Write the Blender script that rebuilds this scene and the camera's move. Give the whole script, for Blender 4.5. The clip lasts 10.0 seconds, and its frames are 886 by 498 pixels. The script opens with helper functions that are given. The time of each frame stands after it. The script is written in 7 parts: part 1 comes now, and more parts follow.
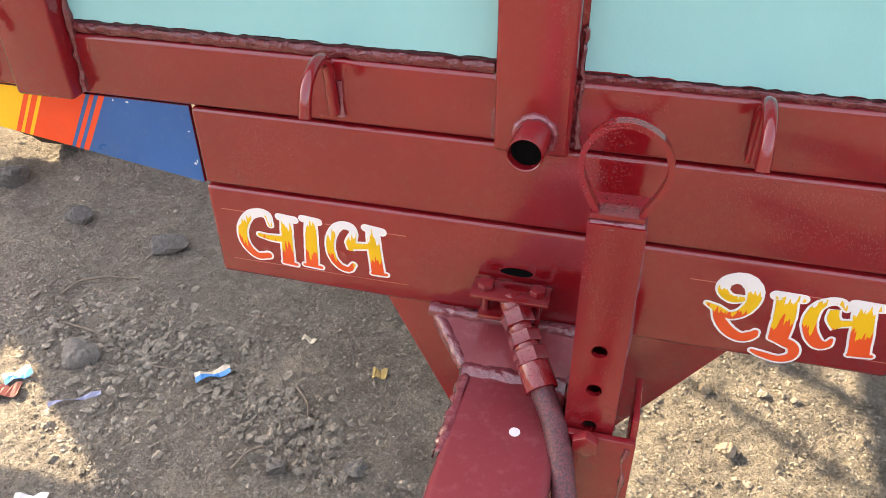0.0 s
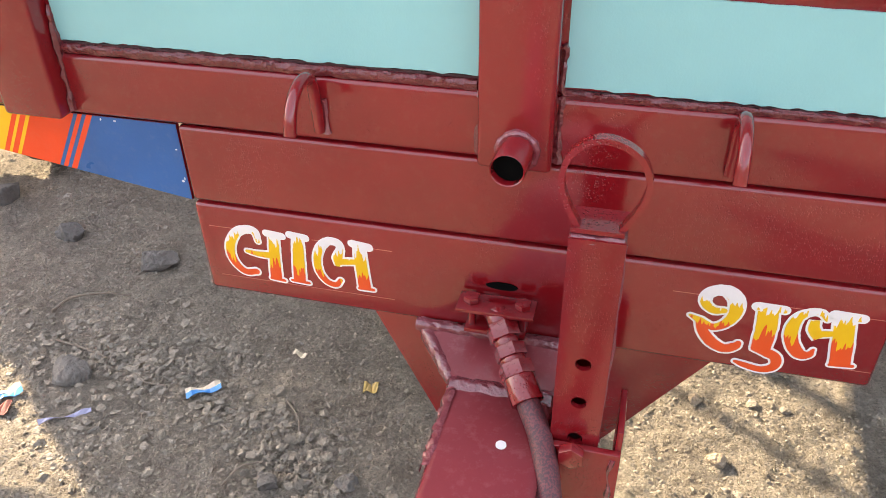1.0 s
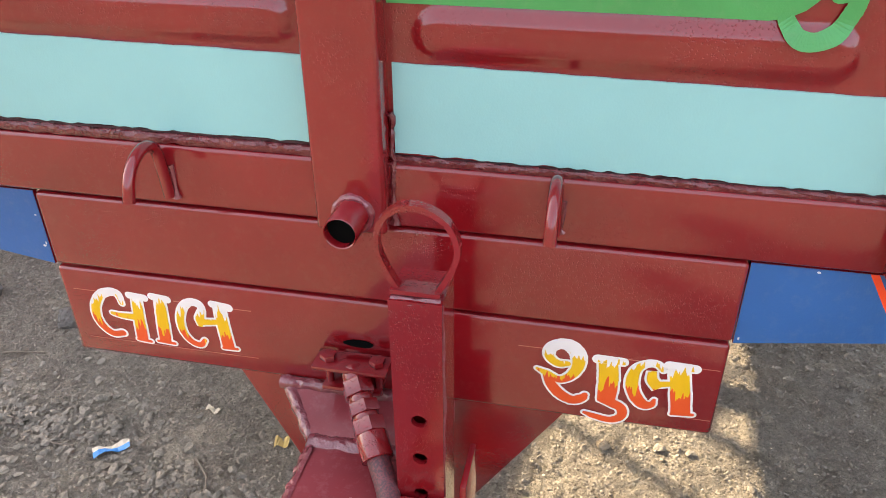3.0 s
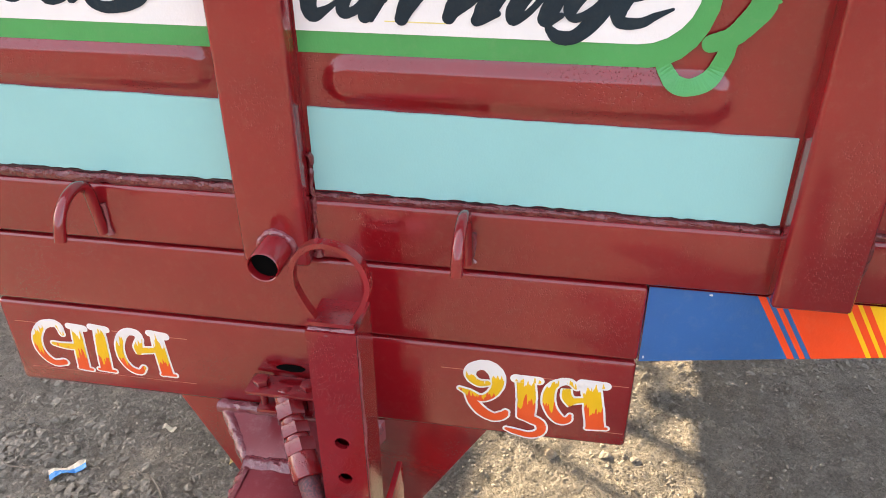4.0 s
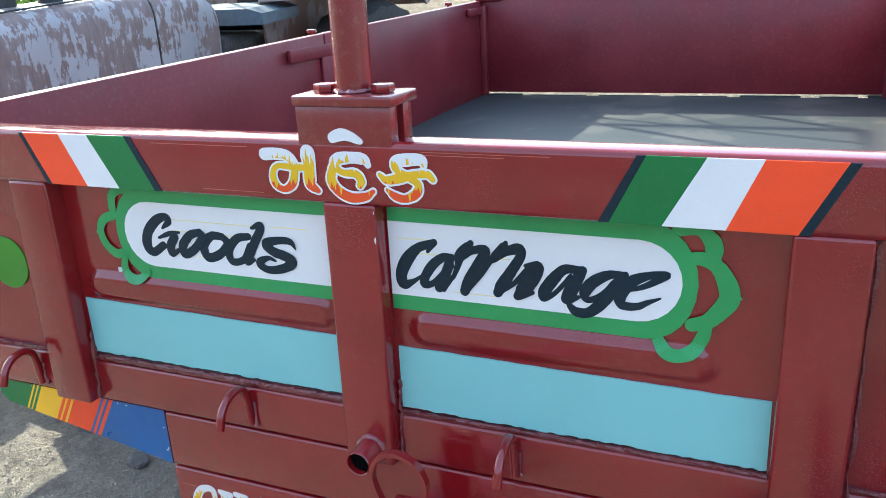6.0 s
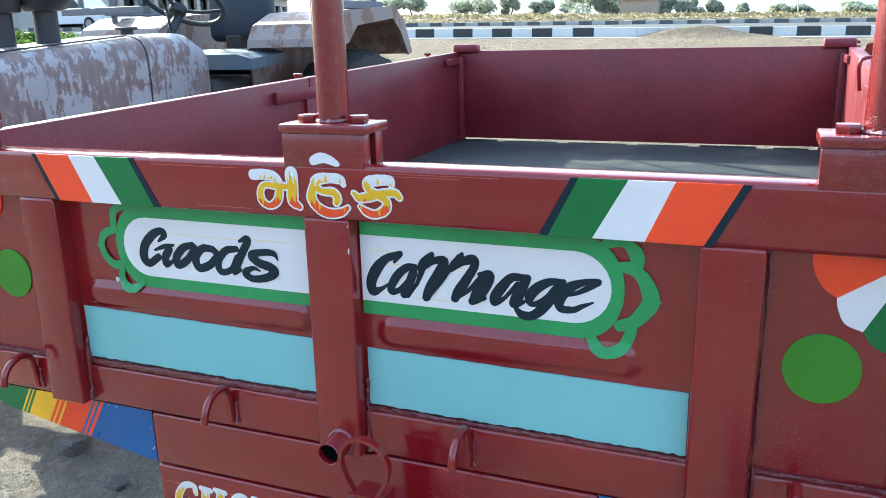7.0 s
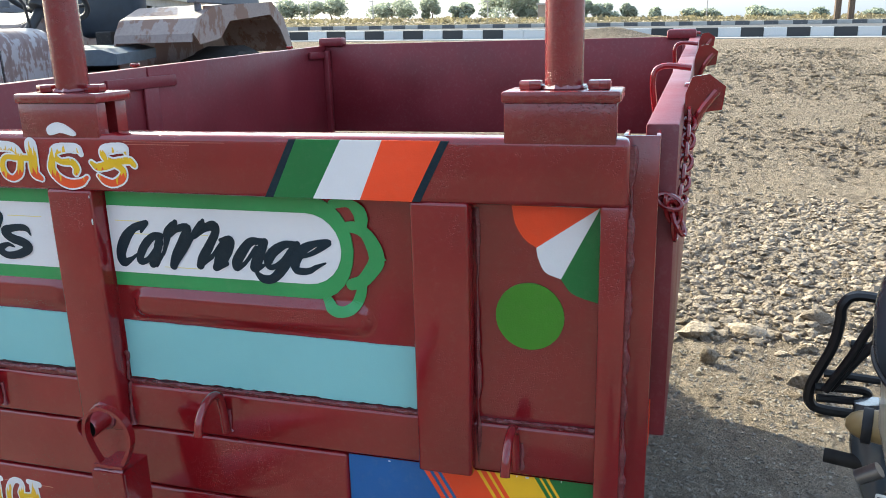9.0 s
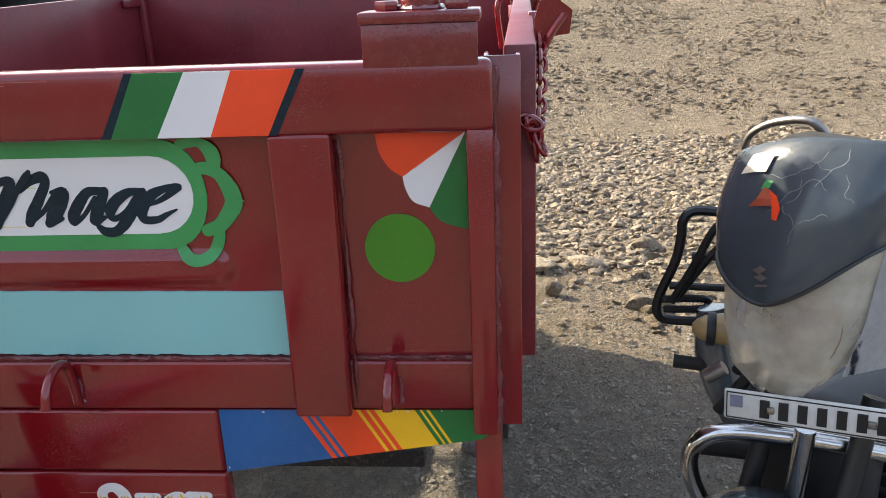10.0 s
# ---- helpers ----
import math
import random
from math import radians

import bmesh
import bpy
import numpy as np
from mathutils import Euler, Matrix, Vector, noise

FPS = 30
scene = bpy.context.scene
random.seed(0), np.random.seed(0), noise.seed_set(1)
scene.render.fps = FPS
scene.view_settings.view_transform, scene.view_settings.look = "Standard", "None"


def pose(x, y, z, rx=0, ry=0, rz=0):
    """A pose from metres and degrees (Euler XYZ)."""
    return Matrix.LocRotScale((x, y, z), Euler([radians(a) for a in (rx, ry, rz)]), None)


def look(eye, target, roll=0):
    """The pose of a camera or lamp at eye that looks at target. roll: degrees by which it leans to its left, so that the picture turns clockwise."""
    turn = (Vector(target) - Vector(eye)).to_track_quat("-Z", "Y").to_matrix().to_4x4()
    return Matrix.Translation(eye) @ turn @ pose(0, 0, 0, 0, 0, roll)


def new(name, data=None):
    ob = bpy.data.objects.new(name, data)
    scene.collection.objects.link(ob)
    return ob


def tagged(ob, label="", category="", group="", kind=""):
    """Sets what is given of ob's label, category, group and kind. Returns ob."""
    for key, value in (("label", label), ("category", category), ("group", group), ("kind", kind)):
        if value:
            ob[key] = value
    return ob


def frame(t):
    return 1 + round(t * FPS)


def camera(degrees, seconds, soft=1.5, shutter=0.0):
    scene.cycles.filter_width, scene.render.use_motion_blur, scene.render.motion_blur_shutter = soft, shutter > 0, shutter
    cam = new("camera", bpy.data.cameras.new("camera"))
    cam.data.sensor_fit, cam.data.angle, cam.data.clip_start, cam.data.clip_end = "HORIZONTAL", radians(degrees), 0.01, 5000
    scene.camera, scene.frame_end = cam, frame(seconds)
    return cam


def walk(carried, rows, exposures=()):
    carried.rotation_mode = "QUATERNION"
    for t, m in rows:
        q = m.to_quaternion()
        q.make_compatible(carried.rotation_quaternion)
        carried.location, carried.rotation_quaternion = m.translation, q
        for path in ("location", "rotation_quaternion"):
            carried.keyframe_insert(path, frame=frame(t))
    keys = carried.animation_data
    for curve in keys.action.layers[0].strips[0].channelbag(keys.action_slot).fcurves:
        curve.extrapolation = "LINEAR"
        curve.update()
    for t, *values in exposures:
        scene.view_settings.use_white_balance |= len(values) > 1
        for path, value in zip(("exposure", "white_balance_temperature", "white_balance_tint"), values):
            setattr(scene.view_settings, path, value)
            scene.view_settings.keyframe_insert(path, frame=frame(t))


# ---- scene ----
cam = camera(58.5, 10.0, 0.9)
PATH = [
    (0, (0.104, -0.669, 1.203), (-0.329, 0.893, 0.032), -0.8),
    (0.5, (0.111, -0.671, 1.206), (-0.322, 0.892, 0.036), -0.9),
    (1, (0.114, -0.672, 1.21), (-0.308, 0.912, 0.064), -1.0),
    (1.5, (0.123, -0.665, 1.226), (-0.295, 0.957, 0.134), -0.9),
    (2, (0.144, -0.664, 1.235), (-0.258, 0.984, 0.175), -0.6),
    (2.5, (0.191, -0.654, 1.228), (-0.189, 1.001, 0.173), -0.4),
    (2.7, (0.213, -0.65, 1.231), (-0.155, 1.007, 0.173), -0.5),
    (3.8, (0.296, -0.663, 1.255), (-0.037, 1.012, 0.214), -0.4),
    (4, (0.306, -0.666, 1.28), (0.005, 1.013, 0.236), -0.6),
    (4.5, (0.335, -0.694, 1.33), (-0.04, 1.013, 0.357), -0.8),
    (5, (0.356, -0.731, 1.409), (-0.19, 0.998, 0.566), -2.8),
    (5.5, (0.437, -0.769, 1.454), (-0.278, 0.955, 0.736), -3.7),
    (5.7, (0.46, -0.782, 1.454), (-0.291, 0.941, 0.771), -3.3),
    (6.8, (0.538, -0.923, 1.448), (-0.191, 0.85, 0.876), -1.5),
    (7, (0.56, -0.94, 1.447), (-0.157, 0.85, 0.914), -1.4),
    (7.5, (0.604, -0.943, 1.446), (-0.194, 0.828, 0.969), -1.2),
    (8, (0.664, -0.95, 1.445), (-0.305, 0.737, 0.983), -1.7),
    (8.5, (0.748, -0.922, 1.417), (-0.113, 0.818, 0.938), -1.8),
    (9, (0.814, -0.895, 1.394), (0.268, 0.955, 0.867), -1.5),
    (9.5, (0.805, -0.9, 1.367), (0.547, 0.992, 0.773), -1.9),
    (10, (0.776, -0.884, 1.359), (0.629, 1.003, 0.714), -2.2),
]
walk(cam, [(t, look(eye, target, roll)) for t, eye, target, roll in PATH],
     [(0, 2.40, 7200, 15), (2.5, 2.40, 7200, 15), (4.5, 2.40, 7000, 14), (5.5, 2.0, 5700, 3), (7, 1.82, 5200, -1), (8, 1.8, 5100, -4), (8.5, 1.72, 5300, -1), (9, 1.55, 5700, 3), (9.5, 1.42, 6000, 6), (10, 1.38, 6250, 9)])

# ---- light ----
SUN = Vector((-1.54, 0.92, 1.0)).normalized()
world = bpy.data.worlds.new("sky")
scene.world = world
world.use_nodes = True
wn, wl = world.node_tree.nodes, world.node_tree.links
sky = wn.new("ShaderNodeTexSky")
sky.sky_type, sky.sun_disc = "NISHITA", False
sky.sun_elevation = math.asin(SUN.z)
sky.sun_rotation = math.atan2(SUN.x, SUN.y)
sky.air_density, sky.dust_density, sky.ozone_density = 1.0, 4.0, 1.0
wn["Background"].inputs["Strength"].default_value = 0.095
# hazy air: the clear sky with an even white veil
veil = wn.new("ShaderNodeMix")
veil.data_type, veil.blend_type = "RGBA", "ADD"
veil.inputs[0].default_value = 1.0
veil.inputs[7].default_value = (2.3, 2.45, 2.7, 1)
wl.new(sky.outputs[0], veil.inputs[6])
wl.new(veil.outputs[2], wn["Background"].inputs["Color"])
sun = new("sun", bpy.data.lights.new("sun", "SUN"))
sun.data.energy, sun.data.angle, sun.data.color = 4.6, radians(0.6), (1.0, 0.85, 0.60)
sun.matrix_world = look(SUN * 50, (0, 0, 0))

# ---- materials ----
def nodes_of(name, rough=0.5, metal=0.0, spec=0.5):
    m = bpy.data.materials.new(name)
    m.use_nodes = True
    nt = m.node_tree
    b = nt.nodes["Principled BSDF"]
    b.inputs["Roughness"].default_value = rough
    b.inputs["Metallic"].default_value = metal
    b.inputs["Specular IOR Level"].default_value = spec
    return m, nt, b


def tex_noise(nt, scale, detail=4.0, rough=0.55, coord="Object", stretch=None):
    co = nt.nodes.new("ShaderNodeTexCoord")
    n = nt.nodes.new("ShaderNodeTexNoise")
    n.inputs["Scale"].default_value = scale
    n.inputs["Detail"].default_value = detail
    n.inputs["Roughness"].default_value = rough
    if stretch:
        mp = nt.nodes.new("ShaderNodeMapping")
        mp.inputs["Scale"].default_value = stretch
        nt.links.new(co.outputs[coord], mp.inputs["Vector"])
        nt.links.new(mp.outputs[0], n.inputs["Vector"])
    else:
        nt.links.new(co.outputs[coord], n.inputs["Vector"])
    return n


def ramp(nt, source, stops, mode="LINEAR"):
    r = nt.nodes.new("ShaderNodeValToRGB")
    r.color_ramp.interpolation = mode
    el = r.color_ramp.elements
    while len(el) < len(stops):
        el.new(0.5)
    for e, (p, c) in zip(el, stops):
        e.position = p
        e.color = (*c, 1) if len(c) == 3 else c
    nt.links.new(source, r.inputs[0])
    return r


def mix(nt, fac, a, b, mode="MIX"):
    m = nt.nodes.new("ShaderNodeMix")
    m.data_type, m.blend_type = "RGBA", mode
    for sock, v in ((m.inputs[0], fac), (m.inputs[6], a), (m.inputs[7], b)):
        if hasattr(v, "is_output"):
            nt.links.new(v, sock)
        elif isinstance(v, (int, float)):
            sock.default_value = v
        else:
            sock.default_value = (*v, 1)
    return m.outputs[2]


def bump(nt, b, height, strength, dist=0.002, chain=None):
    n = nt.nodes.new("ShaderNodeBump")
    n.inputs["Strength"].default_value = strength
    n.inputs["Distance"].default_value = dist
    nt.links.new(height, n.inputs["Height"])
    if chain:
        nt.links.new(chain.outputs[0], n.inputs["Normal"])
    nt.links.new(n.outputs[0], b.inputs["Normal"])
    return n


def voronoi(nt, scale, feature="F1"):
    co = nt.nodes.new("ShaderNodeTexCoord")
    n = nt.nodes.new("ShaderNodeTexVoronoi")
    n.feature = feature
    n.inputs["Scale"].default_value = scale
    nt.links.new(co.outputs["Object"], n.inputs["Vector"])
    return n


def paint(name, col, rough=0.28, dust=0.12, peel=0.35, lumps=40, dustcol=(0.42, 0.34, 0.26), coat=0.0, drift=0.18, pit=0.0):
    """Brush-painted enamel: tone drift, a little dust, orange peel, sagging and specks."""
    m, nt, b = nodes_of(name, rough)
    b.inputs["Coat Weight"].default_value, b.inputs["Coat Roughness"].default_value = coat, 0.12
    big = tex_noise(nt, 5, 5)
    r1 = ramp(nt, big.outputs[0], [(0.3, [c * (1 - drift) for c in col]), (0.7, [min(1, c * (1 + drift)) for c in col])])
    fine = tex_noise(nt, 90, 6, 0.7)
    r2 = ramp(nt, fine.outputs[0], [(0.52, (0, 0, 0)), (0.8, (1, 1, 1))])
    mul = nt.nodes.new("ShaderNodeMath")
    mul.operation = "MULTIPLY"
    mul.inputs[1].default_value = dust
    nt.links.new(r2.outputs[0], mul.inputs[0])
    nt.links.new(mix(nt, mul.outputs[0], r1.outputs[0], dustcol), b.inputs["Base Color"])
    rr = ramp(nt, big.outputs[0], [(0.3, (rough * (1 - drift * 1.2),) * 3), (0.75, (rough * (1 + drift * 2.2),) * 3)])
    nt.links.new(rr.outputs[0], b.inputs["Roughness"])
    lump = tex_noise(nt, lumps, 2)
    b1 = bump(nt, b, lump.outputs[0], peel * 0.5, 0.006)
    peeln = tex_noise(nt, 420, 3)
    b2 = bump(nt, b, peeln.outputs[0], peel, 0.0012, b1)
    if pit:
        pits = ramp(nt, voronoi(nt, 340).outputs["Distance"], [(0.05, (0, 0, 0)), (0.34, (1, 1, 1))])
        where = ramp(nt, tex_noise(nt, 7, 6, 0.7).outputs[0], [(0.50, (1, 1, 1)), (0.62, (0, 0, 0))])
        pitted = nt.nodes.new("ShaderNodeMath")
        pitted.operation = "MAXIMUM"
        nt.links.new(pits.outputs[0], pitted.inputs[0])
        nt.links.new(where.outputs[0], pitted.inputs[1])
        bump(nt, b, pitted.outputs[0], pit, 0.0022, b2)
    return m


MAROON = paint("maroon_enamel", (0.185, 0.0058, 0.0092), 0.10, 0.03, 0.085, coat=0.6, pit=0.5)
MAROON_IN = paint("worn_maroon_inside", (0.15, 0.014, 0.022), 0.40, 0.25, 0.2, 30, (0.26, 0.15, 0.15))
# drawbar maroon: mauve sky sheen put into the base colour, plus some dust
MAROON_SHEEN = paint("dusty_maroon_sky_sheen", (0.215, 0.036, 0.044), 0.22, 0.28, 0.12, 40, (0.36, 0.17, 0.18), coat=0.7)
MAROON_ROUGH = paint("maroon_on_scaled_steel", (0.165, 0.012, 0.014), 0.22, 0.10, 0.20, 170, coat=0.5, pit=0.8)
WELD = paint("painted_weld", (0.17, 0.030, 0.040), 0.18, 0.35, 0.8, 180, (0.42, 0.22, 0.26), coat=1.0)
BAND_BLUE = paint("pale_blue_enamel", (0.23, 0.49, 0.49), 0.30, 0.03, 0.2, drift=0.05)
WHITE = paint("white_enamel", (0.72, 0.70, 0.70), 0.32, 0.05, 0.25, drift=0.04)
GREEN = paint("green_enamel", (0.045, 0.27, 0.075), 0.33, 0.08, 0.25)
LEAFGREEN = paint("dark_green_enamel", (0.012, 0.14, 0.03), 0.33, 0.06, 0.25)
DISCGREEN = paint("disc_green_enamel", (0.055, 0.22, 0.012), 0.33, 0.05, 0.2)
ORANGE = paint("orange_enamel", (0.76, 0.058, 0.009), 0.33, 0.06, 0.25)
YELLOW = paint("yellow_enamel", (0.80, 0.45, 0.008), 0.33, 0.06, 0.25)
BLUE = paint("blue_enamel", (0.012, 0.095, 0.29), 0.30, 0.08, 0.25)
INK = paint("black_sign_paint", (0.006, 0.019, 0.031), 0.16, 0.22, 0.35, 70, (0.055, 0.07, 0.065))
INK.node_tree.nodes["Principled BSDF"].inputs["Specular IOR Level"].default_value = 0.3
SEAM = paint("dark_painted_seam", (0.125, 0.014, 0.018), 0.25, 0.3, 1.0, 220, (0.26, 0.10, 0.11), coat=0.5)
# darker copy of the seam paint, stands in for shadow in the gap
SEAM_SHADE = paint("seam_shade_colour", (0.035, 0.008, 0.010), 0.5, 0.2, 1.0, 220, (0.14, 0.05, 0.06))
DARK = paint("dark_chassis_paint", (0.02, 0.018, 0.018), 0.6, 0.3, 0.5)


def flame_paint(name, low, high):
    """White tops running in jagged tongues into yellow and orange."""
    m, nt, b = nodes_of(name, 0.33)
    co = nt.nodes.new("ShaderNodeTexCoord")
    sep = nt.nodes.new("ShaderNodeSeparateXYZ")
    nt.links.new(co.outputs["Object"], sep.inputs[0])
    mr = nt.nodes.new("ShaderNodeMapRange")
    mr.inputs[1].default_value, mr.inputs[2].default_value = low, high
    nt.links.new(sep.outputs[2], mr.inputs[0])
    n = tex_noise(nt, 260, 1, 0.5, stretch=(1, 1, 0.10))
    ma = nt.nodes.new("ShaderNodeMath")
    ma.operation = "MULTIPLY_ADD"
    ma.inputs[1].default_value = 0.62
    nt.links.new(n.outputs[0], ma.inputs[0])
    nt.links.new(mr.outputs[0], ma.inputs[2])
    r = ramp(nt, ma.outputs[0], [(0.0, (0.68, 0.072, 0.012)), (0.62, (0.72, 0.43, 0.006)), (1.0, (0.72, 0.70, 0.70))], "CONSTANT")
    nt.links.new(r.outputs[0], b.inputs["Base Color"])
    bump(nt, b, tex_noise(nt, 400, 3).outputs[0], 0.3, 0.001)
    return m


def ground_mat():
    """Dry crumbly soil: tone patches, clods and grains."""
    m, nt, b = nodes_of("dry_soil", 0.95, 0, 0.12)
    big = tex_noise(nt, 0.5, 6, 0.6)
    mid = tex_noise(nt, 8, 6, 0.65)
    fine = tex_noise(nt, 140, 6, 0.75)
    v1, v2 = voronoi(nt, 75), voronoi(nt, 190)
    # greyer, lighter tone in the yard, warmer tone on the slope up to the road
    c1a = ramp(nt, big.outputs[0], [(0.3, (0.48, 0.430, 0.358)), (0.7, (0.58, 0.515, 0.425))])
    c1b = ramp(nt, big.outputs[0], [(0.3, (0.43, 0.352, 0.258)), (0.7, (0.54, 0.438, 0.322))])
    geo = nt.nodes.new("ShaderNodeNewGeometry")
    gsep = nt.nodes.new("ShaderNodeSeparateXYZ")
    nt.links.new(geo.outputs["Position"], gsep.inputs[0])
    wob = nt.nodes.new("ShaderNodeMath")
    wob.operation = "MULTIPLY_ADD"
    wob.inputs[1].default_value = 1.2
    nt.links.new(mid.outputs[0], wob.inputs[0])
    nt.links.new(gsep.outputs[1], wob.inputs[2])
    gr = nt.nodes.new("ShaderNodeMapRange")
    gr.inputs[1].default_value, gr.inputs[2].default_value = 1.4, 2.6
    nt.links.new(wob.outputs[0], gr.inputs[0])
    c1 = mix(nt, gr.outputs[0], c1a.outputs[0], c1b.outputs[0])
    c2 = ramp(nt, mid.outputs[0], [(0.3, (0.68, 0.68, 0.70)), (0.65, (1, 1, 1))])
    c3 = ramp(nt, fine.outputs[0], [(0.36, (0.62, 0.62, 0.63)), (0.52, (0.95, 0.95, 0.95)), (0.72, (1.0, 0.98, 0.95))])
    sv = nt.nodes.new("ShaderNodeSeparateColor")
    nt.links.new(v1.outputs["Color"], sv.inputs[0])
    c4 = ramp(nt, sv.outputs[0], [(0.0, (0.74, 0.74, 0.75)), (0.8, (1, 1, 1))])
    v3 = voronoi(nt, 330)
    sv3 = nt.nodes.new("ShaderNodeSeparateColor")
    nt.links.new(v3.outputs["Color"], sv3.inputs[0])
    c5 = ramp(nt, sv3.outputs[0], [(0.0, (0.66, 0.66, 0.67)), (0.35, (0.88, 0.88, 0.88)), (0.9, (1.0, 1.0, 1.0)), (1.0, (1.1, 1.08, 1.05))])
    col = mix(nt, 0.75, c1, c5.outputs[0], "MULTIPLY")
    col = mix(nt, 0.8, col, c2.outputs[0], "MULTIPLY")
    col = mix(nt, 0.7, col, c3.outputs[0], "MULTIPLY")
    v0 = voronoi(nt, 24)
    sv0 = nt.nodes.new("ShaderNodeSeparateColor")
    nt.links.new(v0.outputs["Color"], sv0.inputs[0])
    c6 = ramp(nt, sv0.outputs[1], [(0.0, (0.78, 0.77, 0.76)), (0.5, (0.96, 0.96, 0.96)), (0.92, (1.0, 1.0, 1.0)), (1.0, (1.22, 1.2, 1.16))])
    col = mix(nt, 0.85, col, c6.outputs[0], "MULTIPLY")
    nt.links.new(mix(nt, 0.7, col, c4.outputs[0], "MULTIPLY"), b.inputs["Base Color"])
    inv = []
    for v in (v1, v2):
        r = ramp(nt, v.outputs["Distance"], [(0.0, (1, 1, 1)), (0.75, (0, 0, 0))])
        inv.append(r.outputs[0])
    b0 = bump(nt, b, ramp(nt, v0.outputs["Distance"], [(0.0, (1, 1, 1)), (0.7, (0, 0, 0))]).outputs[0], 0.7, 0.022)
    b1 = bump(nt, b, mid.outputs[0], 0.9, 0.06, b0)
    b2 = bump(nt, b, inv[0], 1.0, 0.013, b1)
    b3 = bump(nt, b, inv[1], 1.0, 0.009, b2)
    bump(nt, b, fine.outputs[0], 1.0, 0.020, b3)
    return m


def stone_mat(name, a, c):
    m, nt, b = nodes_of(name, 0.9, 0, 0.2)
    g = nt.nodes.new("ShaderNodeNewGeometry")
    r = ramp(nt, g.outputs["Random Per Island"], [(0.0, a), (1.0, c)])
    n = tex_noise(nt, 60, 5)
    k = ramp(nt, n.outputs[0], [(0.3, (0.65, 0.65, 0.66)), (0.7, (1, 1, 1))])
    nt.links.new(mix(nt, 0.8, r.outputs[0], k.outputs[0], "MULTIPLY"), b.inputs["Base Color"])
    bump(nt, b, n.outputs[0], 1.0, 0.025)
    return m


def plain(name, col, rough=0.5, metal=0.0, var=0.15, scale=30, bumpy=0.2):
    m, nt, b = nodes_of(name, rough, metal)
    n = tex_noise(nt, scale, 5, 0.6)
    r = ramp(nt, n.outputs[0], [(0.3, [c * (1 - var) for c in col]), (0.7, [min(1, c * (1 + var)) for c in col])])
    nt.links.new(r.outputs[0], b.inputs["Base Color"])
    bump(nt, b, n.outputs[0], bumpy, 0.003)
    return m


def worn_paint(name, top, under, amount=0.5, scale=7):
    """Old paint rubbed away in patches to primer and rust."""
    m, nt, b = nodes_of(name, 0.55)
    n = tex_noise(nt, scale, 7, 0.62, stretch=(1, 1, 0.55))
    e = tex_noise(nt, 60, 4, 0.7)
    r = ramp(nt, n.outputs[0], [(amount - 0.02, (0, 0, 0)), (amount + 0.02, (1, 1, 1))])
    a1 = ramp(nt, e.outputs[0], [(0.3, [c * 0.8 for c in top]), (0.7, top)])
    nt.links.new(mix(nt, r.outputs[0], a1.outputs[0], under), b.inputs["Base Color"])
    bump(nt, b, n.outputs[0], 0.15, 0.004)
    return m


def bonnet_mat():
    """Faded grey paint flaking in streaks and rubbed patches to a brown primer."""
    m, nt, b = nodes_of("worn_bonnet_paint", 0.5)
    n1 = tex_noise(nt, 5, 6, 0.62, stretch=(1, 0.8, 1.3))
    n2 = tex_noise(nt, 22, 6, 0.65, stretch=(1, 1.5, 0.45))
    n3 = tex_noise(nt, 2.2, 3, 0.5)
    m1 = ramp(nt, n1.outputs[0], [(0.30, (0, 0, 0)), (0.70, (1, 1, 1))])
    m2 = ramp(nt, n2.outputs[0], [(0.30, (0, 0, 0)), (0.70, (1, 1, 1))])
    both = mix(nt, 0.42, m1.outputs[0], m2.outputs[0])
    edge = ramp(nt, both, [(0.475, (0, 0, 0)), (0.535, (1, 1, 1))])
    primer = ramp(nt, n2.outputs[0], [(0.35, (0.155, 0.108, 0.102)), (0.6, (0.215, 0.165, 0.155))])
    coatc = ramp(nt, n3.outputs[0], [(0.35, (0.27, 0.265, 0.28)), (0.65, (0.37, 0.36, 0.37))])
    nt.links.new(mix(nt, edge.outputs[0], primer.outputs[0], coatc.outputs[0]), b.inputs["Base Color"])
    bump(nt, b, both, 0.15, 0.004)
    return m


SOIL = ground_mat()
# near-black without gloss: stands in for the shade inside hollows
HOLE_SHADE, _h, _b = nodes_of("hollow_shade_black", 1.0, 0.0, 0.0)
_b.inputs["Base Color"].default_value = (0.004, 0.004, 0.004, 1)
SKYBLOCK = plain("sky_blocker_dark", (0.115, 0.105, 0.095), 0.95, 0, 0.25, 2.0, 0.4)
ROCKG = stone_mat("grey_rock", (0.13, 0.125, 0.12), (0.24, 0.225, 0.205))
STONE = stone_mat("grey_gravel", (0.22, 0.180, 0.135), (0.45, 0.37, 0.275))
PEBBLE = stone_mat("soil_crumbs", (0.24, 0.216, 0.180), (0.38, 0.340, 0.282))
DRYWOOD = plain("dry_twig_bark", (0.17, 0.14, 0.11), 0.85, 0, 0.3, 40, 0.4)
FLOOR = worn_paint("grey_bed_floor", (0.036, 0.046, 0.049), (0.062, 0.066, 0.064), 0.56, 3)
HOOD = bonnet_mat()
GRILLE = plain("grey_grille", (0.12, 0.13, 0.15), 0.5)
RUBBER = plain("tyre_rubber", (0.025, 0.024, 0.023), 0.85, 0, 0.3, 40, 0.5)
BLACK = plain("black_metal_paint", (0.014, 0.015, 0.017), 0.4)
BLACKPL = plain("dark_plastic", (0.02, 0.022, 0.026), 0.5)
RIMRED = plain("red_brown_rim", (0.16, 0.035, 0.028), 0.55)
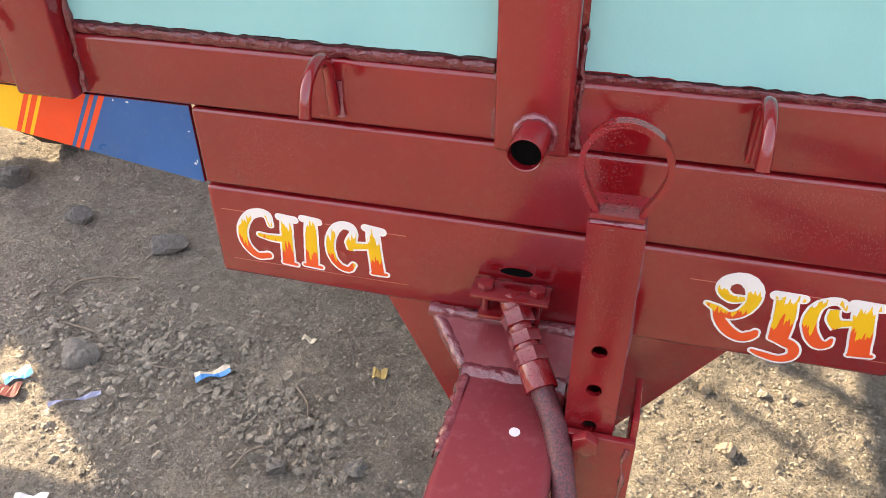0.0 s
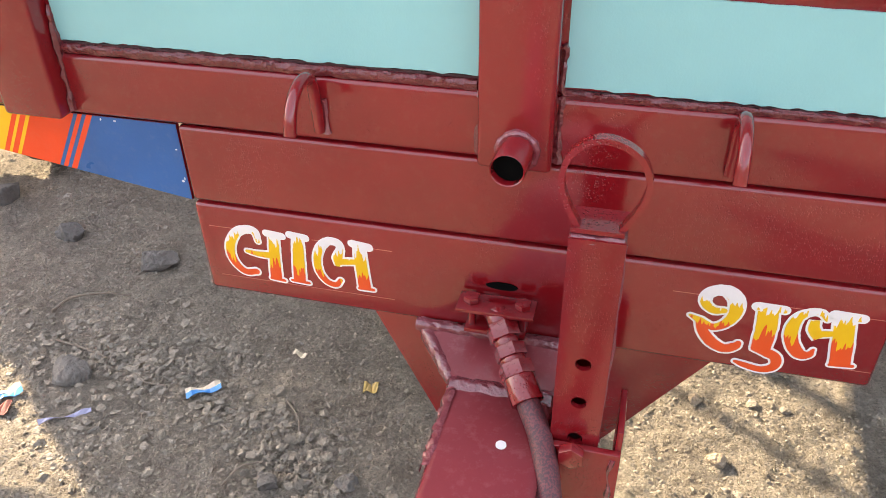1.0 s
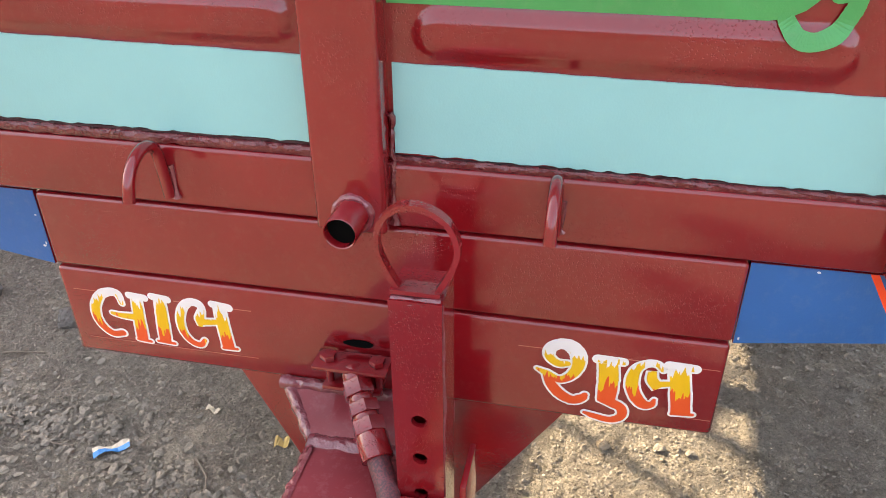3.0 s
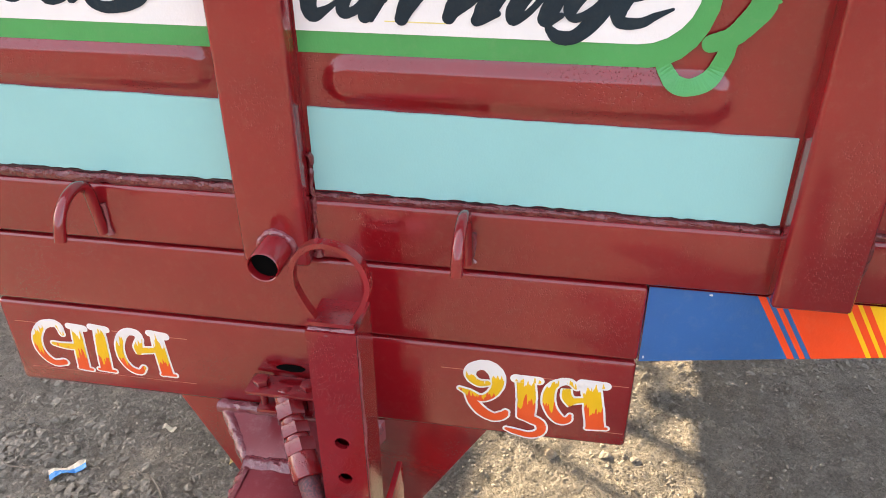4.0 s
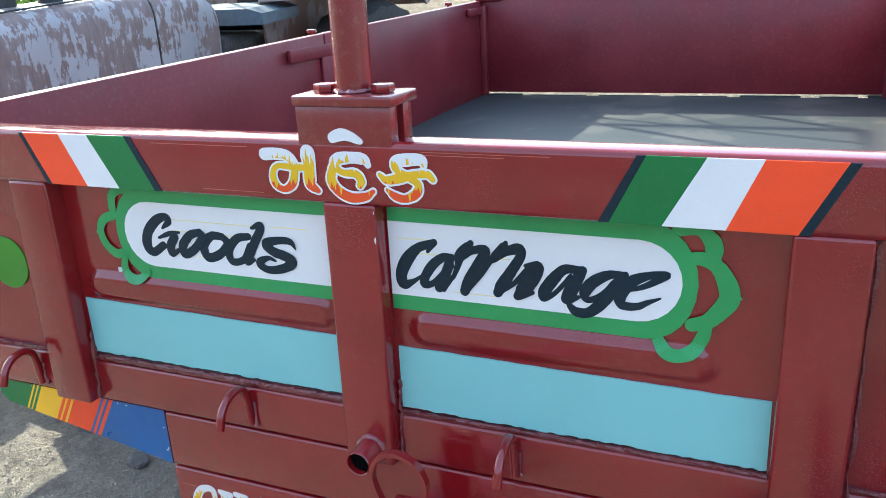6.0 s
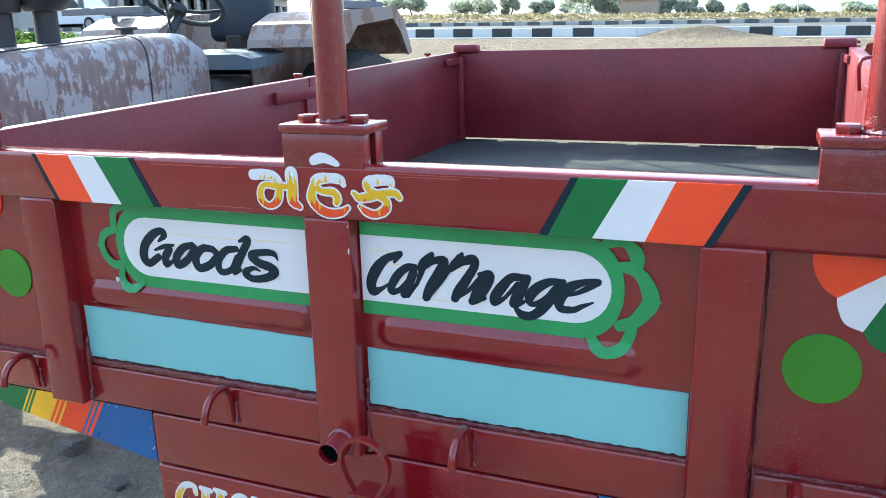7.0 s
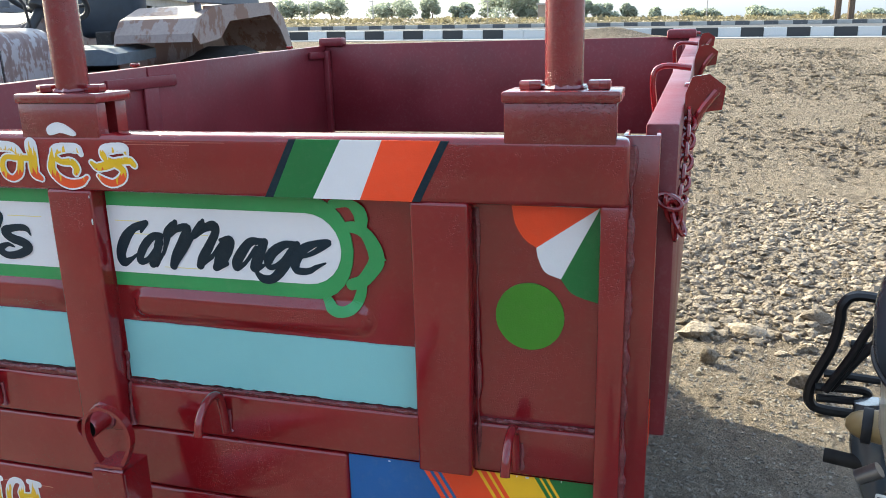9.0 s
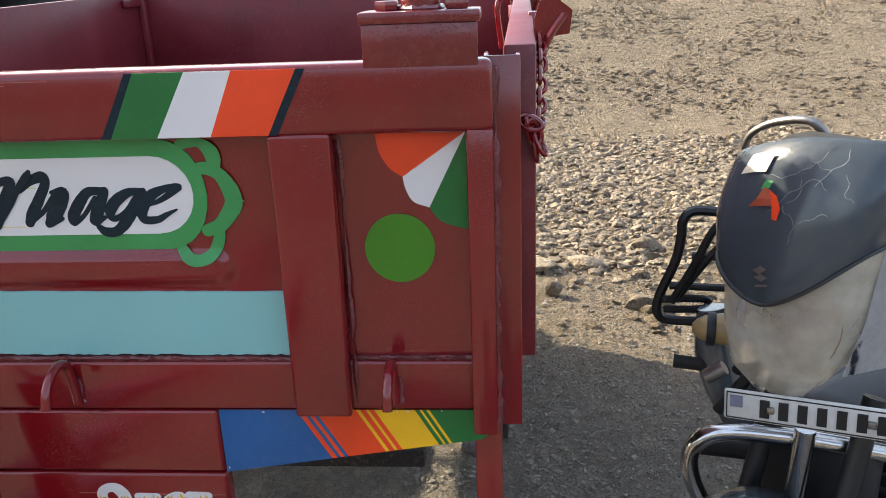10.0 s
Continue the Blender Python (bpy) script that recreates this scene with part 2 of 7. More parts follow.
CHROME = plain("worn_chrome", (0.62, 0.62, 0.62), 0.18, 1.0, 0.1, 60, 0.05)
STEEL = plain("dull_steel", (0.3, 0.29, 0.28), 0.45, 1.0)
SEATBLUE = plain("dark_blue_vinyl", (0.02, 0.03, 0.045), 0.5)
FENDBLUE = plain("faded_blue_cowl", (0.09, 0.12, 0.15), 0.5)
RUST = worn_paint("rusty_fender", (0.27, 0.225, 0.21), (0.17, 0.10, 0.075), 0.53, 7)
FENDIN = worn_paint("rust_inside_fender", (0.20, 0.085, 0.045), (0.10, 0.055, 0.04), 0.55, 8)
CONCRETE = plain("concrete", (0.42, 0.40, 0.37), 0.9, 0, 0.12, 3)
KERBW = worn_paint("kerb_white", (0.62, 0.62, 0.61), (0.5, 0.46, 0.4), 0.62, 3)
KERBB = worn_paint("kerb_black", (0.03, 0.032, 0.035), (0.2, 0.18, 0.16), 0.64, 3)
KERBG = worn_paint("kerb_faded_black", (0.10, 0.10, 0.105), (0.24, 0.22, 0.20), 0.6, 3)
ASPHALT = plain("asphalt", (0.06, 0.06, 0.06), 0.9)
SHEDWALL = plain("brown_shed_wall", (0.34, 0.27, 0.21), 0.9, 0, 0.15, 1.5)
WALLC = plain("weathered_plaster", (0.40, 0.37, 0.33), 0.9, 0, 0.15, 1.5)
SHADEWIN = plain("dark_window", (0.03, 0.035, 0.04), 0.3)
BARK = plain("bark", (0.12, 0.085, 0.06), 0.9, 0, 0.3, 8, 0.6)
PAPER = plain("printed_wrapper_blue", (0.05, 0.26, 0.62), 0.4)
PAPERC = plain("printed_wrapper_cream", (0.62, 0.55, 0.42), 0.5)


def leaf_mat(name, a, c):
    m, nt, b = nodes_of(name, 0.6, 0, 0.3)
    g = nt.nodes.new("ShaderNodeNewGeometry")
    r = ramp(nt, g.outputs["Random Per Island"], [(0.0, a), (1.0, c)])
    nt.links.new(r.outputs[0], b.inputs["Base Color"])
    tl = nt.nodes.new("ShaderNodeBsdfTranslucent")
    nt.links.new(r.outputs[0], tl.inputs["Color"])
    mx = nt.nodes.new("ShaderNodeMixShader")
    mx.inputs[0].default_value = 0.45
    nt.links.new(b.outputs[0], mx.inputs[1])
    nt.links.new(tl.outputs[0], mx.inputs[2])
    nt.links.new(mx.outputs[0], nt.nodes["Material Output"].inputs["Surface"])
    return m


LEAF = leaf_mat("bush_leaves", (0.07, 0.13, 0.02), (0.17, 0.25, 0.06))
# far foliage: the air's haze is mixed into this washed-out leaf colour
HAZELEAF = leaf_mat("haze_paled_leaves", (0.36, 0.395, 0.31), (0.44, 0.47, 0.37))
SCRUB = leaf_mat("dry_scrub_leaves", (0.17, 0.150, 0.085), (0.25, 0.215, 0.125))
GRASS = leaf_mat("dry_grass", (0.19, 0.170, 0.115), (0.235, 0.21, 0.145))

# ---- building helpers: plan lengths times U give metres ----
U = 0.872
ORIGIN = {}


def thing(name, at, label, category, group="", turn=0.0, local=False, kind=""):
    ob = new(name)
    ob.empty_display_size = 0.1
    ob.matrix_world = pose(at[0] * U, at[1] * U, at[2] * U, 0, 0, turn)
    ORIGIN[ob] = Vector((0, 0, 0)) if local else Vector(at)
    return tagged(ob, label, category, group, kind)


def part(name, bm, mat, parent=None, label="", smooth=False, at=None):
    """Links a bmesh as one mesh object, under a thing or a part; smooth: shade smooth below 35 degrees."""
    o = ORIGIN[parent] if parent else Vector(at or (0, 0, 0))
    for v in bm.verts:
        v.co = (v.co - o) * U
    bmesh.ops.recalc_face_normals(bm, faces=bm.faces)
    me = bpy.data.meshes.new(name)
    bm.to_mesh(me)
    bm.free()
    me.materials.append(mat)
    if smooth:
        me.polygons.foreach_set("use_smooth", [True] * len(me.polygons))
        me.set_sharp_from_angle(angle=radians(38))
    ob = new(name, me)
    if parent:
        ob.parent = parent
    else:
        ob.location = o * U
    ORIGIN[ob] = o
    if label:
        ob["label"] = label
    return ob


def B():
    return bmesh.new()


def box(bm, x0, x1, y0, y1, z0, z1, bev=0.0, seg=2, m=None):
    vs = bmesh.ops.create_cube(bm, size=1.0)["verts"]
    for v in vs:
        v.co = Vector((x0 + (v.co.x + 0.5) * (x1 - x0), y0 + (v.co.y + 0.5) * (y1 - y0), z0 + (v.co.z + 0.5) * (z1 - z0)))
        if m:
            v.co = m @ v.co
    if bev:
        es = list({e for v in vs for e in v.link_edges})
        bmesh.ops.bevel(bm, geom=es, offset=bev, segments=seg, affect="EDGES", profile=0.5)
    return bm


def cyl(bm, p, q, r, seg=20, r2=None, bev=0.0):
    p, q = Vector(p), Vector(q)
    d = q - p
    m = Matrix.Translation((p + q) / 2) @ d.to_track_quat("Z", "Y").to_matrix().to_4x4()
    vs = bmesh.ops.create_cone(bm, cap_ends=True, segments=seg, radius1=r, radius2=r if r2 is None else r2, depth=d.length, matrix=m)["verts"]
    if bev:
        es = [e for e in {e for v in vs for e in v.link_edges} if len(e.link_faces) == 2 and any(len(f.verts) > 4 for f in e.link_faces)]
        bmesh.ops.bevel(bm, geom=es, offset=bev, segments=2, affect="EDGES", profile=0.5)
    return bm


def curve_pts(pts, n=8, closed=False):
    """Catmull-Rom through points of any size."""
    P = [Vector(p) for p in pts]
    out = []
    last = len(P) if closed else len(P) - 1
    for i in range(last):
        a = P[i - 1] if (i > 0 or closed) else P[0] * 2 - P[1]
        b, c = P[i], P[(i + 1) % len(P)]
        d = P[(i + 2) % len(P)] if (i + 2 < len(P) or closed) else c * 2 - b
        for k in range(n):
            t = k / n
            out.append(0.5 * (2 * b + (c - a) * t + (2 * a - 5 * b + 4 * c - d) * t * t + (3 * b - a - 3 * c + d) * t ** 3))
    if not closed:
        out.append(P[-1])
    return out


def tube(bm, pts, r, seg=10, closed=False, cap=True, flat=None, ref=(0, 0, 1)):
    """Sweeps a circle (or a rectangle flat=(half_a, half_b)) along points; r: number or list."""
    P = [Vector(p) for p in pts]
    n = len(P)
    rings = []
    side = None
    for i in range(n):
        a = P[(i - 1) % n] if (closed or i) else P[0]
        c = P[(i + 1) % n] if (closed or i < n - 1) else P[-1]
        t = (c - a).normalized()
        if side is None:
            side = t.cross(Vector(ref))
            if side.length < 0.05:
                side = t.cross(Vector((1, 0.1, 0)))
        side = (side - t * side.dot(t)).normalized()
        up = t.cross(side)
        rr = r[i] if isinstance(r, (list, tuple)) else r
        if flat:
            cs = [(-flat[0], -flat[1]), (flat[0], -flat[1]), (flat[0], flat[1]), (-flat[0], flat[1])]
        else:
            cs = [(rr * math.cos(k * math.tau / seg), rr * math.sin(k * math.tau / seg)) for k in range(seg)]
        rings.append([bm.verts.new(P[i] + side * u + up * v) for u, v in cs])
    m = len(rings[0])
    for i in range(n if closed else n - 1):
        A, C = rings[i], rings[(i + 1) % n]
        for k in range(m):
            bm.faces.new((A[k], A[(k + 1) % m], C[(k + 1) % m], C[k]))
    if cap and not closed:
        bm.faces.new(rings[0])
        bm.faces.new(rings[-1])
    return bm


def prism_x(bm, poly, x0, x1):
    """Extrudes an outline in y and z from x0 to x1."""
    f = bm.faces.new([bm.verts.new((x0, y, z)) for y, z in poly])
    for v in bmesh.ops.extrude_face_region(bm, geom=[f])["geom"]:
        if isinstance(v, bmesh.types.BMVert):
            v.co.x = x1
    return bm


def prism(bm, poly, y0, y1, holes=()):
    """Extrudes an outline in x and z from y0 to y1; holes: outlines cut out of it."""
    edges = []
    for loop in (poly, *holes):
        vs = [bm.verts.new((x, y0, z)) for x, z in loop]
        edges += [bm.edges.new((vs[i], vs[(i + 1) % len(vs)])) for i in range(len(vs))]
    if holes:
        fs = [g for g in bmesh.ops.triangle_fill(bm, use_beauty=True, edges=edges)["geom"] if isinstance(g, bmesh.types.BMFace)]
    else:
        fs = [bm.faces.new(vs)]
    ex = bmesh.ops.extrude_face_region(bm, geom=fs)["geom"]
    for v in ex:
        if isinstance(v, bmesh.types.BMVert):
            v.co.y = y1
    return bm


def circle(x, z, r, n=24, rz=None):
    return [(x + r * math.cos(k * math.tau / n), z + (rz or r) * math.sin(k * math.tau / n)) for k in range(n)]


def inked(bm, pts, y, rounded=True):
    """A brush stroke in the x-z plane; each point carries its own width."""
    P = curve_pts([(x, w, z) for x, z, w in pts], 6) if len(pts) > 2 else [Vector((x, w, z)) for x, z, w in pts]
    n = len(P)
    L, R = [], []
    for i, p in enumerate(P):
        a, c = P[max(0, i - 1)], P[min(n - 1, i + 1)]
        t = Vector((c.x - a.x, 0, c.z - a.z)).normalized()
        h = max(0.0012, p.y / 2) * (1 + 0.06 * noise.noise(Vector((p.x * 300, 1, p.z * 300))))
        yy = y - 0.00004 * i / n
        L.append(bm.verts.new((p.x - t.z * h, yy, p.z + t.x * h)))
        R.append(bm.verts.new((p.x + t.z * h, yy, p.z - t.x * h)))
    for i in range(n - 1):
        bm.faces.new((L[i], L[i + 1], R[i + 1], R[i]))
    for p, l, r, sgn in ((P[0], L[0], R[0], 1), (P[-1], L[-1], R[-1], -1)) if rounded else ():
        a0 = math.atan2(l.co.z - p.z, l.co.x - p.x)
        h = (l.co - r.co).length / 2
        arc = [bm.verts.new((p.x + h * math.cos(a0 + sgn * math.pi * k / 7), l.co.y, p.z + h * math.sin(a0 + sgn * math.pi * k / 7))) for k in range(1, 7)]
        bm.faces.new([l, *arc, r])
    return bm


# ---- ground: one sheet to the horizon, level round the trailer, rising to the road ----
# road line: a point on the near kerb's foot, its heading, and the way across it (plan lengths)
ROAD_P, ROAD_D, ROAD_N = Vector((-1.108, 19.48)), Vector((0.9962, 0.0872)), Vector((-0.0872, 0.9962))
ROAD_W = 12.4


def ground_z(x, y):
    """Level round the trailer, rising to the road, then a slow rise to the horizon; all of it falls a little to the east."""
    v = (Vector((x, y)) - ROAD_P).dot(ROAD_N)
    xc = max(-80.0, min(46.0, x))
    near, far, hor = 1.335 - 0.0155 * xc, 1.60 - 0.0136 * xc, 3.15 - 0.026 * xc
    if v < 0:
        s = max(0.0, 1.0 + v / 14.0)
        return near * s * s * (3 - 2 * s)
    if v < ROAD_W:
        return near + (far - near) * v / ROAD_W
    k = (v - ROAD_W) / 138.0
    return far + (hor - far) * k if k < 1 else hor + (k - 1) * 0.4


def near_bumps(x, y):
    v = Vector((x, y, 0))
    return 0.018 * noise.noise(v * 1.7) + 0.010 * noise.noise(v * 6.0) + 0.0055 * noise.noise(v * 17.0) + 0.0110 * abs(noise.noise(v * 25.0)) + 0.0080 * abs(noise.noise(v * 47.0)) - 0.006


def axis(near, far, step, grow):
    out, a = [], 0.0
    s = step
    while a < near:
        out.append(a)
        a += s
    while a < far:
        out.append(a)
        s *= grow
        a += s
    out.append(far)
    return out


def build_ground():
    xs = axis(1.9, 2600, 0.0125, 1.11)
    xs = [-a for a in reversed(xs[1:])] + xs
    ys = axis(1.5, 3000, 0.0125, 1.055)
    back = axis(0.4, 600, 0.04, 1.3)
    ys = [-a for a in reversed(back[1:])] + ys
    verts, faces = [], []
    for y in ys:
        for x in xs:
            fade = 1.0 / (1.0 + max(0.0, abs(x) - 4) * 0.3 + max(0.0, abs(y) - 8) * 0.3)
            verts.append((x * U, y * U, (ground_z(x, y) + near_bumps(x, y) * fade) * U))
    n = len(xs)
    for j in range(len(ys) - 1):
        for i in range(n - 1):
            faces.append((j * n + i, j * n + i + 1, (j + 1) * n + i + 1, (j + 1) * n + i))
    me = bpy.data.meshes.new("ground")
    me.from_pydata(verts, [], faces)
    me.polygons.foreach_set("use_smooth", [True] * len(faces))
    me.materials.append(SOIL)
    return tagged(new("ground", me), "dry sandy soil yard with fine gravel and crumbs", "ground", kind="structure")


build_ground()
# unseen plain wall added behind the camera: cuts low sky, darkens reflections
tagged(part("sky_blocker_south", box(B(), -18, 18, -7.4, -7.0, -0.2, 2.5), SKYBLOCK, None, "", False, (0, -7.2, 0)), "added unseen dark wall behind the camera, blocks the low sky", "wall", kind="structure")

# ---- the trailer ----
trailer = thing("tractor_trailer", (0, 1.5, 0), "maroon-painted steel tractor trailer with hand-painted front wall, propped on its jack", "trailer")
YS, YP, YB = 0.024, 0.034, 0.06     # front faces of sill and boards, of the sheet, and the back of the front wall


def bead(bm, p, q, r, seed, step=0.006):
    """A lumpy weld seam."""
    p, q = Vector(p), Vector(q)
    n = max(4, int((q - p).length / step))
    rnd = random.Random(seed)
    def wave(i, k):
        return noise.noise(Vector((i * 0.31 + seed * 7.3, k * 5.1, seed)))
    pts = [p.lerp(q, i / n) + Vector((rnd.uniform(-1, 1), rnd.uniform(-1, 1), rnd.uniform(-1, 1))) * r * 0.25 + Vector((wave(i, 1), wave(i, 2) * 0.5, wave(i, 3) * 0.5)) * r * 0.5 for i in range(n + 1)]
    return tube(bm, pts, [r * max(0.25, 0.85 + 1.1 * wave(i, 4) + rnd.uniform(-0.25, 0.25)) for i in range(n + 1)], 6)


def weld_band(bm, p, q, half, n, seed, rise=0.006):
    """A broad lumpy weld laid along p-q; n points out of the steel."""
    p, q, n = Vector(p), Vector(q), Vector(n).normalized()
    d = (q - p).normalized()
    side = d.cross(n)
    m = max(6, int((q - p).length / 0.0035))
    rows_ = []
    for i in range(m + 1):
        c = p.lerp(q, i / m)
        row = []
        for k in range(9):
            u = k / 4 - 1
            w = half * (1 + 0.35 * noise.noise(Vector((i * 0.21, seed, u))))
            h = rise * (1 - u * u) * (0.75 + 0.55 * noise.noise(Vector((i * 0.45, u * 2.2, seed * 3.1)))) - 0.0022 * abs(u) ** 3
            row.append(bm.verts.new(c + side * u * w + n * h))
        rows_.append(row)
    for a, b in zip(rows_, rows_[1:]):
        for k in range(8):
            bm.faces.new((a[k], a[k + 1], b[k + 1], b[k]))
    return bm


def sheet(x0, x1, z0, z1, ribs):
    """Pressed sheet with raised ribs; ribs: (xa, xb, z, half height, rise)."""
    bm = B()
    nx, nz = max(8, int((x1 - x0) / 0.006)), int((z1 - z0) / 0.006)
    rows = []
    for j in range(nz + 1):
        row = []
        for i in range(nx + 1):
            x, z = x0 + (x1 - x0) * i / nx, z0 + (z1 - z0) * j / nz
            y = YP
            for xa, xb, zc, hh, rise in ribs:
                dx = max(xa + hh - x, 0, x - (xb - hh))
                d = math.hypot(dx, z - zc)
                t = min(1, max(0, (hh - d) / (hh * 0.62)))
                y -= rise * t * t * (3 - 2 * t)
            y += 0.0012 * noise.noise(Vector((x * 6, 0, z * 9)))
            row.append(bm.verts.new((x, y, z)))
        rows.append(row)
    for j in range(nz):
        for i in range(nx):
            bm.faces.new((rows[j][i], rows[j][i + 1], rows[j + 1][i + 1], rows[j + 1][i]))
    back = bmesh.ops.extrude_face_region(bm, geom=list(bm.faces))["geom"]
    for v in back:
        if isinstance(v, bmesh.types.BMVert):
            v.co.y += 0.004
    return bm


# pressed sheets between the posts
part("panel", sheet(-0.60, 0.0, 1.03, 1.39, [(-0.555, -0.045, 1.183, 0.031, 0.009)]), MAROON, trailer, "pressed maroon sheet with one raised rib", True)
part("panel", sheet(0.0, 0.60, 1.03, 1.39, [(0.075, 0.512, 1.177, 0.031, 0.009)]), MAROON, trailer, "pressed maroon sheet with one raised rib", True)
part("panel", sheet(0.64, 0.86, 1.03, 1.39, []), MAROON, trailer, "", True)
part("panel", sheet(-0.88, -0.64, 1.03, 1.39, []), MAROON, trailer, "", True)

# sill and the two lower boards
sill = part("sill", box(B(), -0.878, 0.884, YS, YB + 0.02, 0.9495, 1.0300, 0.006, 3), MAROON, trailer, "", True)
board_b = part("board", box(B(), -0.428, 0.452, YS + 0.001, 0.058, 0.8370, 0.9465, 0.006, 3), MAROON, trailer, "", True)
board_c = part("board", box(B(), -0.430, 0.452, YS + 0.002, 0.058, 0.688, 0.8330, 0.007, 3), MAROON, trailer, "maroon bottom board with flame-painted lettering", True)
part("weld_seam", weld_band(B(), (-0.575, YP - 0.004, 1.0385), (-0.04, YP - 0.004, 1.0370), 0.0070, (0, -0.8, 0.6), 1, 0.0062), SEAM, trailer, "", True)
# thin dark strips drawn in place of the shadow under the blue strips
part("seam_gap_shade", box(B(), -0.575, -0.04, YP - 0.0026, YP + 0.001, 1.0425, 1.0455), SEAM_SHADE, trailer)
part("weld_seam", weld_band(B(), (0.055, YP - 0.004, 1.0345), (0.58, YP - 0.004, 1.0325), 0.0055, (0, -0.8, 0.6), 2, 0.0062), SEAM, trailer, "", True)
part("seam_gap_shade", box(B(), 0.055, 0.58, YP - 0.0026, YP + 0.001, 1.0360, 1.0388), SEAM_SHADE, trailer)
part("weld_seam", weld_band(B(), (0.672, YP - 0.004, 1.0340), (0.846, YP - 0.004, 1.0335), 0.0048, (0, -0.8, 0.6), 3, 0.0062), SEAM, trailer, "", True)
part("weld_seam", weld_band(B(), (-0.85, YP - 0.004, 1.0340), (-0.672, YP - 0.004, 1.0335), 0.0048, (0, -0.8, 0.6), 4, 0.0062), SEAM, trailer, "", True)

# top rail, end plates and posts
rail = part("top_rail", box(B(), -0.888, 0.882, 0.0, 0.055, 1.370, 1.462, 0.009, 3), MAROON, trailer, "", True)
part("end_plate", box(B(), 0.846, 0.882, 0.001, 0.06, 0.92, 1.374, 0.004), MAROON, trailer, "", True)
part("end_plate", box(B(), -0.888, -0.867, 0.001, 0.06, 1.036, 1.374, 0.004), MAROON, trailer, "", True)


def post(x0, x1, z0, z1):
    bm = box(B(), x0, x1, 0.0, 0.066, z0, z1, 0.0055, 3)
    return part("post", bm, MAROON, trailer, "", True)


post_c = post(-0.034, 0.050, 0.950, 1.373)
post(0.582, 0.667, 0.950, 1.373)
post(-0.660, -0.575, 0.950, 1.373)
part("weld_seam", bead(B(), (0.054, YS - 0.002, 0.955), (0.054, YP - 0.004, 1.09), 0.005, 5), SEAM, trailer, "", True)
part("weld_seam", bead(B(), (0.672, YS, 0.96), (0.672, YP, 1.36), 0.004, 6, 0.012), SEAM, trailer, "", True)
part("weld_seam", bead(B(), (-0.571, YS - 0.002, 0.955), (-0.571, YP - 0.004, 1.09), 0.0045, 7), SEAM, trailer, "", True)
part("weld_seam", bead(B(), (-0.037, YS, 0.955), (-0.037, YP - 0.003, 1.05), 0.004, 8), SEAM, trailer, "", True)

# post sockets on the rail with their pipes
def socket(x0, x1):
    bm = box(B(), x0, x1, 0.0005, 0.006, 1.452, 1.508, 0.0015)
    box(bm, x1 - 0.007, x1 - 0.001, 0.006, 0.024, 1.452, 1.508, 0.001)
    box(bm, x0 + 0.001, x0 + 0.007, 0.006, 0.024, 1.452, 1.508, 0.001)
    box(bm, x0 + 0.004, x1 - 0.004, 0.050, 0.076, 1.44, 1.508, 0.001)
    so = part("pipe_socket", bm, MAROON_ROUGH, trailer, "rough maroon flanged pipe socket", True)
    part("top_plate", box(B(), x0 - 0.003, x1 + 0.004, -0.003, 0.082, 1.508, 1.523, 0.003), MAROON_ROUGH, so, "", True)
    xc = (x0 + x1) / 2
    for bx in (x0 + 0.030, x1 - 0.026):
        b = cyl(B(), (bx, 0.036, 1.523), (bx, 0.036, 1.535), 0.0165, 6, bev=0.002)
        part("bolt", b, MAROON, so, "", True)
    bm = cyl(B(), (xc, 0.042, 1.523), (xc, 0.042, 2.55), 0.0255, 24)
    part("upright_pipe", bm, MAROON_ROUGH, so, "rough maroon steel pipe", True)
    w = tube(B(), [(xc + 0.027 * math.cos(a), 0.042 + 0.027 * math.sin(a), 1.525) for a in [k * math.tau / 24 for k in range(24)]],
             [0.004 + 0.002 * math.sin(k * 2.7) for k in range(24)], 6, True)
    part("weld_ring", w, WELD, so, "", True)
    return so


socket(-0.062, 0.084)
socket(0.718, 0.864)
socket(-0.888, -0.768)

# pipe stub at the foot of the middle post
bm = B()
rings = [(0.0205, 0.004), (0.0200, -0.037), (0.0188, -0.0395), (0.0178, -0.0385), (0.0178, 0.0)]
pts = []
for r, y in rings:
    pts.append([bm.verts.new((0.012 - (0.004 - y) * 0.10 + r * math.cos(k * math.tau / 28), y, 0.976 - (0.004 - y) * 0.12 + r * math.sin(k * math.tau / 28))) for k in range(28)])
for a, c in zip(pts, pts[1:]):
    for k in range(28):
        bm.faces.new((a[k], a[(k + 1) % 28], c[(k + 1) % 28], c[k]))
stub = part("pipe_stub", bm, MAROON, trailer, "", True)
part("weld_ring", tube(B(), [(0.012 + 0.0215 * math.cos(k * math.tau / 60), -0.001, 0.976 + 0.0215 * math.sin(k * math.tau / 60)) for k in range(60)],
     [0.0042 + 0.0007 * math.sin(k * 0.5) + 0.0005 * math.sin(k * 1.3) for k in range(60)], 8, True), WELD, stub, "", True)

# black plug in place of the shade inside the pipe
part("bore_shade", cyl(B(), (0.012, 0.002, 0.976), (0.0085, -0.032, 0.9718), 0.0176, 24), HOLE_SHADE, stub)

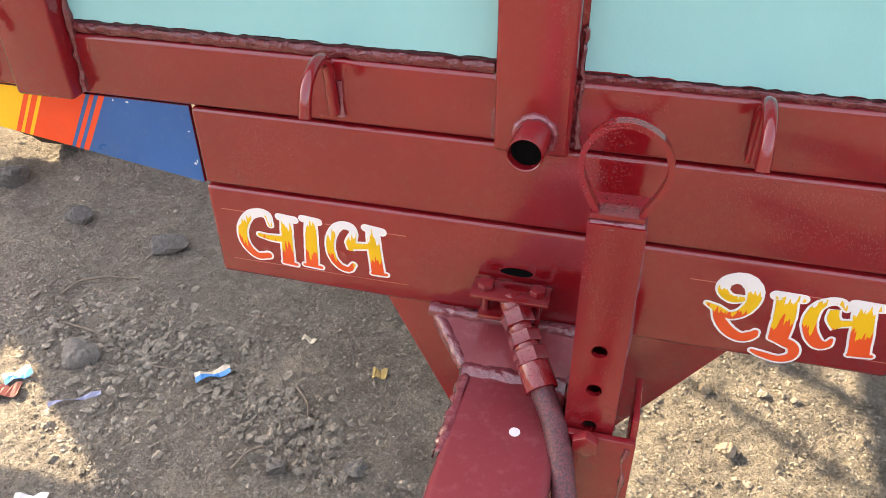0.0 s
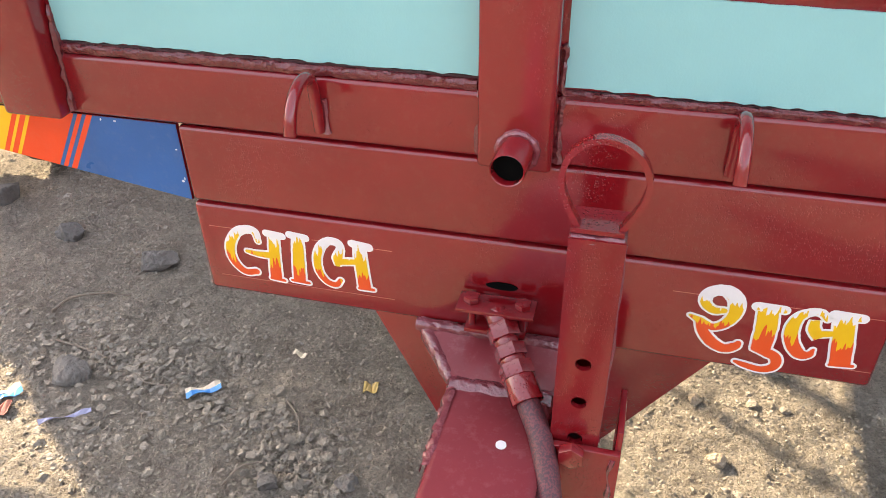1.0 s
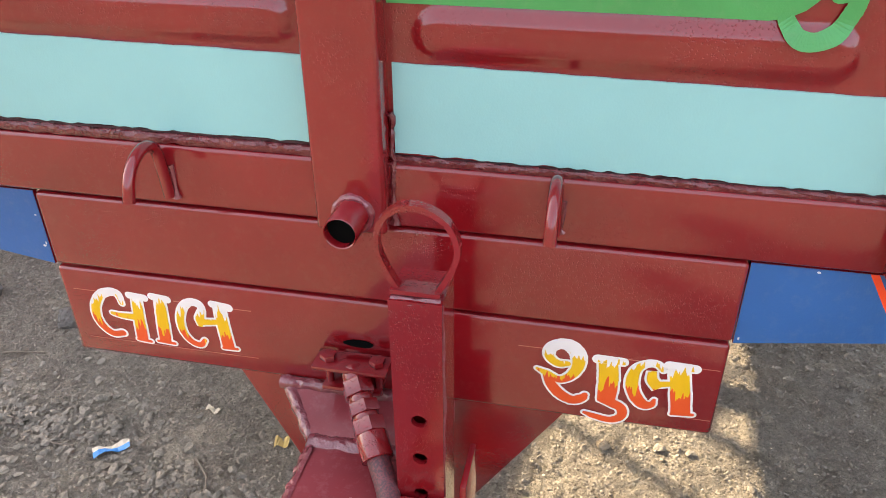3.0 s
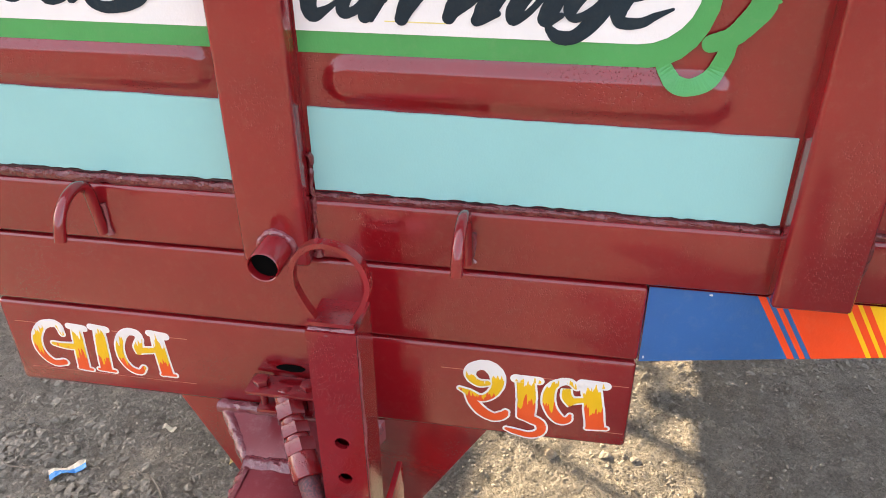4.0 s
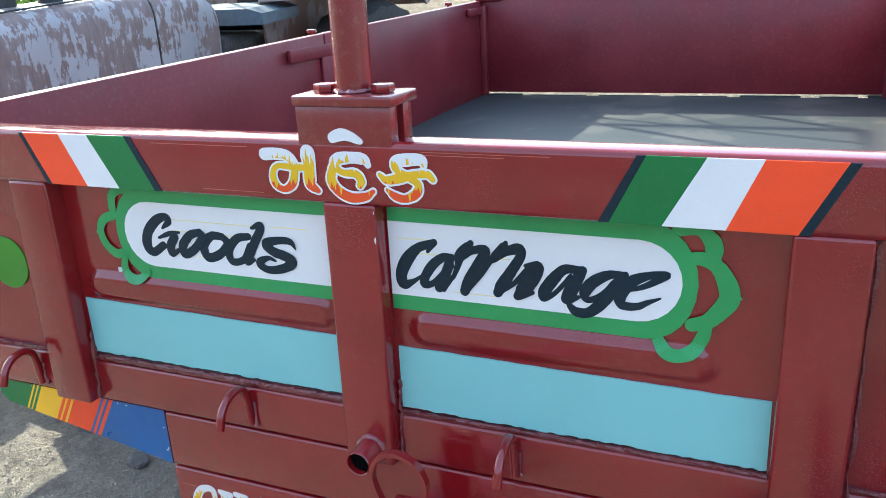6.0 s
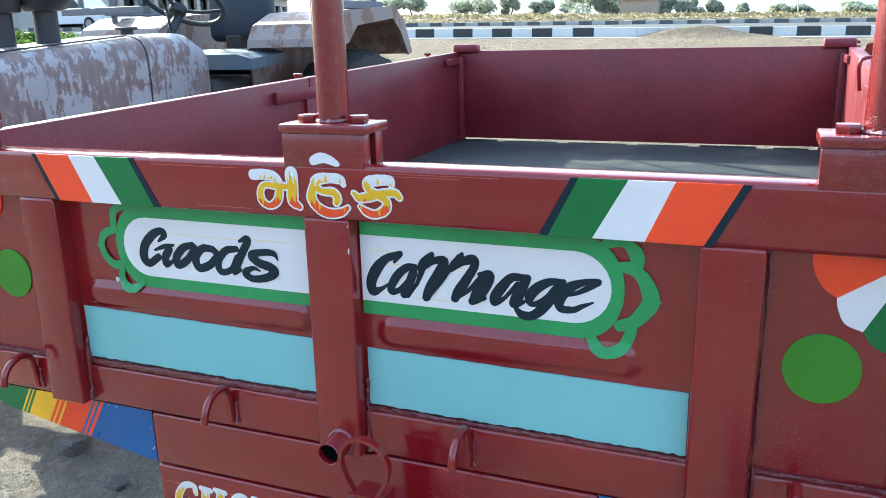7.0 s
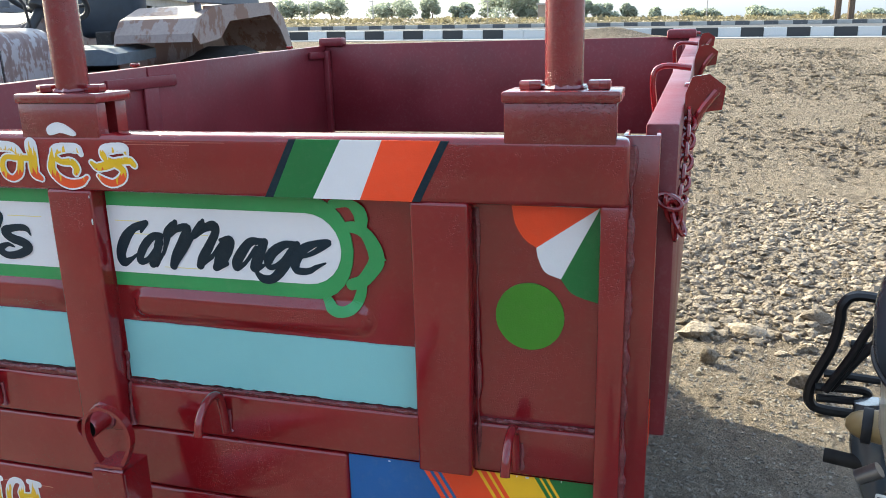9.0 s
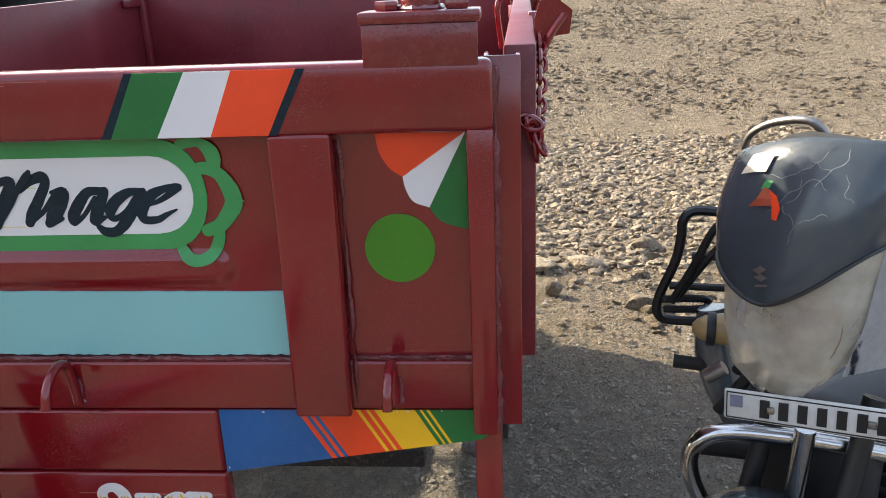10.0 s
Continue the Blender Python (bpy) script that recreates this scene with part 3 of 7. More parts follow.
# rope hooks
def hook(x):
    path = curve_pts([(x, YS - 0.004, 0.964), (x, YS - 0.008, 1.002), (x, 0.010, 1.030), (x, -0.008, 1.0415), (x, -0.032, 1.0375), (x, -0.050, 1.022), (x, -0.060, 0.996)], 6)
    h = part("rope_hook", tube(B(), path, 0.0072, 12, ref=(1, 0, 0)), MAROON, trailer, "bent maroon rope hook", True)
    part("weld_seam", bead(B(), (x + 0.008, YS - 0.001, 0.962), (x + 0.008, YS - 0.002, 1.005), 0.0042, int(x * 100)), WELD, h, "", True)


for hx in (-0.229, 0.239, 0.730, -0.714):
    hook(hx)

# painted bands under the sill
def wing(s, dx):
    """s: 1 or -1, the side of the trailer; dx: shift."""
    def zb(x):
        return 0.834 + (x - 0.453) * 0.15
    plate = [(0.453, 0.946), (0.453, 0.834)] + [(x, zb(x)) for x in (0.55, 0.65, 0.75, 0.84)] + [(0.862, zb(0.862) + 0.002), (0.874, zb(0.874) + 0.012), (0.877, 0.915), (0.877, 0.946)]
    w = part("wing_plate", prism(B(), [(s * x + dx, z) for x, z in plate], 0.031, 0.037), MAROON, trailer, "striped blue, orange, yellow and green plate")
    cuts = [("blue", 0.445, 0.5745), ("orange", 0.5745, 0.5835), ("blue", 0.5835, 0.5895), ("orange", 0.5895, 0.5965), ("blue", 0.5965, 0.6025), ("orange", 0.6025, 0.667),
            ("yellow", 0.667, 0.673), ("orange", 0.673, 0.682), ("yellow", 0.682, 0.687), ("orange", 0.687, 0.695), ("yellow", 0.695, 0.757),
            ("green", 0.757, 0.764), ("yellow", 0.764, 0.768), ("green", 0.768, 0.774), ("yellow", 0.774, 0.779), ("green", 0.779, 0.90)]
    mats = {"blue": BLUE, "orange": ORANGE, "yellow": YELLOW, "green": LEAFGREEN}
    def xs(xt, z):
        return xt + 0.58 * (0.945 - z)
    for n, (c, a, b) in enumerate(cuts):
        def edge(xt):
            z0 = zb(xt)
            for _ in range(6):
                z0 = zb(xs(xt, z0))
            return z0 + 0.0005
        if n == 0:
            zz = edge(b)
            poly = [(0.4535, 0.9455), (0.4535, 0.8345), (xs(b, zz), zz), (xs(b, 0.9455), 0.9455)]
        elif n == len(cuts) - 1:
            zz = edge(a)
            poly = [(xs(a, 0.9455), 0.9455), (xs(a, zz), zz), (0.858, zb(0.858) + 0.001), (0.872, zb(0.872) + 0.010), (0.8765, 0.915), (0.8765, 0.9455)]
        else:
            za, z2 = edge(a), edge(b)
            poly = [(xs(a, 0.9455), 0.9455), (xs(a, za), za), (xs(b, z2), z2), (xs(b, 0.9455), 0.9455)]
        part("painted_band", prism(B(), [(s * x + dx, z) for x, z in poly], 0.0302, 0.0315), mats[c], w)


wing(1, 0.0)
wing(-1, 0.021)

# pale blue strips
def wobble(x0, x1, z0, z1, n, seed, amp=0.0012):
    rnd = random.Random(seed)
    return [(x0 + (x1 - x0) * i / n, z0 + (z1 - z0) * i / n + rnd.uniform(-amp, amp)) for i in range(n + 1)]


for x0, x1, low0, low1, top0, top1, sd in ((-0.568, -0.036, 1.0470, 1.0455, 1.1530, 1.1475, 3), (0.056, 0.579, 1.0412, 1.0388, 1.1448, 1.1392, 5)):
    outline = wobble(x0, x1, low0, low1, 60, sd, 0.0014) + wobble(x1 - 0.001, x0, top1, top0, 30, sd + 1, 0.0006)
    part("painted_strip", prism(B(), outline, YP - 0.0030, YP + 0.001), BAND_BLUE, trailer, "pale blue painted strip")

# tricolour flashes on the rail
def flash(top, bottom):
    """Five slanting bands: their edges along the rail's top and bottom."""
    for (a, b), (c, d), m in zip(zip(top, top[1:]), zip(bottom, bottom[1:]), (INK, LEAFGREEN, WHITE, ORANGE, INK)):
        part("painted_flash", prism(B(), [(a, 1.4575), (c, 1.3725), (d, 1.3725), (b, 1.4575)], -0.0012, 0.001), m, rail)


flash((0.405, 0.416, 0.4845, 0.5465, 0.631, 0.643), (0.3600, 0.3735, 0.4370, 0.5095, 0.5870, 0.5995))
flash((-0.368, -0.380, -0.457, -0.517, -0.596, -0.606), (-0.320, -0.334, -0.406, -0.473, -0.551, -0.562))

# corner fans and discs
def fan(s):
    c = (0.8445, 1.3665)
    o1 = curve_pts([(0.722, 1.3665, 0), (0.727, 1.340, 0), (0.740, 1.318, 0), (0.757, 1.306, 0)], 5)
    w1 = curve_pts([(0.757, 1.306, 0), (0.760, 1.290, 0), (0.770, 1.271, 0), (0.792, 1.262, 0)], 5)
    g1 = curve_pts([(0.792, 1.262, 0), (0.805, 1.244, 0), (0.822, 1.236, 0), (0.8445, 1.230, 0)], 5)
    for pts2, m in ((o1, ORANGE), (w1, WHITE), (g1, LEAFGREEN)):
        dx = 0.0 if s > 0 else -0.022
        poly = [(s * c[0] + dx, c[1])] + [(s * p.x + dx, p.y) for p in pts2]
        part("painted_fan", prism(B(), poly, YP - 0.0028, YP), m, trailer)
    bm = prism(B(), [(s * x, z) for x, z in circle(0.748, 1.203, 0.0495, 40, 0.0505)], YP - 0.0028, YP)
    part("painted_disc", bm, DISCGREEN, trailer, "plain green painted disc")


fan(1)
fan(-1)

# sign: green border, white ground, looped ends
def pill(x_flat, x_end, zc, h, r):
    """A plate square at x_flat and round at x_end."""
    s = 1 if x_end > x_flat else -1
    pts2 = [(x_flat, zc - h)]
    n = 12
    for k in range(n + 1):
        a = -math.pi / 2 + math.pi * k / n
        pts2.append((x_end - s * r + s * r * math.cos(a), zc + h * math.sin(a)))
    pts2.append((x_flat, zc + h))
    return pts2


LOOPS = {1: [[(0.434, 1.209, 0.015), (0.446, 1.194, 0.017), (0.462, 1.191, 0.017), (0.48, 1.2, 0.017), (0.49, 1.219, 0.017), (0.493, 1.234, 0.016)],
             [(0.465, 1.321, 0.016), (0.483, 1.324, 0.018), (0.502, 1.315, 0.019), (0.515, 1.293, 0.024), (0.518, 1.273, 0.025), (0.507, 1.255, 0.023), (0.494, 1.241, 0.020), (0.476, 1.234, 0.018)],
             [(0.52, 1.279, 0.022), (0.532, 1.276, 0.003)], [(0.452, 1.358, 0.014), (0.478, 1.360, 0.013), (0.493, 1.349, 0.021), (0.497, 1.337, 0.021), (0.496, 1.324, 0.018)]],
         -1: [[(-0.407, 1.362, 0.013), (-0.44, 1.361, 0.016), (-0.460, 1.349, 0.016), (-0.464, 1.326, 0.015)], [(-0.463, 1.316, 0.016), (-0.488, 1.305, 0.016), (-0.499, 1.285, 0.015), (-0.492, 1.261, 0.016), (-0.472, 1.246, 0.017), (-0.449, 1.251, 0.016)],
              [(-0.497, 1.283, 0.012), (-0.508, 1.282, 0.002)], [(-0.455, 1.24, 0.013), (-0.458, 1.218, 0.016), (-0.444, 1.205, 0.015), (-0.425, 1.205, 0.015), (-0.409, 1.218, 0.012)]]}
for s, xf, xe in ((1, 0.053, 0.462), (-1, -0.036, -0.444)):
    g = pill(xf, xe + s * 0.019, 1.2865, 0.0795 if s > 0 else 0.0785, 0.062)
    sign = part("sign_border", prism(B(), g, YP - 0.0030, YP), GREEN, trailer, "green border with looped end")
    part("sign_ground", prism(B(), pill(xf, xe, 1.2865, 0.0560, 0.056), YP - 0.0040, YP), WHITE, sign, "white sign ground")
    for i, lp in enumerate(LOOPS[s]):
        bm = inked(B(), lp, YP - 0.0032 - 0.0004 * i)
        for v in bm.verts:      # the paint follows the rib
            dz = (0.031 - abs(v.co.z - (1.177 if s > 0 else 1.183))) / (0.031 * 0.62)
            dx = ((0.512 if s > 0 else 0.555) - 0.0 - s * v.co.x) / 0.02
            t = min(1, max(0, dz), max(0, dx))
            v.co.y -= 0.009 * t * t * (3 - 2 * t)
        part("border_loop", bm, GREEN, sign)

# ---- lettering ----
# Each letter: brush strokes of (x, z, width).
FLAME = {}
FLAME["la"] = [[(-0.3419, 0.7828, 0.0101), (-0.3449, 0.7975, 0.0129), (-0.3563, 0.8002, 0.013), (-0.3713, 0.7933, 0.0149), (-0.3836, 0.7743, 0.017), (-0.3864, 0.755, 0.0173), (-0.3807, 0.7383, 0.0163), (-0.3681, 0.7276, 0.0145), (-0.3519, 0.7305, 0.0137)], [(-0.3608, 0.7641, 0.0098), (-0.3456, 0.7619, 0.0127), (-0.3261, 0.7622, 0.015)]]
FLAME["stem"] = [[(-0.3278, 0.7984, 0.0105), (-0.305, 0.7964, 0.011)], [(-0.3172, 0.7959, 0.0186), (-0.3205, 0.7584, 0.0204), (-0.3225, 0.7277, 0.0216)], [(-0.3302, 0.723, 0.0087), (-0.3106, 0.7217, 0.0093)]]
FLAME["aa"] = [[(-0.2936, 0.801, 0.0104), (-0.2711, 0.7986, 0.0109)], [(-0.2818, 0.7987, 0.0189), (-0.2848, 0.7615, 0.0213), (-0.287, 0.7309, 0.0225)], [(-0.299, 0.7245, 0.0086), (-0.274, 0.7236, 0.0092)]]
FLAME["bha"] = [[(-0.2211, 0.7878, 0.0102), (-0.225, 0.7976, 0.0119), (-0.238, 0.7993, 0.0119), (-0.2495, 0.789, 0.0143), (-0.2569, 0.7695, 0.0152), (-0.2563, 0.7477, 0.0149), (-0.247, 0.7319, 0.0138), (-0.2337, 0.7279, 0.0126), (-0.2262, 0.7367, 0.0107)], [(-0.2216, 0.7892, 0.0114), (-0.2271, 0.7731, 0.0173), (-0.2281, 0.7621, 0.0099)], [(-0.2276, 0.7678, 0.0145), (-0.1982, 0.772, 0.0126)]]
FLAME["stem_end"] = [[(-0.2053, 0.8006, 0.0106), (-0.1823, 0.7973, 0.0117)], [(-0.1953, 0.7951, 0.0195), (-0.1945, 0.7681, 0.0211), (-0.1925, 0.7388, 0.0222)], [(-0.1999, 0.7278, 0.0089), (-0.1797, 0.7284, 0.0089)]]
FLAME["sha"] = [[(0.2675, 0.7767, 0.012), (0.2548, 0.7756, 0.0145), (0.2441, 0.785, 0.0158), (0.2452, 0.798, 0.0156), (0.2564, 0.8058, 0.015), (0.2693, 0.8041, 0.0186), (0.2792, 0.7919, 0.0211), (0.2798, 0.7734, 0.0191), (0.2714, 0.757, 0.0161), (0.2577, 0.7497, 0.0148), (0.2432, 0.757, 0.0138), (0.23, 0.7632, 0.0084)], [(0.2408, 0.758, 0.0123), (0.2482, 0.7416, 0.0174), (0.2611, 0.7261, 0.0191), (0.2769, 0.7188, 0.0176), (0.2889, 0.7246, 0.0165), (0.2921, 0.7299, 0.0124)]]
FLAME["u_stem"] = [[(0.3031, 0.7896, 0.0131), (0.3337, 0.7893, 0.0129)], [(0.3161, 0.7852, 0.0278), (0.3188, 0.7597, 0.0285), (0.3189, 0.7313, 0.0273)], [(0.3106, 0.7248, 0.0099), (0.3263, 0.7222, 0.0173), (0.3385, 0.7158, 0.0173), (0.3396, 0.702, 0.016), (0.3261, 0.694, 0.0142), (0.3056, 0.6971, 0.0127), (0.2938, 0.7007, 0.0092)]]
FLAME["bha_low"] = [[(0.3816, 0.7845, 0.01), (0.3734, 0.7926, 0.0113), (0.3616, 0.7916, 0.0114), (0.3501, 0.7808, 0.0162), (0.347, 0.7599, 0.0198), (0.3528, 0.7404, 0.0201), (0.3634, 0.7276, 0.0193), (0.3737, 0.7285, 0.0145), (0.3768, 0.7367, 0.0086)], [(0.3692, 0.7819, 0.0138), (0.3708, 0.7679, 0.0176), (0.3785, 0.7579, 0.0187)], [(0.3755, 0.7616, 0.014), (0.3928, 0.7654, 0.0125)]]
FLAME["stem_last"] = [[(0.3878, 0.7928, 0.0126), (0.4183, 0.7921, 0.0125)], [(0.3996, 0.7882, 0.0268), (0.405, 0.7579, 0.0276), (0.4093, 0.7291, 0.0283)], [(0.3999, 0.7178, 0.0087), (0.4247, 0.7205, 0.0095)]]
FLAME["ma"] = [[(-0.1208, 1.4392, 0.0172), (-0.1013, 1.4405, 0.0165), (-0.0827, 1.4378, 0.0164), (-0.0728, 1.4266, 0.0164), (-0.0731, 1.4111, 0.0165), (-0.0788, 1.3966, 0.0167), (-0.0933, 1.3888, 0.0135), (-0.1069, 1.3966, 0.0158), (-0.1089, 1.4123, 0.014), (-0.0997, 1.4231, 0.0122), (-0.0778, 1.4225, 0.0137), (-0.0518, 1.4222, 0.0135)], [(-0.0482, 1.4438, 0.0234), (-0.0475, 1.4223, 0.0215), (-0.0478, 1.3992, 0.0207), (-0.0362, 1.3899, 0.0126)]]
FLAME["ha"] = [[(0.046, 1.4305, 0.0092), (0.0401, 1.4377, 0.0153), (0.0228, 1.4396, 0.0155), (0.0006, 1.4365, 0.0183), (-0.006, 1.4275, 0.0158), (0.0066, 1.4179, 0.0132), (0.0257, 1.4174, 0.0156), (0.0342, 1.4077, 0.0156), (0.0315, 1.4006, 0.0131)], [(-0.0093, 1.4236, 0.0159), (-0.0129, 1.4058, 0.0187), (-0.0021, 1.3909, 0.0187), (0.0164, 1.3829, 0.0186), (0.0386, 1.3852, 0.0158), (0.0516, 1.3935, 0.0104)]]
FLAME["ka"] = [[(0.1291, 1.4332, 0.0098), (0.1258, 1.4403, 0.0146), (0.1043, 1.4396, 0.0172), (0.0885, 1.4355, 0.0174), (0.0902, 1.4247, 0.015), (0.1075, 1.4156, 0.0149), (0.1196, 1.4064, 0.0149), (0.1161, 1.394, 0.0175), (0.0999, 1.3858, 0.0153), (0.0845, 1.3888, 0.0154), (0.0733, 1.397, 0.0093)], [(0.0633, 1.4176, 0.0102), (0.0732, 1.4106, 0.0153), (0.0918, 1.4138, 0.0176), (0.1129, 1.4195, 0.0149), (0.1333, 1.4214, 0.0147), (0.1416, 1.4146, 0.0122)]]


def word(letters, y, flame, parent):
    """White letters with a narrower coat of flame paint over each stroke."""
    for key in letters:
        for thin, mat, lift, label in ((-0.0012, WHITE, 0.0, "white-edged flame lettering"), (0.0044, flame, 0.0005, "")):
            bm = B()
            for n, st in enumerate(FLAME[key]):
                stem = len(st) == 3 and st[0][2] > 0.011
                if stem:
                    (xa, za, _), (xb, zb, wb) = st[1:]
                    k = 0.32 if key in ("stem_end", "stem_last") else 0.19
                    st = st[:2] + [(xb + (xb - xa) * k, zb + (zb - za) * k, wb)]
                inked(bm, [(x, z, w - thin) for x, z, w in st], y - lift - 0.00006 * n, not stem)
            part("letter", bm, mat, parent, label)


FL_LOW = flame_paint("flame_paint_boards", 0.721 * U, 0.815 * U)
FL_TOP = flame_paint("flame_paint_rail", 1.372 * U, 1.462 * U)
word(("la", "stem", "aa", "bha", "stem_end"), YS + 0.0016, FL_LOW, board_c)
word(("sha", "u_stem", "bha_low", "stem_last"), YS + 0.0016, FL_LOW, board_c)
word(("ma", "ha", "ka"), -0.0014, FL_TOP, rail)
bm = prism(B(), [(p.x, p.y) for p in curve_pts([(-0.012, 1.470, 0), (0.004, 1.479, 0), (0.022, 1.476, 0), (0.040, 1.464, 0), (0.036, 1.458, 0), (0.014, 1.463, 0), (-0.008, 1.459, 0)], 4, True)], -0.0016, 0.001)
part("lettering", bm, WHITE, rail)

INKED = {}
INKED["C"] = [[(0.1249, 1.3171, 0.008), (0.1153, 1.312, 0.0134), (0.0982, 1.305, 0.0148), (0.0811, 1.2868, 0.0204), (0.0702, 1.2639, 0.0193), (0.0732, 1.2479, 0.0173), (0.0887, 1.2536, 0.0083), (0.1008, 1.2623, 0.0048)], [(0.1247, 1.3155, 0.01), (0.1137, 1.301, 0.0054)]]
INKED["a"] = [[(0.1501, 1.2964, 0.01), (0.1357, 1.2941, 0.0134), (0.1196, 1.2808, 0.0155), (0.108, 1.2627, 0.015), (0.1064, 1.2514, 0.0137), (0.1193, 1.2537, 0.0102), (0.1337, 1.2672, 0.0101), (0.1483, 1.2838, 0.012)], [(0.1481, 1.2947, 0.0133), (0.1417, 1.274, 0.0161), (0.1292, 1.2479, 0.015)], [(0.1359, 1.2451, 0.0068), (0.1515, 1.2682, 0.0067)]]
INKED["r"] = [[(0.151, 1.265, 0.0061), (0.1589, 1.2843, 0.01), (0.1628, 1.3001, 0.0165), (0.175, 1.313, 0.0164), (0.1793, 1.3193, 0.0098)], [(0.1624, 1.2969, 0.0132), (0.1813, 1.3086, 0.0118), (0.2005, 1.311, 0.015), (0.1912, 1.2921, 0.0164), (0.1753, 1.2631, 0.0186), (0.1679, 1.2469, 0.0148)], [(0.1758, 1.2537, 0.008), (0.1944, 1.2767, 0.0086), (0.2114, 1.3023, 0.0098), (0.2269, 1.3183, 0.0129), (0.2303, 1.3245, 0.0064)]]
INKED["rr"] = [[(0.211, 1.2992, 0.013), (0.2294, 1.3107, 0.0129), (0.2468, 1.3161, 0.0179), (0.2508, 1.3071, 0.0147), (0.2381, 1.2851, 0.0162), (0.2236, 1.2626, 0.0183), (0.2169, 1.2497, 0.0145)], [(0.2244, 1.2548, 0.0086), (0.2411, 1.2667, 0.0078), (0.2566, 1.2845, 0.0084), (0.2644, 1.294, 0.0077)]]
INKED["i"] = [[(0.2576, 1.2937, 0.0064), (0.2744, 1.2945, 0.0159), (0.2695, 1.2805, 0.0211), (0.2557, 1.2613, 0.0227), (0.2457, 1.2482, 0.0131)], [(0.2491, 1.2478, 0.0098), (0.2668, 1.2557, 0.0071)]]
INKED["ia"] = [[(0.3301, 1.2942, 0.0125), (0.3105, 1.2932, 0.0145), (0.2939, 1.2756, 0.0178), (0.2831, 1.2582, 0.018), (0.2828, 1.2489, 0.011), (0.2988, 1.259, 0.0071), (0.3195, 1.2846, 0.0076)], [(0.335, 1.2944, 0.0137), (0.323, 1.2711, 0.0196), (0.3147, 1.2523, 0.0185)], [(0.3159, 1.2477, 0.0096), (0.3298, 1.2562, 0.0064)]]
INKED["g"] = [[(0.3877, 1.294, 0.0092), (0.3685, 1.2915, 0.0136), (0.3481, 1.2785, 0.0175), (0.3385, 1.2628, 0.0158), (0.3442, 1.254, 0.0095), (0.3629, 1.2642, 0.0094), (0.3807, 1.2862, 0.0086)], [(0.3909, 1.2941, 0.0092), (0.3784, 1.2771, 0.0173), (0.3618, 1.252, 0.0176), (0.3442, 1.2356, 0.0152), (0.3277, 1.2345, 0.0147), (0.3186, 1.2417, 0.0096)]]
INKED["e"] = [[(0.389, 1.2716, 0.005), (0.4117, 1.2788, 0.008), (0.4312, 1.2902, 0.0103), (0.4441, 1.2988, 0.009), (0.4255, 1.2973, 0.0103), (0.3996, 1.2857, 0.0171), (0.3854, 1.2654, 0.0173), (0.3875, 1.2519, 0.0137), (0.4064, 1.2516, 0.0111), (0.4195, 1.2584, 0.008), (0.4357, 1.2659, 0.0031)]]
INKED["G"] = [[(-0.3617, 1.2999, 0.0051), (-0.3472, 1.3123, 0.0143), (-0.353, 1.32, 0.0136), (-0.3723, 1.3123, 0.0181), (-0.3933, 1.2911, 0.0199), (-0.3994, 1.2672, 0.0209), (-0.3881, 1.2562, 0.0165), (-0.365, 1.2698, 0.0147)], [(-0.3718, 1.2827, 0.0052), (-0.3482, 1.2916, 0.0094), (-0.3282, 1.295, 0.005)], [(-0.3378, 1.2868, 0.0159), (-0.3491, 1.271, 0.0183), (-0.3485, 1.257, 0.0132), (-0.331, 1.2658, 0.0073)]]
INKED["o"] = [[(-0.286, 1.2985, 0.0126), (-0.306, 1.2923, 0.0156), (-0.3236, 1.273, 0.018), (-0.3212, 1.2582, 0.016), (-0.2996, 1.2699, 0.0157), (-0.282, 1.2907, 0.0154), (-0.2858, 1.2992, 0.0126)]]
INKED["oo"] = [[(-0.2463, 1.2949, 0.0138), (-0.2648, 1.2936, 0.0153), (-0.2814, 1.2762, 0.0184), (-0.2761, 1.257, 0.0171), (-0.2524, 1.2638, 0.0161), (-0.2341, 1.283, 0.0152), (-0.2427, 1.2945, 0.0138)]]
INKED["d"] = [[(-0.1919, 1.2988, 0.0121), (-0.214, 1.294, 0.0149), (-0.2323, 1.2735, 0.0166), (-0.2287, 1.2544, 0.0139), (-0.2061, 1.2595, 0.0124), (-0.1912, 1.2831, 0.0122)], [(-0.1841, 1.3133, 0.0053), (-0.1692, 1.319, 0.0131), (-0.1668, 1.313, 0.0151), (-0.1812, 1.2901, 0.0167), (-0.1941, 1.2669, 0.0157), (-0.1997, 1.2552, 0.0117), (-0.1862, 1.2612, 0.0075)]]
INKED["s"] = [[(-0.1067, 1.2849, 0.0026), (-0.115, 1.2966, 0.0116), (-0.1369, 1.2971, 0.0131), (-0.1603, 1.2901, 0.0166), (-0.1484, 1.2785, 0.0172), (-0.124, 1.2711, 0.0177), (-0.1151, 1.2624, 0.0177), (-0.1338, 1.2513, 0.0153), (-0.1622, 1.2472, 0.0135), (-0.1763, 1.2572, 0.0149), (-0.159, 1.2666, 0.0087), (-0.1458, 1.263, 0.004)]]


def script(letters, sign):
    """Hand-painted script, one letter after another, its strokes overlapping."""
    n = 0
    for key in letters:
        bm = B()
        for st in INKED[key]:
            inked(bm, [(x, z, w * 0.96) for x, z, w in st], YP - 0.0043 - 0.0003 * (n % 4))
            n += 1
        part("letter", bm, INK, sign, "glossy blue-black hand-painted script")


sign_r = [o for o in trailer.children if o.name.startswith("sign_border")]
script(("C", "a", "r", "rr", "i", "ia", "g", "e"), sign_r[0])
script(("G", "o", "oo", "d", "s"), sign_r[1])
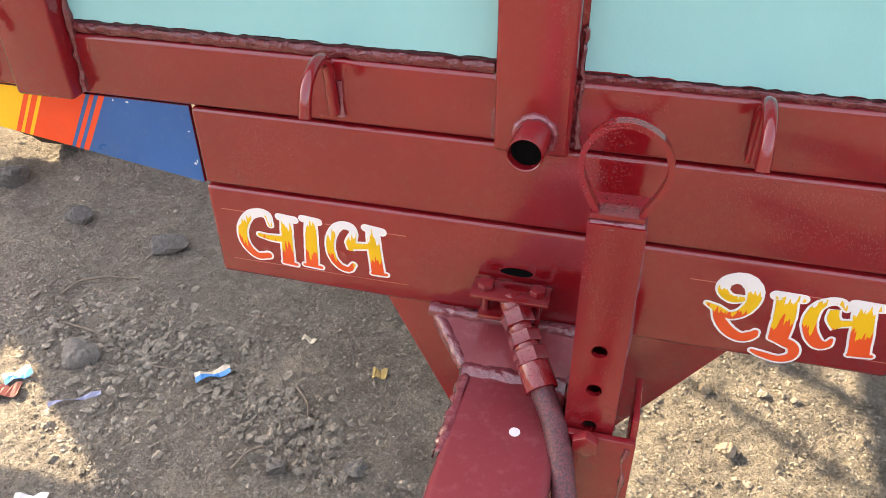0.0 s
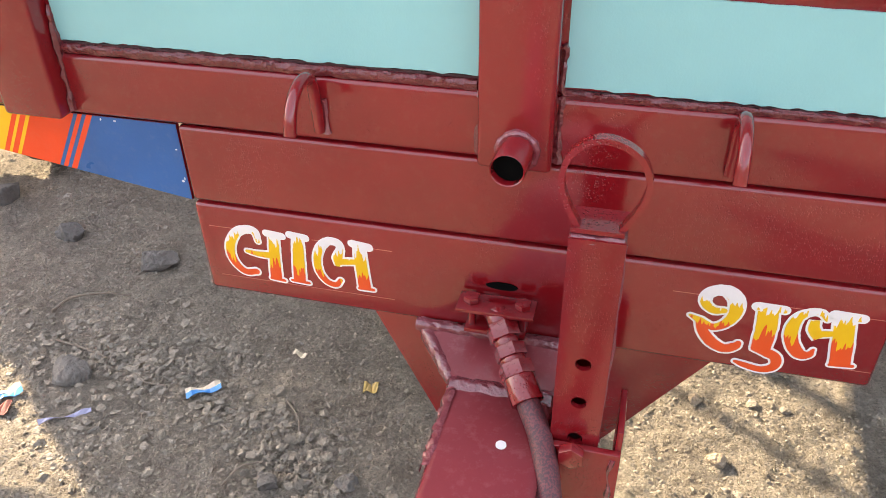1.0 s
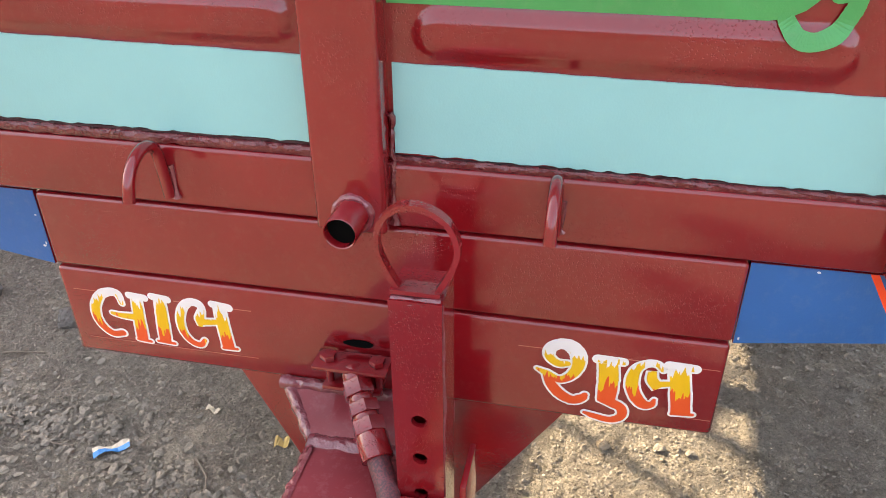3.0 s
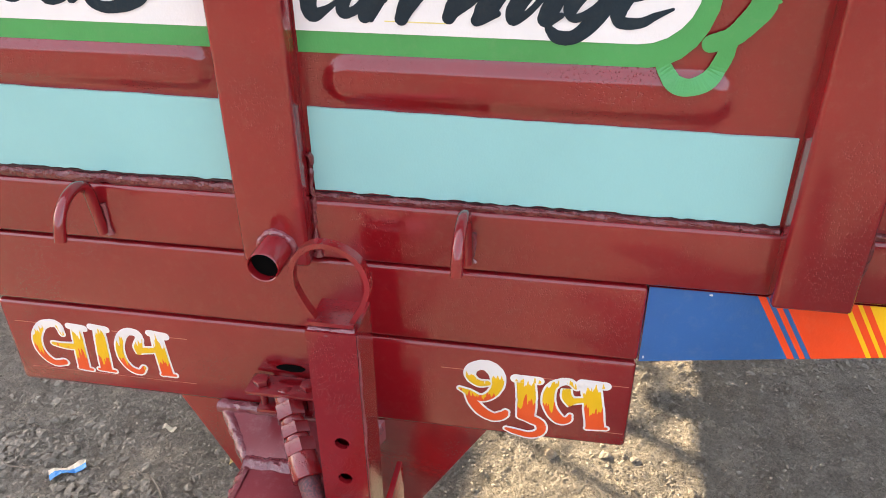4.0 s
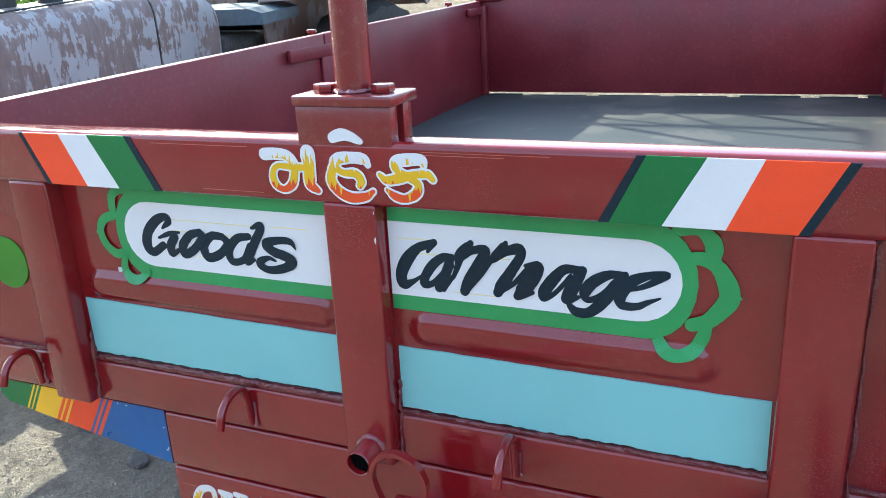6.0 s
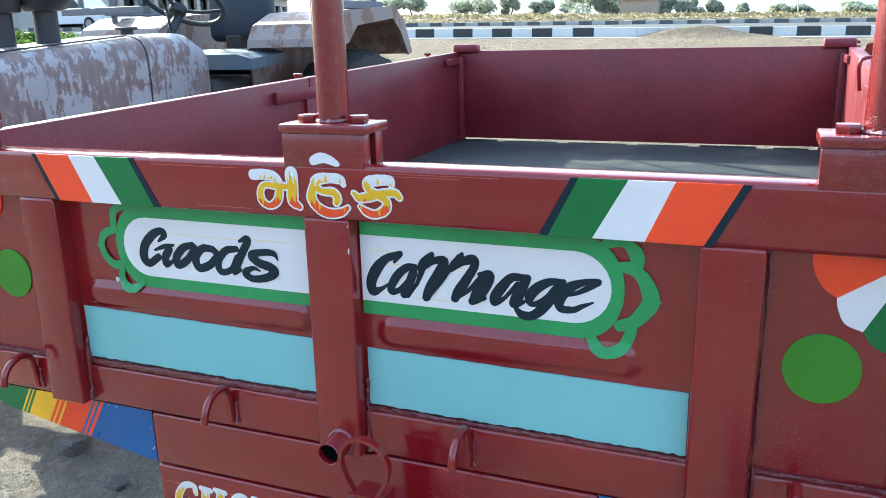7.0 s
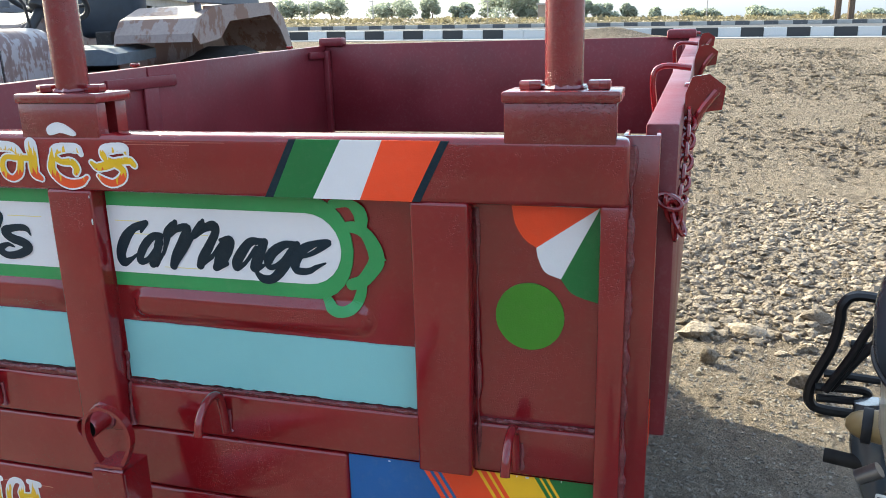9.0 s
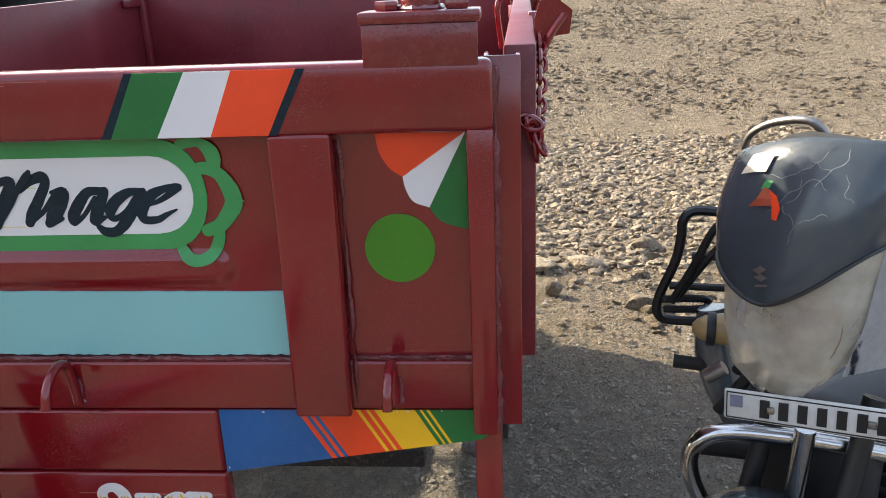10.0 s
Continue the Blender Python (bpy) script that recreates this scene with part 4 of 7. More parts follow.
# faint yellow setting-out lines left under the script
GUIDE = paint("yellow_chalk_line", (0.72, 0.62, 0.20), 0.6, 0.1, 0.2)
for sg, x0, x1, z in ((0, 0.066, 0.112, 1.318), (0, 0.095, 0.150, 1.297), (0, 0.150, 0.215, 1.2435), (0, 0.212, 0.236, 1.300), (1, -0.345, -0.19, 1.297), (1, -0.36, -0.17, 1.316), (1, -0.30, -0.285, 1.257), (1, -0.15, -0.08, 1.318)):
    part("guide_line", box(B(), x0, x1, YP - 0.0042, YP - 0.0034, z - 0.0006, z + 0.0006), GUIDE, sign_r[sg])

# chips where the paint has broken off the edges of the plates
CHIP = plain("bare_primer_chip", (0.62, 0.60, 0.60), 0.6)
rnd = random.Random(12)
bm = B()
for s, dx in ((1, 0.0), (-1, 0.021)):
    for _ in range(6):
        x = rnd.choice((0.456 + 0.006 * rnd.random(), rnd.uniform(0.46, 0.87)))
        z = 0.9445 - 0.003 * rnd.random() if x > 0.463 else rnd.uniform(0.84, 0.944)
        w, h = rnd.uniform(0.0012, 0.004), rnd.uniform(0.001, 0.003)
        prism(bm, [(s * x + dx + w * math.cos(a) * rnd.uniform(0.6, 1), z + h * math.sin(a) * rnd.uniform(0.6, 1)) for a in [k * math.tau / 7 for k in range(7)]], 0.0294, 0.0300)
part("paint_chips", bm, CHIP, trailer)["kind"] = "stuff"

# setting-out lines scribed beside the lettering, brush marks on the rail
SCRIBE = paint("faint_scribed_line", (0.40, 0.10, 0.07), 0.5, 0.2, 0.3)
for x0, x1, z, y in ((-0.412, -0.372, 0.7985, YS + 0.002), (-0.262, -0.236, 0.7975, YS + 0.002), (-0.18, -0.150, 0.7965, YS + 0.002), (-0.408, -0.150, 0.7165, YS + 0.002), (0.205, 0.245, 0.7955, YS + 0.002), (0.315, 0.36, 0.7945, YS + 0.002), (0.425, 0.446, 0.794, YS + 0.002), (0.40, 0.447, 0.7135, YS + 0.002)):
    part("scribed_line", box(B(), x0, x1, y - 0.0004, y + 0.001, z - 0.0004, z + 0.0004), SCRIBE, board_c)
for x0, x1, z in ((-0.33, -0.15, 1.4485), (0.125, 0.30, 1.4505), (0.13, 0.24, 1.4465), (-0.24, -0.13, 1.3815)):
    part("scribed_line", box(B(), x0, x1, -0.0003, 0.001, z - 0.0004, z + 0.0004), SCRIBE, rail)
bm = B()
rnd = random.Random(5)
for cx, cz, y, w, h in ((0.0475, 1.321, -0.0004, 0.0014, 0.006), (-0.474, 1.216, YP - 0.0012, 0.007, 0.006), (0.0478, 1.362, -0.0004, 0.0008, 0.003)):
    prism(bm, [(cx + w * math.cos(a) * rnd.uniform(0.6, 1), cz + h * math.sin(a) * rnd.uniform(0.6, 1)) for a in [k * math.tau / 9 for k in range(9)]], y, y + 0.0008)
part("paint_splashes", bm, CHIP, trailer)["kind"] = "stuff"

# ---- bed ----
SKEW, TAIL = 0.031, 2.84


def slope_top(y):
    return 1.468 + 0.029 * y


def bed_floor_z(y):
    return 1.046 + 0.0195 * y


bm = B()
n = 30
for i in range(n + 1):
    y = 0.062 + (TAIL - 0.012 - 0.062) * i / n
    for k in range(13):
        x = -0.9 + 1.80 * k / 12 + SKEW * y
        bm.verts.new((x, y, bed_floor_z(y) + 0.002 * noise.noise(Vector((x * 2, y * 2, 0)))))
bm.verts.ensure_lookup_table()
for i in range(n):
    for k in range(12):
        a = i * 13 + k
        bm.faces.new((bm.verts[a], bm.verts[a + 1], bm.verts[a + 14], bm.verts[a + 13]))
ex = bmesh.ops.extrude_face_region(bm, geom=list(bm.faces))["geom"]
for v in ex:
    if isinstance(v, bmesh.types.BMVert):
        v.co.z -= 0.012
part("bed_floor", bm, FLOOR, trailer, "worn grey steel bed floor", True)


def side_wall(x, t, y0, y1, yjoin):
    """A side wall in two drop boards, following the skew of the bed."""
    for a, b in ((y0, yjoin - 0.004), (yjoin + 0.004, y1)):
        bm = B()
        vs = [bm.verts.new((xx + SKEW * yy, yy, zz)) for yy in (a, b) for xx, zz in ((x, bed_floor_z(yy) - 0.05), (x + t, bed_floor_z(yy) - 0.05), (x + t, slope_top(yy)), (x, slope_top(yy)))]
        for f in ((0, 1, 2, 3), (4, 5, 6, 7), (0, 1, 5, 4), (1, 2, 6, 5), (2, 3, 7, 6), (3, 0, 4, 7)):
            bm.faces.new([vs[k] for k in f])
        bmesh.ops.bevel(bm, geom=list(bm.edges), offset=0.004, segments=2, affect="EDGES", profile=0.5)
        part("side_board", bm, MAROON_IN, trailer, "", True)


side_wall(-0.93, 0.032, 0.066, TAIL, 1.42)
side_wall(0.893, 0.045, 0.104, TAIL, 1.52)
XL, XR = -0.93 + SKEW * TAIL, 0.94 + SKEW * TAIL
tail = part("tail_board", box(B(), XL, XR, TAIL + 0.002, TAIL + 0.034, bed_floor_z(TAIL) + 0.012, 1.555, 0.004), MAROON_IN, trailer, "", True)
# uneven flange under the tail board, with light showing through its gaps
bm = B()
rnd = random.Random(9)
x = XL + 0.03
while x < XR - 0.05:
    w = rnd.uniform(0.12, 0.3)
    box(bm, x, min(x + w, XR - 0.03), TAIL - 0.010, TAIL + 0.001, bed_floor_z(TAIL) - 0.01, bed_floor_z(TAIL) + rnd.uniform(0.002, 0.012))
    x += w + rnd.uniform(0.03, 0.09)
part("floor_flange", bm, FLOOR, trailer)


def inner(x, s, depth, y0, y1, z0, z1, name, bev=0.003):
    """A fitting on the inner face of a side wall."""
    xm = x + SKEW * (y0 + y1) / 2
    part(name, box(B(), min(xm, xm + s * depth), max(xm, xm + s * depth), y0, y1, z0, z1, bev), MAROON_IN, trailer, "", True)


for x, s in ((-0.898, 1), (0.893, -1)):
    inner(x, s, 0.010, 1.38, 1.46, 1.08, 1.47, "joint_post", 0.002)
    inner(x, s, 0.014, 1.19, 1.57, 1.436, 1.476, "hinge_strap")
    inner(x, s, 0.016, 2.64, TAIL - 0.006, 1.488, 1.520, "hinge_strap")
    inner(x, s, 0.030, TAIL - 0.038, TAIL - 0.003, 1.105, 1.525, "corner_post")
    inner(x - s * 0.03, s, 0.13, TAIL - 0.02, TAIL + 0.05, 1.545, 1.588, "corner_cap", 0.012)
for yb in (0.20, 1.42, 2.55):
    xx = -0.945 + SKEW * yb
    bm = cyl(B(), (xx, yb, slope_top(yb) + 0.002), (xx, yb, slope_top(yb) + 0.014), 0.017, 8, bev=0.002)
    cyl(bm, (xx, yb, slope_top(yb) - 0.08), (xx, yb, slope_top(yb) + 0.004), 0.008, 8)
    part("latch_pin", bm, MAROON, trailer, "", True)

# corner uprights, open on top
xa, xb, ya, yb = 0.884, 0.918, 0.036, 0.100
cu = part("corner_upright", box(B(), xa - 0.014, xb, ya, ya + 0.006, 0.918, 1.463, 0.0015), MAROON, trailer, "channel upright open on top", True)
for x0, x1 in ((xb - 0.006, xb), (xa - 0.014, xa - 0.008)):
    part("flange", box(B(), x0, x1, ya + 0.006, yb, 0.918, 1.463, 0.0015), MAROON, cu, "", True)
part("weld_seam", bead(B(), (0.884, 0.030, 0.925), (0.884, 0.030, 1.45), 0.0048, 41, 0.009), WELD, cu, "", True)

# latches and chain on the outer right side
for yy, zt in ((0.34, 1.512), (1.45, 1.535), (2.60, 1.56)):
    xo = 0.938 + SKEW * yy
    tri = [(xo, zt - 0.13), (xo + 0.022, zt - 0.05), (xo + 0.058, zt - 0.045), (xo + 0.062, zt - 0.008), (xo + 0.036, zt + 0.012), (xo + 0.010, zt + 0.008), (xo, zt - 0.02)]
    part("latch_plate", prism(B(), tri, yy, yy + 0.010), MAROON, trailer, "", True)
    part("latch_handle", tube(B(), curve_pts([(xo + 0.010, yy - 0.012, zt - 0.085), (xo + 0.026, yy - 0.014, zt - 0.045), (xo + 0.048, yy - 0.006, zt - 0.015)], 5), 0.0065, 8), MAROON, trailer, "", True)
    part("latch_bow", tube(B(), curve_pts([(xo - 0.052, yy + 0.3, zt - 0.09), (xo - 0.060, yy + 0.3, zt - 0.01), (xo - 0.040, yy + 0.3, zt + 0.012), (xo + 0.012, yy + 0.3, zt + 0.008)], 5), 0.006, 8), MAROON, trailer, "", True)
    part("latch_block", box(B(), xo, xo + 0.02, yy + 0.27, yy + 0.33, zt - 0.10, zt - 0.02, 0.004), MAROON, trailer, "", True)


def link(bm, c, along, side, a=0.018, b=0.0098, r=0.0036):
    along, side = Vector(along).normalized(), Vector(side).normalized()
    tube(bm, [Vector(c) + along * a * math.cos(k * math.tau / 16) + side * b * math.sin(k * math.tau / 16) for k in range(16)], r, 6, True)


chain = B()
cp = curve_pts([(0.956, 0.325, 1.458), (0.955, 0.27, 1.425), (0.951, 0.21, 1.385), (0.946, 0.15, 1.355), (0.938, 0.11, 1.356), (0.930, 0.09, 1.366)], 3)
d = 0.0
for i in range(len(cp) - 1):
    ax_ = (cp[i + 1] - cp[i])
    link(chain, cp[i], ax_, (1, 0, 0) if i % 2 else ax_.cross(Vector((1, 0, 0))))
part("chain", chain, MAROON, trailer, "short maroon-painted chain", True)
for c, along, side_ in (((0.938, 0.088, 1.352), (0.2, 0, -1), (1, 0.3, 0)), ((0.941, 0.090, 1.328), (0.1, 0.1, -1), (0.2, 1, 0)), ((0.932, 0.086, 1.366), (1, 0, -0.3), (0, 0.4, 1)), ((0.946, 0.086, 1.336), (0.5, 0, -1), (0.3, 1, 0.2))):
    bm = B()
    link(bm, c, along, side_)
    part("chain_link", bm, MAROON, trailer, "", True)
part("painted_fan", prism(B(), [(0.9183, 1.00), (0.9195, 1.00), (0.9195, 1.06), (0.9183, 1.06)], 0.07, 0.10), ORANGE, trailer)

# ---- drawbar, jack and hose ----
bar = box(B(), -0.052, 0.082, -1.62, -0.045, 0.530, 0.660, 0.012, 3)
part("drawbar", bar, MAROON_SHEEN, trailer, "maroon box-section drawbar", True)
bm = B()
vs = [bm.verts.new(p) for p in ((-0.115, 0.024, 0.690), (0.125, 0.024, 0.690), (0.080, -0.050, 0.664), (-0.050, -0.050, 0.664), (-0.115, 0.024, 0.655), (0.125, 0.024, 0.655), (0.080, -0.050, 0.630), (-0.050, -0.050, 0.630))]
for f in ((0, 1, 2, 3), (4, 5, 6, 7), (0, 1, 5, 4), (1, 2, 6, 5), (2, 3, 7, 6), (3, 0, 4, 7)):
    bm.faces.new([vs[k] for k in f])
part("drawbar_throat", bm, MAROON_SHEEN, trailer)
for p, q, nn, hw, sd in (((-0.118, 0.016, 0.690), (0.095, 0.016, 0.690), (0, -0.7, 0.7), 0.009, 1), ((-0.112, 0.022, 0.688), (-0.054, -0.050, 0.660), (-0.5, -0.2, 0.8), 0.010, 2), ((-0.054, -0.054, 0.662), (0.078, -0.054, 0.662), (0, -0.2, 1), 0.013, 3),
                     ((-0.052, -0.050, 0.656), (-0.052, -0.19, 0.652), (-0.75, 0, 0.65), 0.010, 4), ((0.118, 0.018, 0.686), (0.082, -0.052, 0.660), (0.5, -0.2, 0.8), 0.010, 5)):
    part("weld_seam", weld_band(B(), p, q, hw, nn, 70 + sd), WELD, trailer, "pinkish glossy painted weld", True)
# chassis plates spreading back under the boards
part("gusset_plate", prism(B(), [(-0.182, 0.690), (0.045, 0.690), (0.045, 0.470), (-0.078, 0.470)], 0.030, 0.040), MAROON, trailer)
gus = B()
vs = [gus.verts.new((x, y + d, z)) for d in (0, 0.010) for x, y, z in ((0.050, 0.030, 0.690), (0.268, 0.030, 0.690), (0.1145, 0.120, 0.367), (0.050, 0.120, 0.367))]
for f in ((0, 1, 2, 3), (4, 5, 6, 7), (0, 1, 5, 4), (1, 2, 6, 5), (2, 3, 7, 6), (3, 0, 4, 7)):
    gus.faces.new([vs[k] for k in f])
part("gusset_plate", gus, MAROON, trailer, "maroon plate slanting under the board")
for s in (-1, 1):
    rod = B()
    tube(rod, [(0.02 + s * 0.10, 0.085, 0.585), (0.02 + s * 0.42, 0.95, 0.80)], 0, flat=(0.035, 0.05))
    part("chassis_arm", rod, DARK, trailer)
    rod = B()
    box(rod, s * 0.42 - 0.03 + 0.02, s * 0.42 + 0.03 + 0.02, 0.06, 2.80, 0.90, 1.00, 0.004)
    part("chassis_rail", rod, DARK, trailer)
for yy in (0.5, 1.1, 1.8, 2.5):
    part("cross_member", box(B(), -0.88, 0.90, yy, yy + 0.05, 0.95, 1.03, 0.003), DARK, trailer)
part("cross_member", box(B(), -0.68, 0.70, 0.60, 0.66, 0.455, 0.500, 0.003), DARK, trailer)
for s in (-1, 1):
    part("hanger", box(B(), s * 0.5 - 0.02, s * 0.5 + 0.02, 0.60, 0.66, 0.49, 0.91, 0.002), DARK, trailer)
part("prop_leg", box(B(), 0.846, 0.888, 0.052, 0.092, 0.25, 0.93, 0.003), MAROON, trailer, "", True)
part("mud_flap", box(B(), 0.889, 0.897, 0.095, 0.12, 0.855, 0.925, 0.002), DARK, trailer)
part("axle", box(B(), -0.72, 0.74, 2.02, 2.09, 0.40, 0.47, 0.006), DARK, trailer)


def wheel(parent, x, y, r, w, rim_mat, name="wheel"):
    bm = B()
    prof = [(-w / 2, r * 0.60), (-w / 2 * 1.02, r * 0.82), (-w / 2 * 0.86, r * 0.96), (-w * 0.2, r), (w * 0.2, r), (w / 2 * 0.86, r * 0.96), (w / 2 * 1.02, r * 0.82), (w / 2, r * 0.60)]
    n = 48
    rows = [[bm.verts.new((x + a, y + b * math.cos(k * math.tau / n) * (1.0 if k % 2 or b < r * 0.9 else 0.972), r + b * math.sin(k * math.tau / n) * (1.0 if k % 2 or b < r * 0.9 else 0.972))) for a, b in prof] for k in range(n)]
    for k in range(n):
        for i in range(len(prof) - 1):
            bm.faces.new((rows[k][i], rows[k][i + 1], rows[(k + 1) % n][i + 1], rows[(k + 1) % n][i]))
    wh = part(name, bm, RUBBER, parent, "worn black tyre", True)
    bm = cyl(B(), (x - w * 0.36, y, r), (x + w * 0.36, y, r), r * 0.61, 32, bev=r * 0.03)
    cyl(bm, (x - w * 0.48, y, r), (x + w * 0.48, y, r), r * 0.22, 20, bev=r * 0.02)
    part("rim", bm, rim_mat, wh, "", True)
    return wh


wheel(trailer, -0.72, 2.05, 0.43, 0.22, RIMRED)
wheel(trailer, 0.74, 2.05, 0.43, 0.22, RIMRED)

# jack post with holes and ring handle
jx0, jx1 = 0.085, 0.141
bm = prism(B(), [(jx0, 0.655), (jx1, 0.655), (jx1, 0.953), (jx0, 0.953)], -0.124, -0.117, [circle(0.1135, 0.791, 0.0088, 20), circle(0.1135, 0.733, 0.0088, 20), circle(0.1135, 0.675, 0.0088, 20)])
jack = part("jack_post", bm, MAROON, trailer, "maroon square jack post with pin holes")
for x0, x1, y0, y1, z0 in ((jx0, jx0 + 0.006, -0.117, -0.062, 0.60), (jx1 - 0.006, jx1, -0.117, -0.062, 0.60), (jx0 + 0.006, jx1 - 0.006, -0.068, -0.062, 0.60), (jx0 + 0.006, jx1 - 0.006, -0.117, -0.068, 0.944)):
    part("side_plate", box(B(), x0, x1, y0, y1, z0, 0.953), MAROON, jack)
part("weld_seam", weld_band(B(), (jx0 + 0.002, -0.120, 0.949), (jx1 - 0.002, -0.120, 0.949), 0.008, (0, -1, 0.35), 91, 0.004), WELD, jack, "", True)
part("weld_seam", bead(B(), (jx1, -0.119, 0.67), (jx1, -0.119, 0.95), 0.002, 92, 0.016), WELD, jack, "", True)
lp = [Vector((p.x, -0.109, p.y)) for p in curve_pts([(0.0925, 0.960, 0), (0.0795, 0.985, 0), (0.0725, 1.010, 0), (0.079, 1.037, 0), (0.098, 1.053, 0), (0.121, 1.054, 0), (0.144, 1.040, 0), (0.1545, 1.014, 0), (0.149, 0.988, 0), (0.134, 0.960, 0)], 5)]
part("ring_handle", tube(B(), lp, 0, flat=(0.0060, 0.0030), ref=(0, 0, 1)), MAROON, jack, "bent flat-bar ring handle", True)
box_b = box(B(), 0.086, 0.138, -0.119, -0.098, 0.957, 0.962)
part("ring_foot", box_b, MAROON, jack)
bm = box(B(), 0.083, 0.168, -0.138, -0.128, 0.40, 0.672, 0.002)
box(bm, 0.160, 0.168, -0.128, -0.055, 0.40, 0.700, 0.002)
sleeve = part("jack_sleeve", bm, MAROON, trailer, "", True)
part("weld_seam", bead(B(), (0.158, -0.138, 0.45), (0.158, -0.138, 0.665), 0.0045, 93, 0.01), WELD, sleeve, "", True)
part("bolt", cyl(B(), (0.112, -0.152, 0.668), (0.112, -0.138, 0.668), 0.0165, 6, bev=0.002), MAROON, sleeve, "", True)

# hose clamp and brake hose
bm = B()
box(bm, -0.056, 0.044, -0.018, 0.0215, 0.7485, 0.7545, 0.002)
cl = part("hose_clamp", bm, MAROON, trailer, "bolted two-plate hose clamp", True)
part("lower_plate", box(B(), -0.046, 0.034, -0.012, 0.022, 0.712, 0.719, 0.002), MAROON, cl, "", True)
for bx in (-0.038, 0.028):
    b = cyl(B(), (bx, 0.002, 0.705), (bx, 0.002, 0.7545), 0.0055, 10)
    cyl(b, (bx, 0.002, 0.7545), (bx, 0.002, 0.7635), 0.0110, 6, bev=0.0015)
    part("bolt", b, MAROON, cl, "", True)
# flat black patch laid on the board for the hole's shaded depth
part("cable_hole", prism(B(), [(-0.003 + 0.020 * math.cos(k * math.tau / 16) * (1 + 0.1 * math.sin(k * 5)), 0.766 + 0.0055 * math.sin(k * math.tau / 16)) for k in range(16)], YS - 0.0004, YS + 0.004), HOLE_SHADE, board_c, "ragged cable hole, drawn as a black patch for its shaded depth")
A0, A1 = Vector((-0.006, 0.000, 0.744)), Vector((0.050, -0.090, 0.692))
dirv = (A1 - A0).normalized()
L = (A1 - A0).length
fit_ = B()
for a, b, r, sg in ((0.0, 0.16, 0.016, 16), (0.16, 0.34, 0.0205, 6), (0.34, 0.42, 0.016, 16), (0.42, 0.56, 0.0205, 6), (0.56, 0.62, 0.017, 16), (0.62, 0.78, 0.022, 6), (0.78, 1.06, 0.0205, 18)):
    cyl(fit_, A0 + dirv * L * a, A0 + dirv * L * b, r, sg, bev=0.0012)
part("hose_fitting", fit_, MAROON, trailer, "hex hose couplings", True)
hp = curve_pts([A0 + dirv * L * 1.04, A0 + dirv * L * 1.45, (0.094, -0.185, 0.646), (0.108, -0.255, 0.604), (0.115, -0.40, 0.53), (0.13, -0.75, 0.47), (0.12, -1.3, 0.52)], 10)
HOSE = worn_paint("painted_braided_hose", (0.15, 0.036, 0.042), (0.06, 0.024, 0.03), 0.50, 420)
part("brake_hose", tube(B(), hp, 0.0145, 14), HOSE, trailer, "braided hose splashed with maroon paint", True)
part("paint_dot", cyl(B(), (0.030, -0.142, 0.660), (0.030, -0.142, 0.6612), 0.0065, 16), WHITE, trailer)
part("jack_leg", cyl(cyl(B(), (0.113, -0.09, 0.012), (0.113, -0.09, 0.62), 0.022, 16), (0.113, -0.09, -0.012), (0.113, -0.09, 0.012), 0.07, 20), MAROON, jack, "", True)
part("hitch_eye", tube(B(), [(0.015 + 0.05 * math.cos(k * math.tau / 20), -1.67 + 0.05 * math.sin(k * math.tau / 20), 0.595) for k in range(20)], 0.018, 8, True), MAROON, trailer, "", True)

# ---- road kerbs ----
def kerb(name, across, shift, h, block, first, last, colour_at, mats, label):
    """A row of painted blocks along the road; colour_at(i): which of the mats."""
    base = ROAD_P + ROAD_N * across + ROAD_D * shift
    k = thing(name, (base.x, base.y, 0), label, "kerb", kind="structure")
    meshes = []
    for m in mats:
        bm = box(B(), 0, block * U * 0.997, 0, 0.30 * U, -0.5 * U, h * U, 0.012 * U)
        me = bpy.data.meshes.new("kerb_block")
        bm.to_mesh(me)
        bm.free()
        me.materials.append(m)
        meshes.append(me)
    for i in range(first, last):
        at = ROAD_D * block * i
        ob = new("kerb_block", meshes[colour_at(i)])
        ob.parent = k
        ob.matrix_basis = Matrix.Translation((at.x * U, at.y * U, ground_z(base.x + at.x, base.y + at.y) * U)) @ Matrix.Rotation(math.atan2(ROAD_D.y, ROAD_D.x), 4, "Z") @ Matrix.Rotation(0.0155, 4, "Y")


def near_colour(i):
    """Black and white by turns; one stretch repainted all white."""
    return i % 2 if i < -4 else 1 if i < 2 else i % 2


kerb("kerb_near", 0.0, 0.36, 0.245, 0.519, -64, 50, near_colour, (KERBB, KERBW), "black and white painted road divider kerb")
kerb("kerb_far", ROAD_W, 0.0, 0.20, 0.519, -90, 70, lambda i: i % 2, (KERBG, CONCRETE), "faded black and grey kerb across the road")
bm = B()
rows = []
for i in range(-34, 27):
    row = []
    for v in (0.32, 6.2, ROAD_W - 0.02):
        p = ROAD_P + ROAD_D * i * 1.8 + ROAD_N * v
        row.append(bm.verts.new((p.x, p.y, ground_z(p.x, p.y) + 0.05)))
    rows.append(row)
for a, b in zip(rows, rows[1:]):
    for k in range(2):
        bm.faces.new((a[k], b[k], b[k + 1], a[k + 1]))
for v in bmesh.ops.extrude_face_region(bm, geom=list(bm.faces))["geom"]:
    if isinstance(v, bmesh.types.BMVert):
        v.co.z -= 0.4
tagged(part("road", bm, ASPHALT), "asphalt road between the kerbs", "road", kind="structure")
# concrete channel along the foot of the near kerb
bm = B()
rows = []
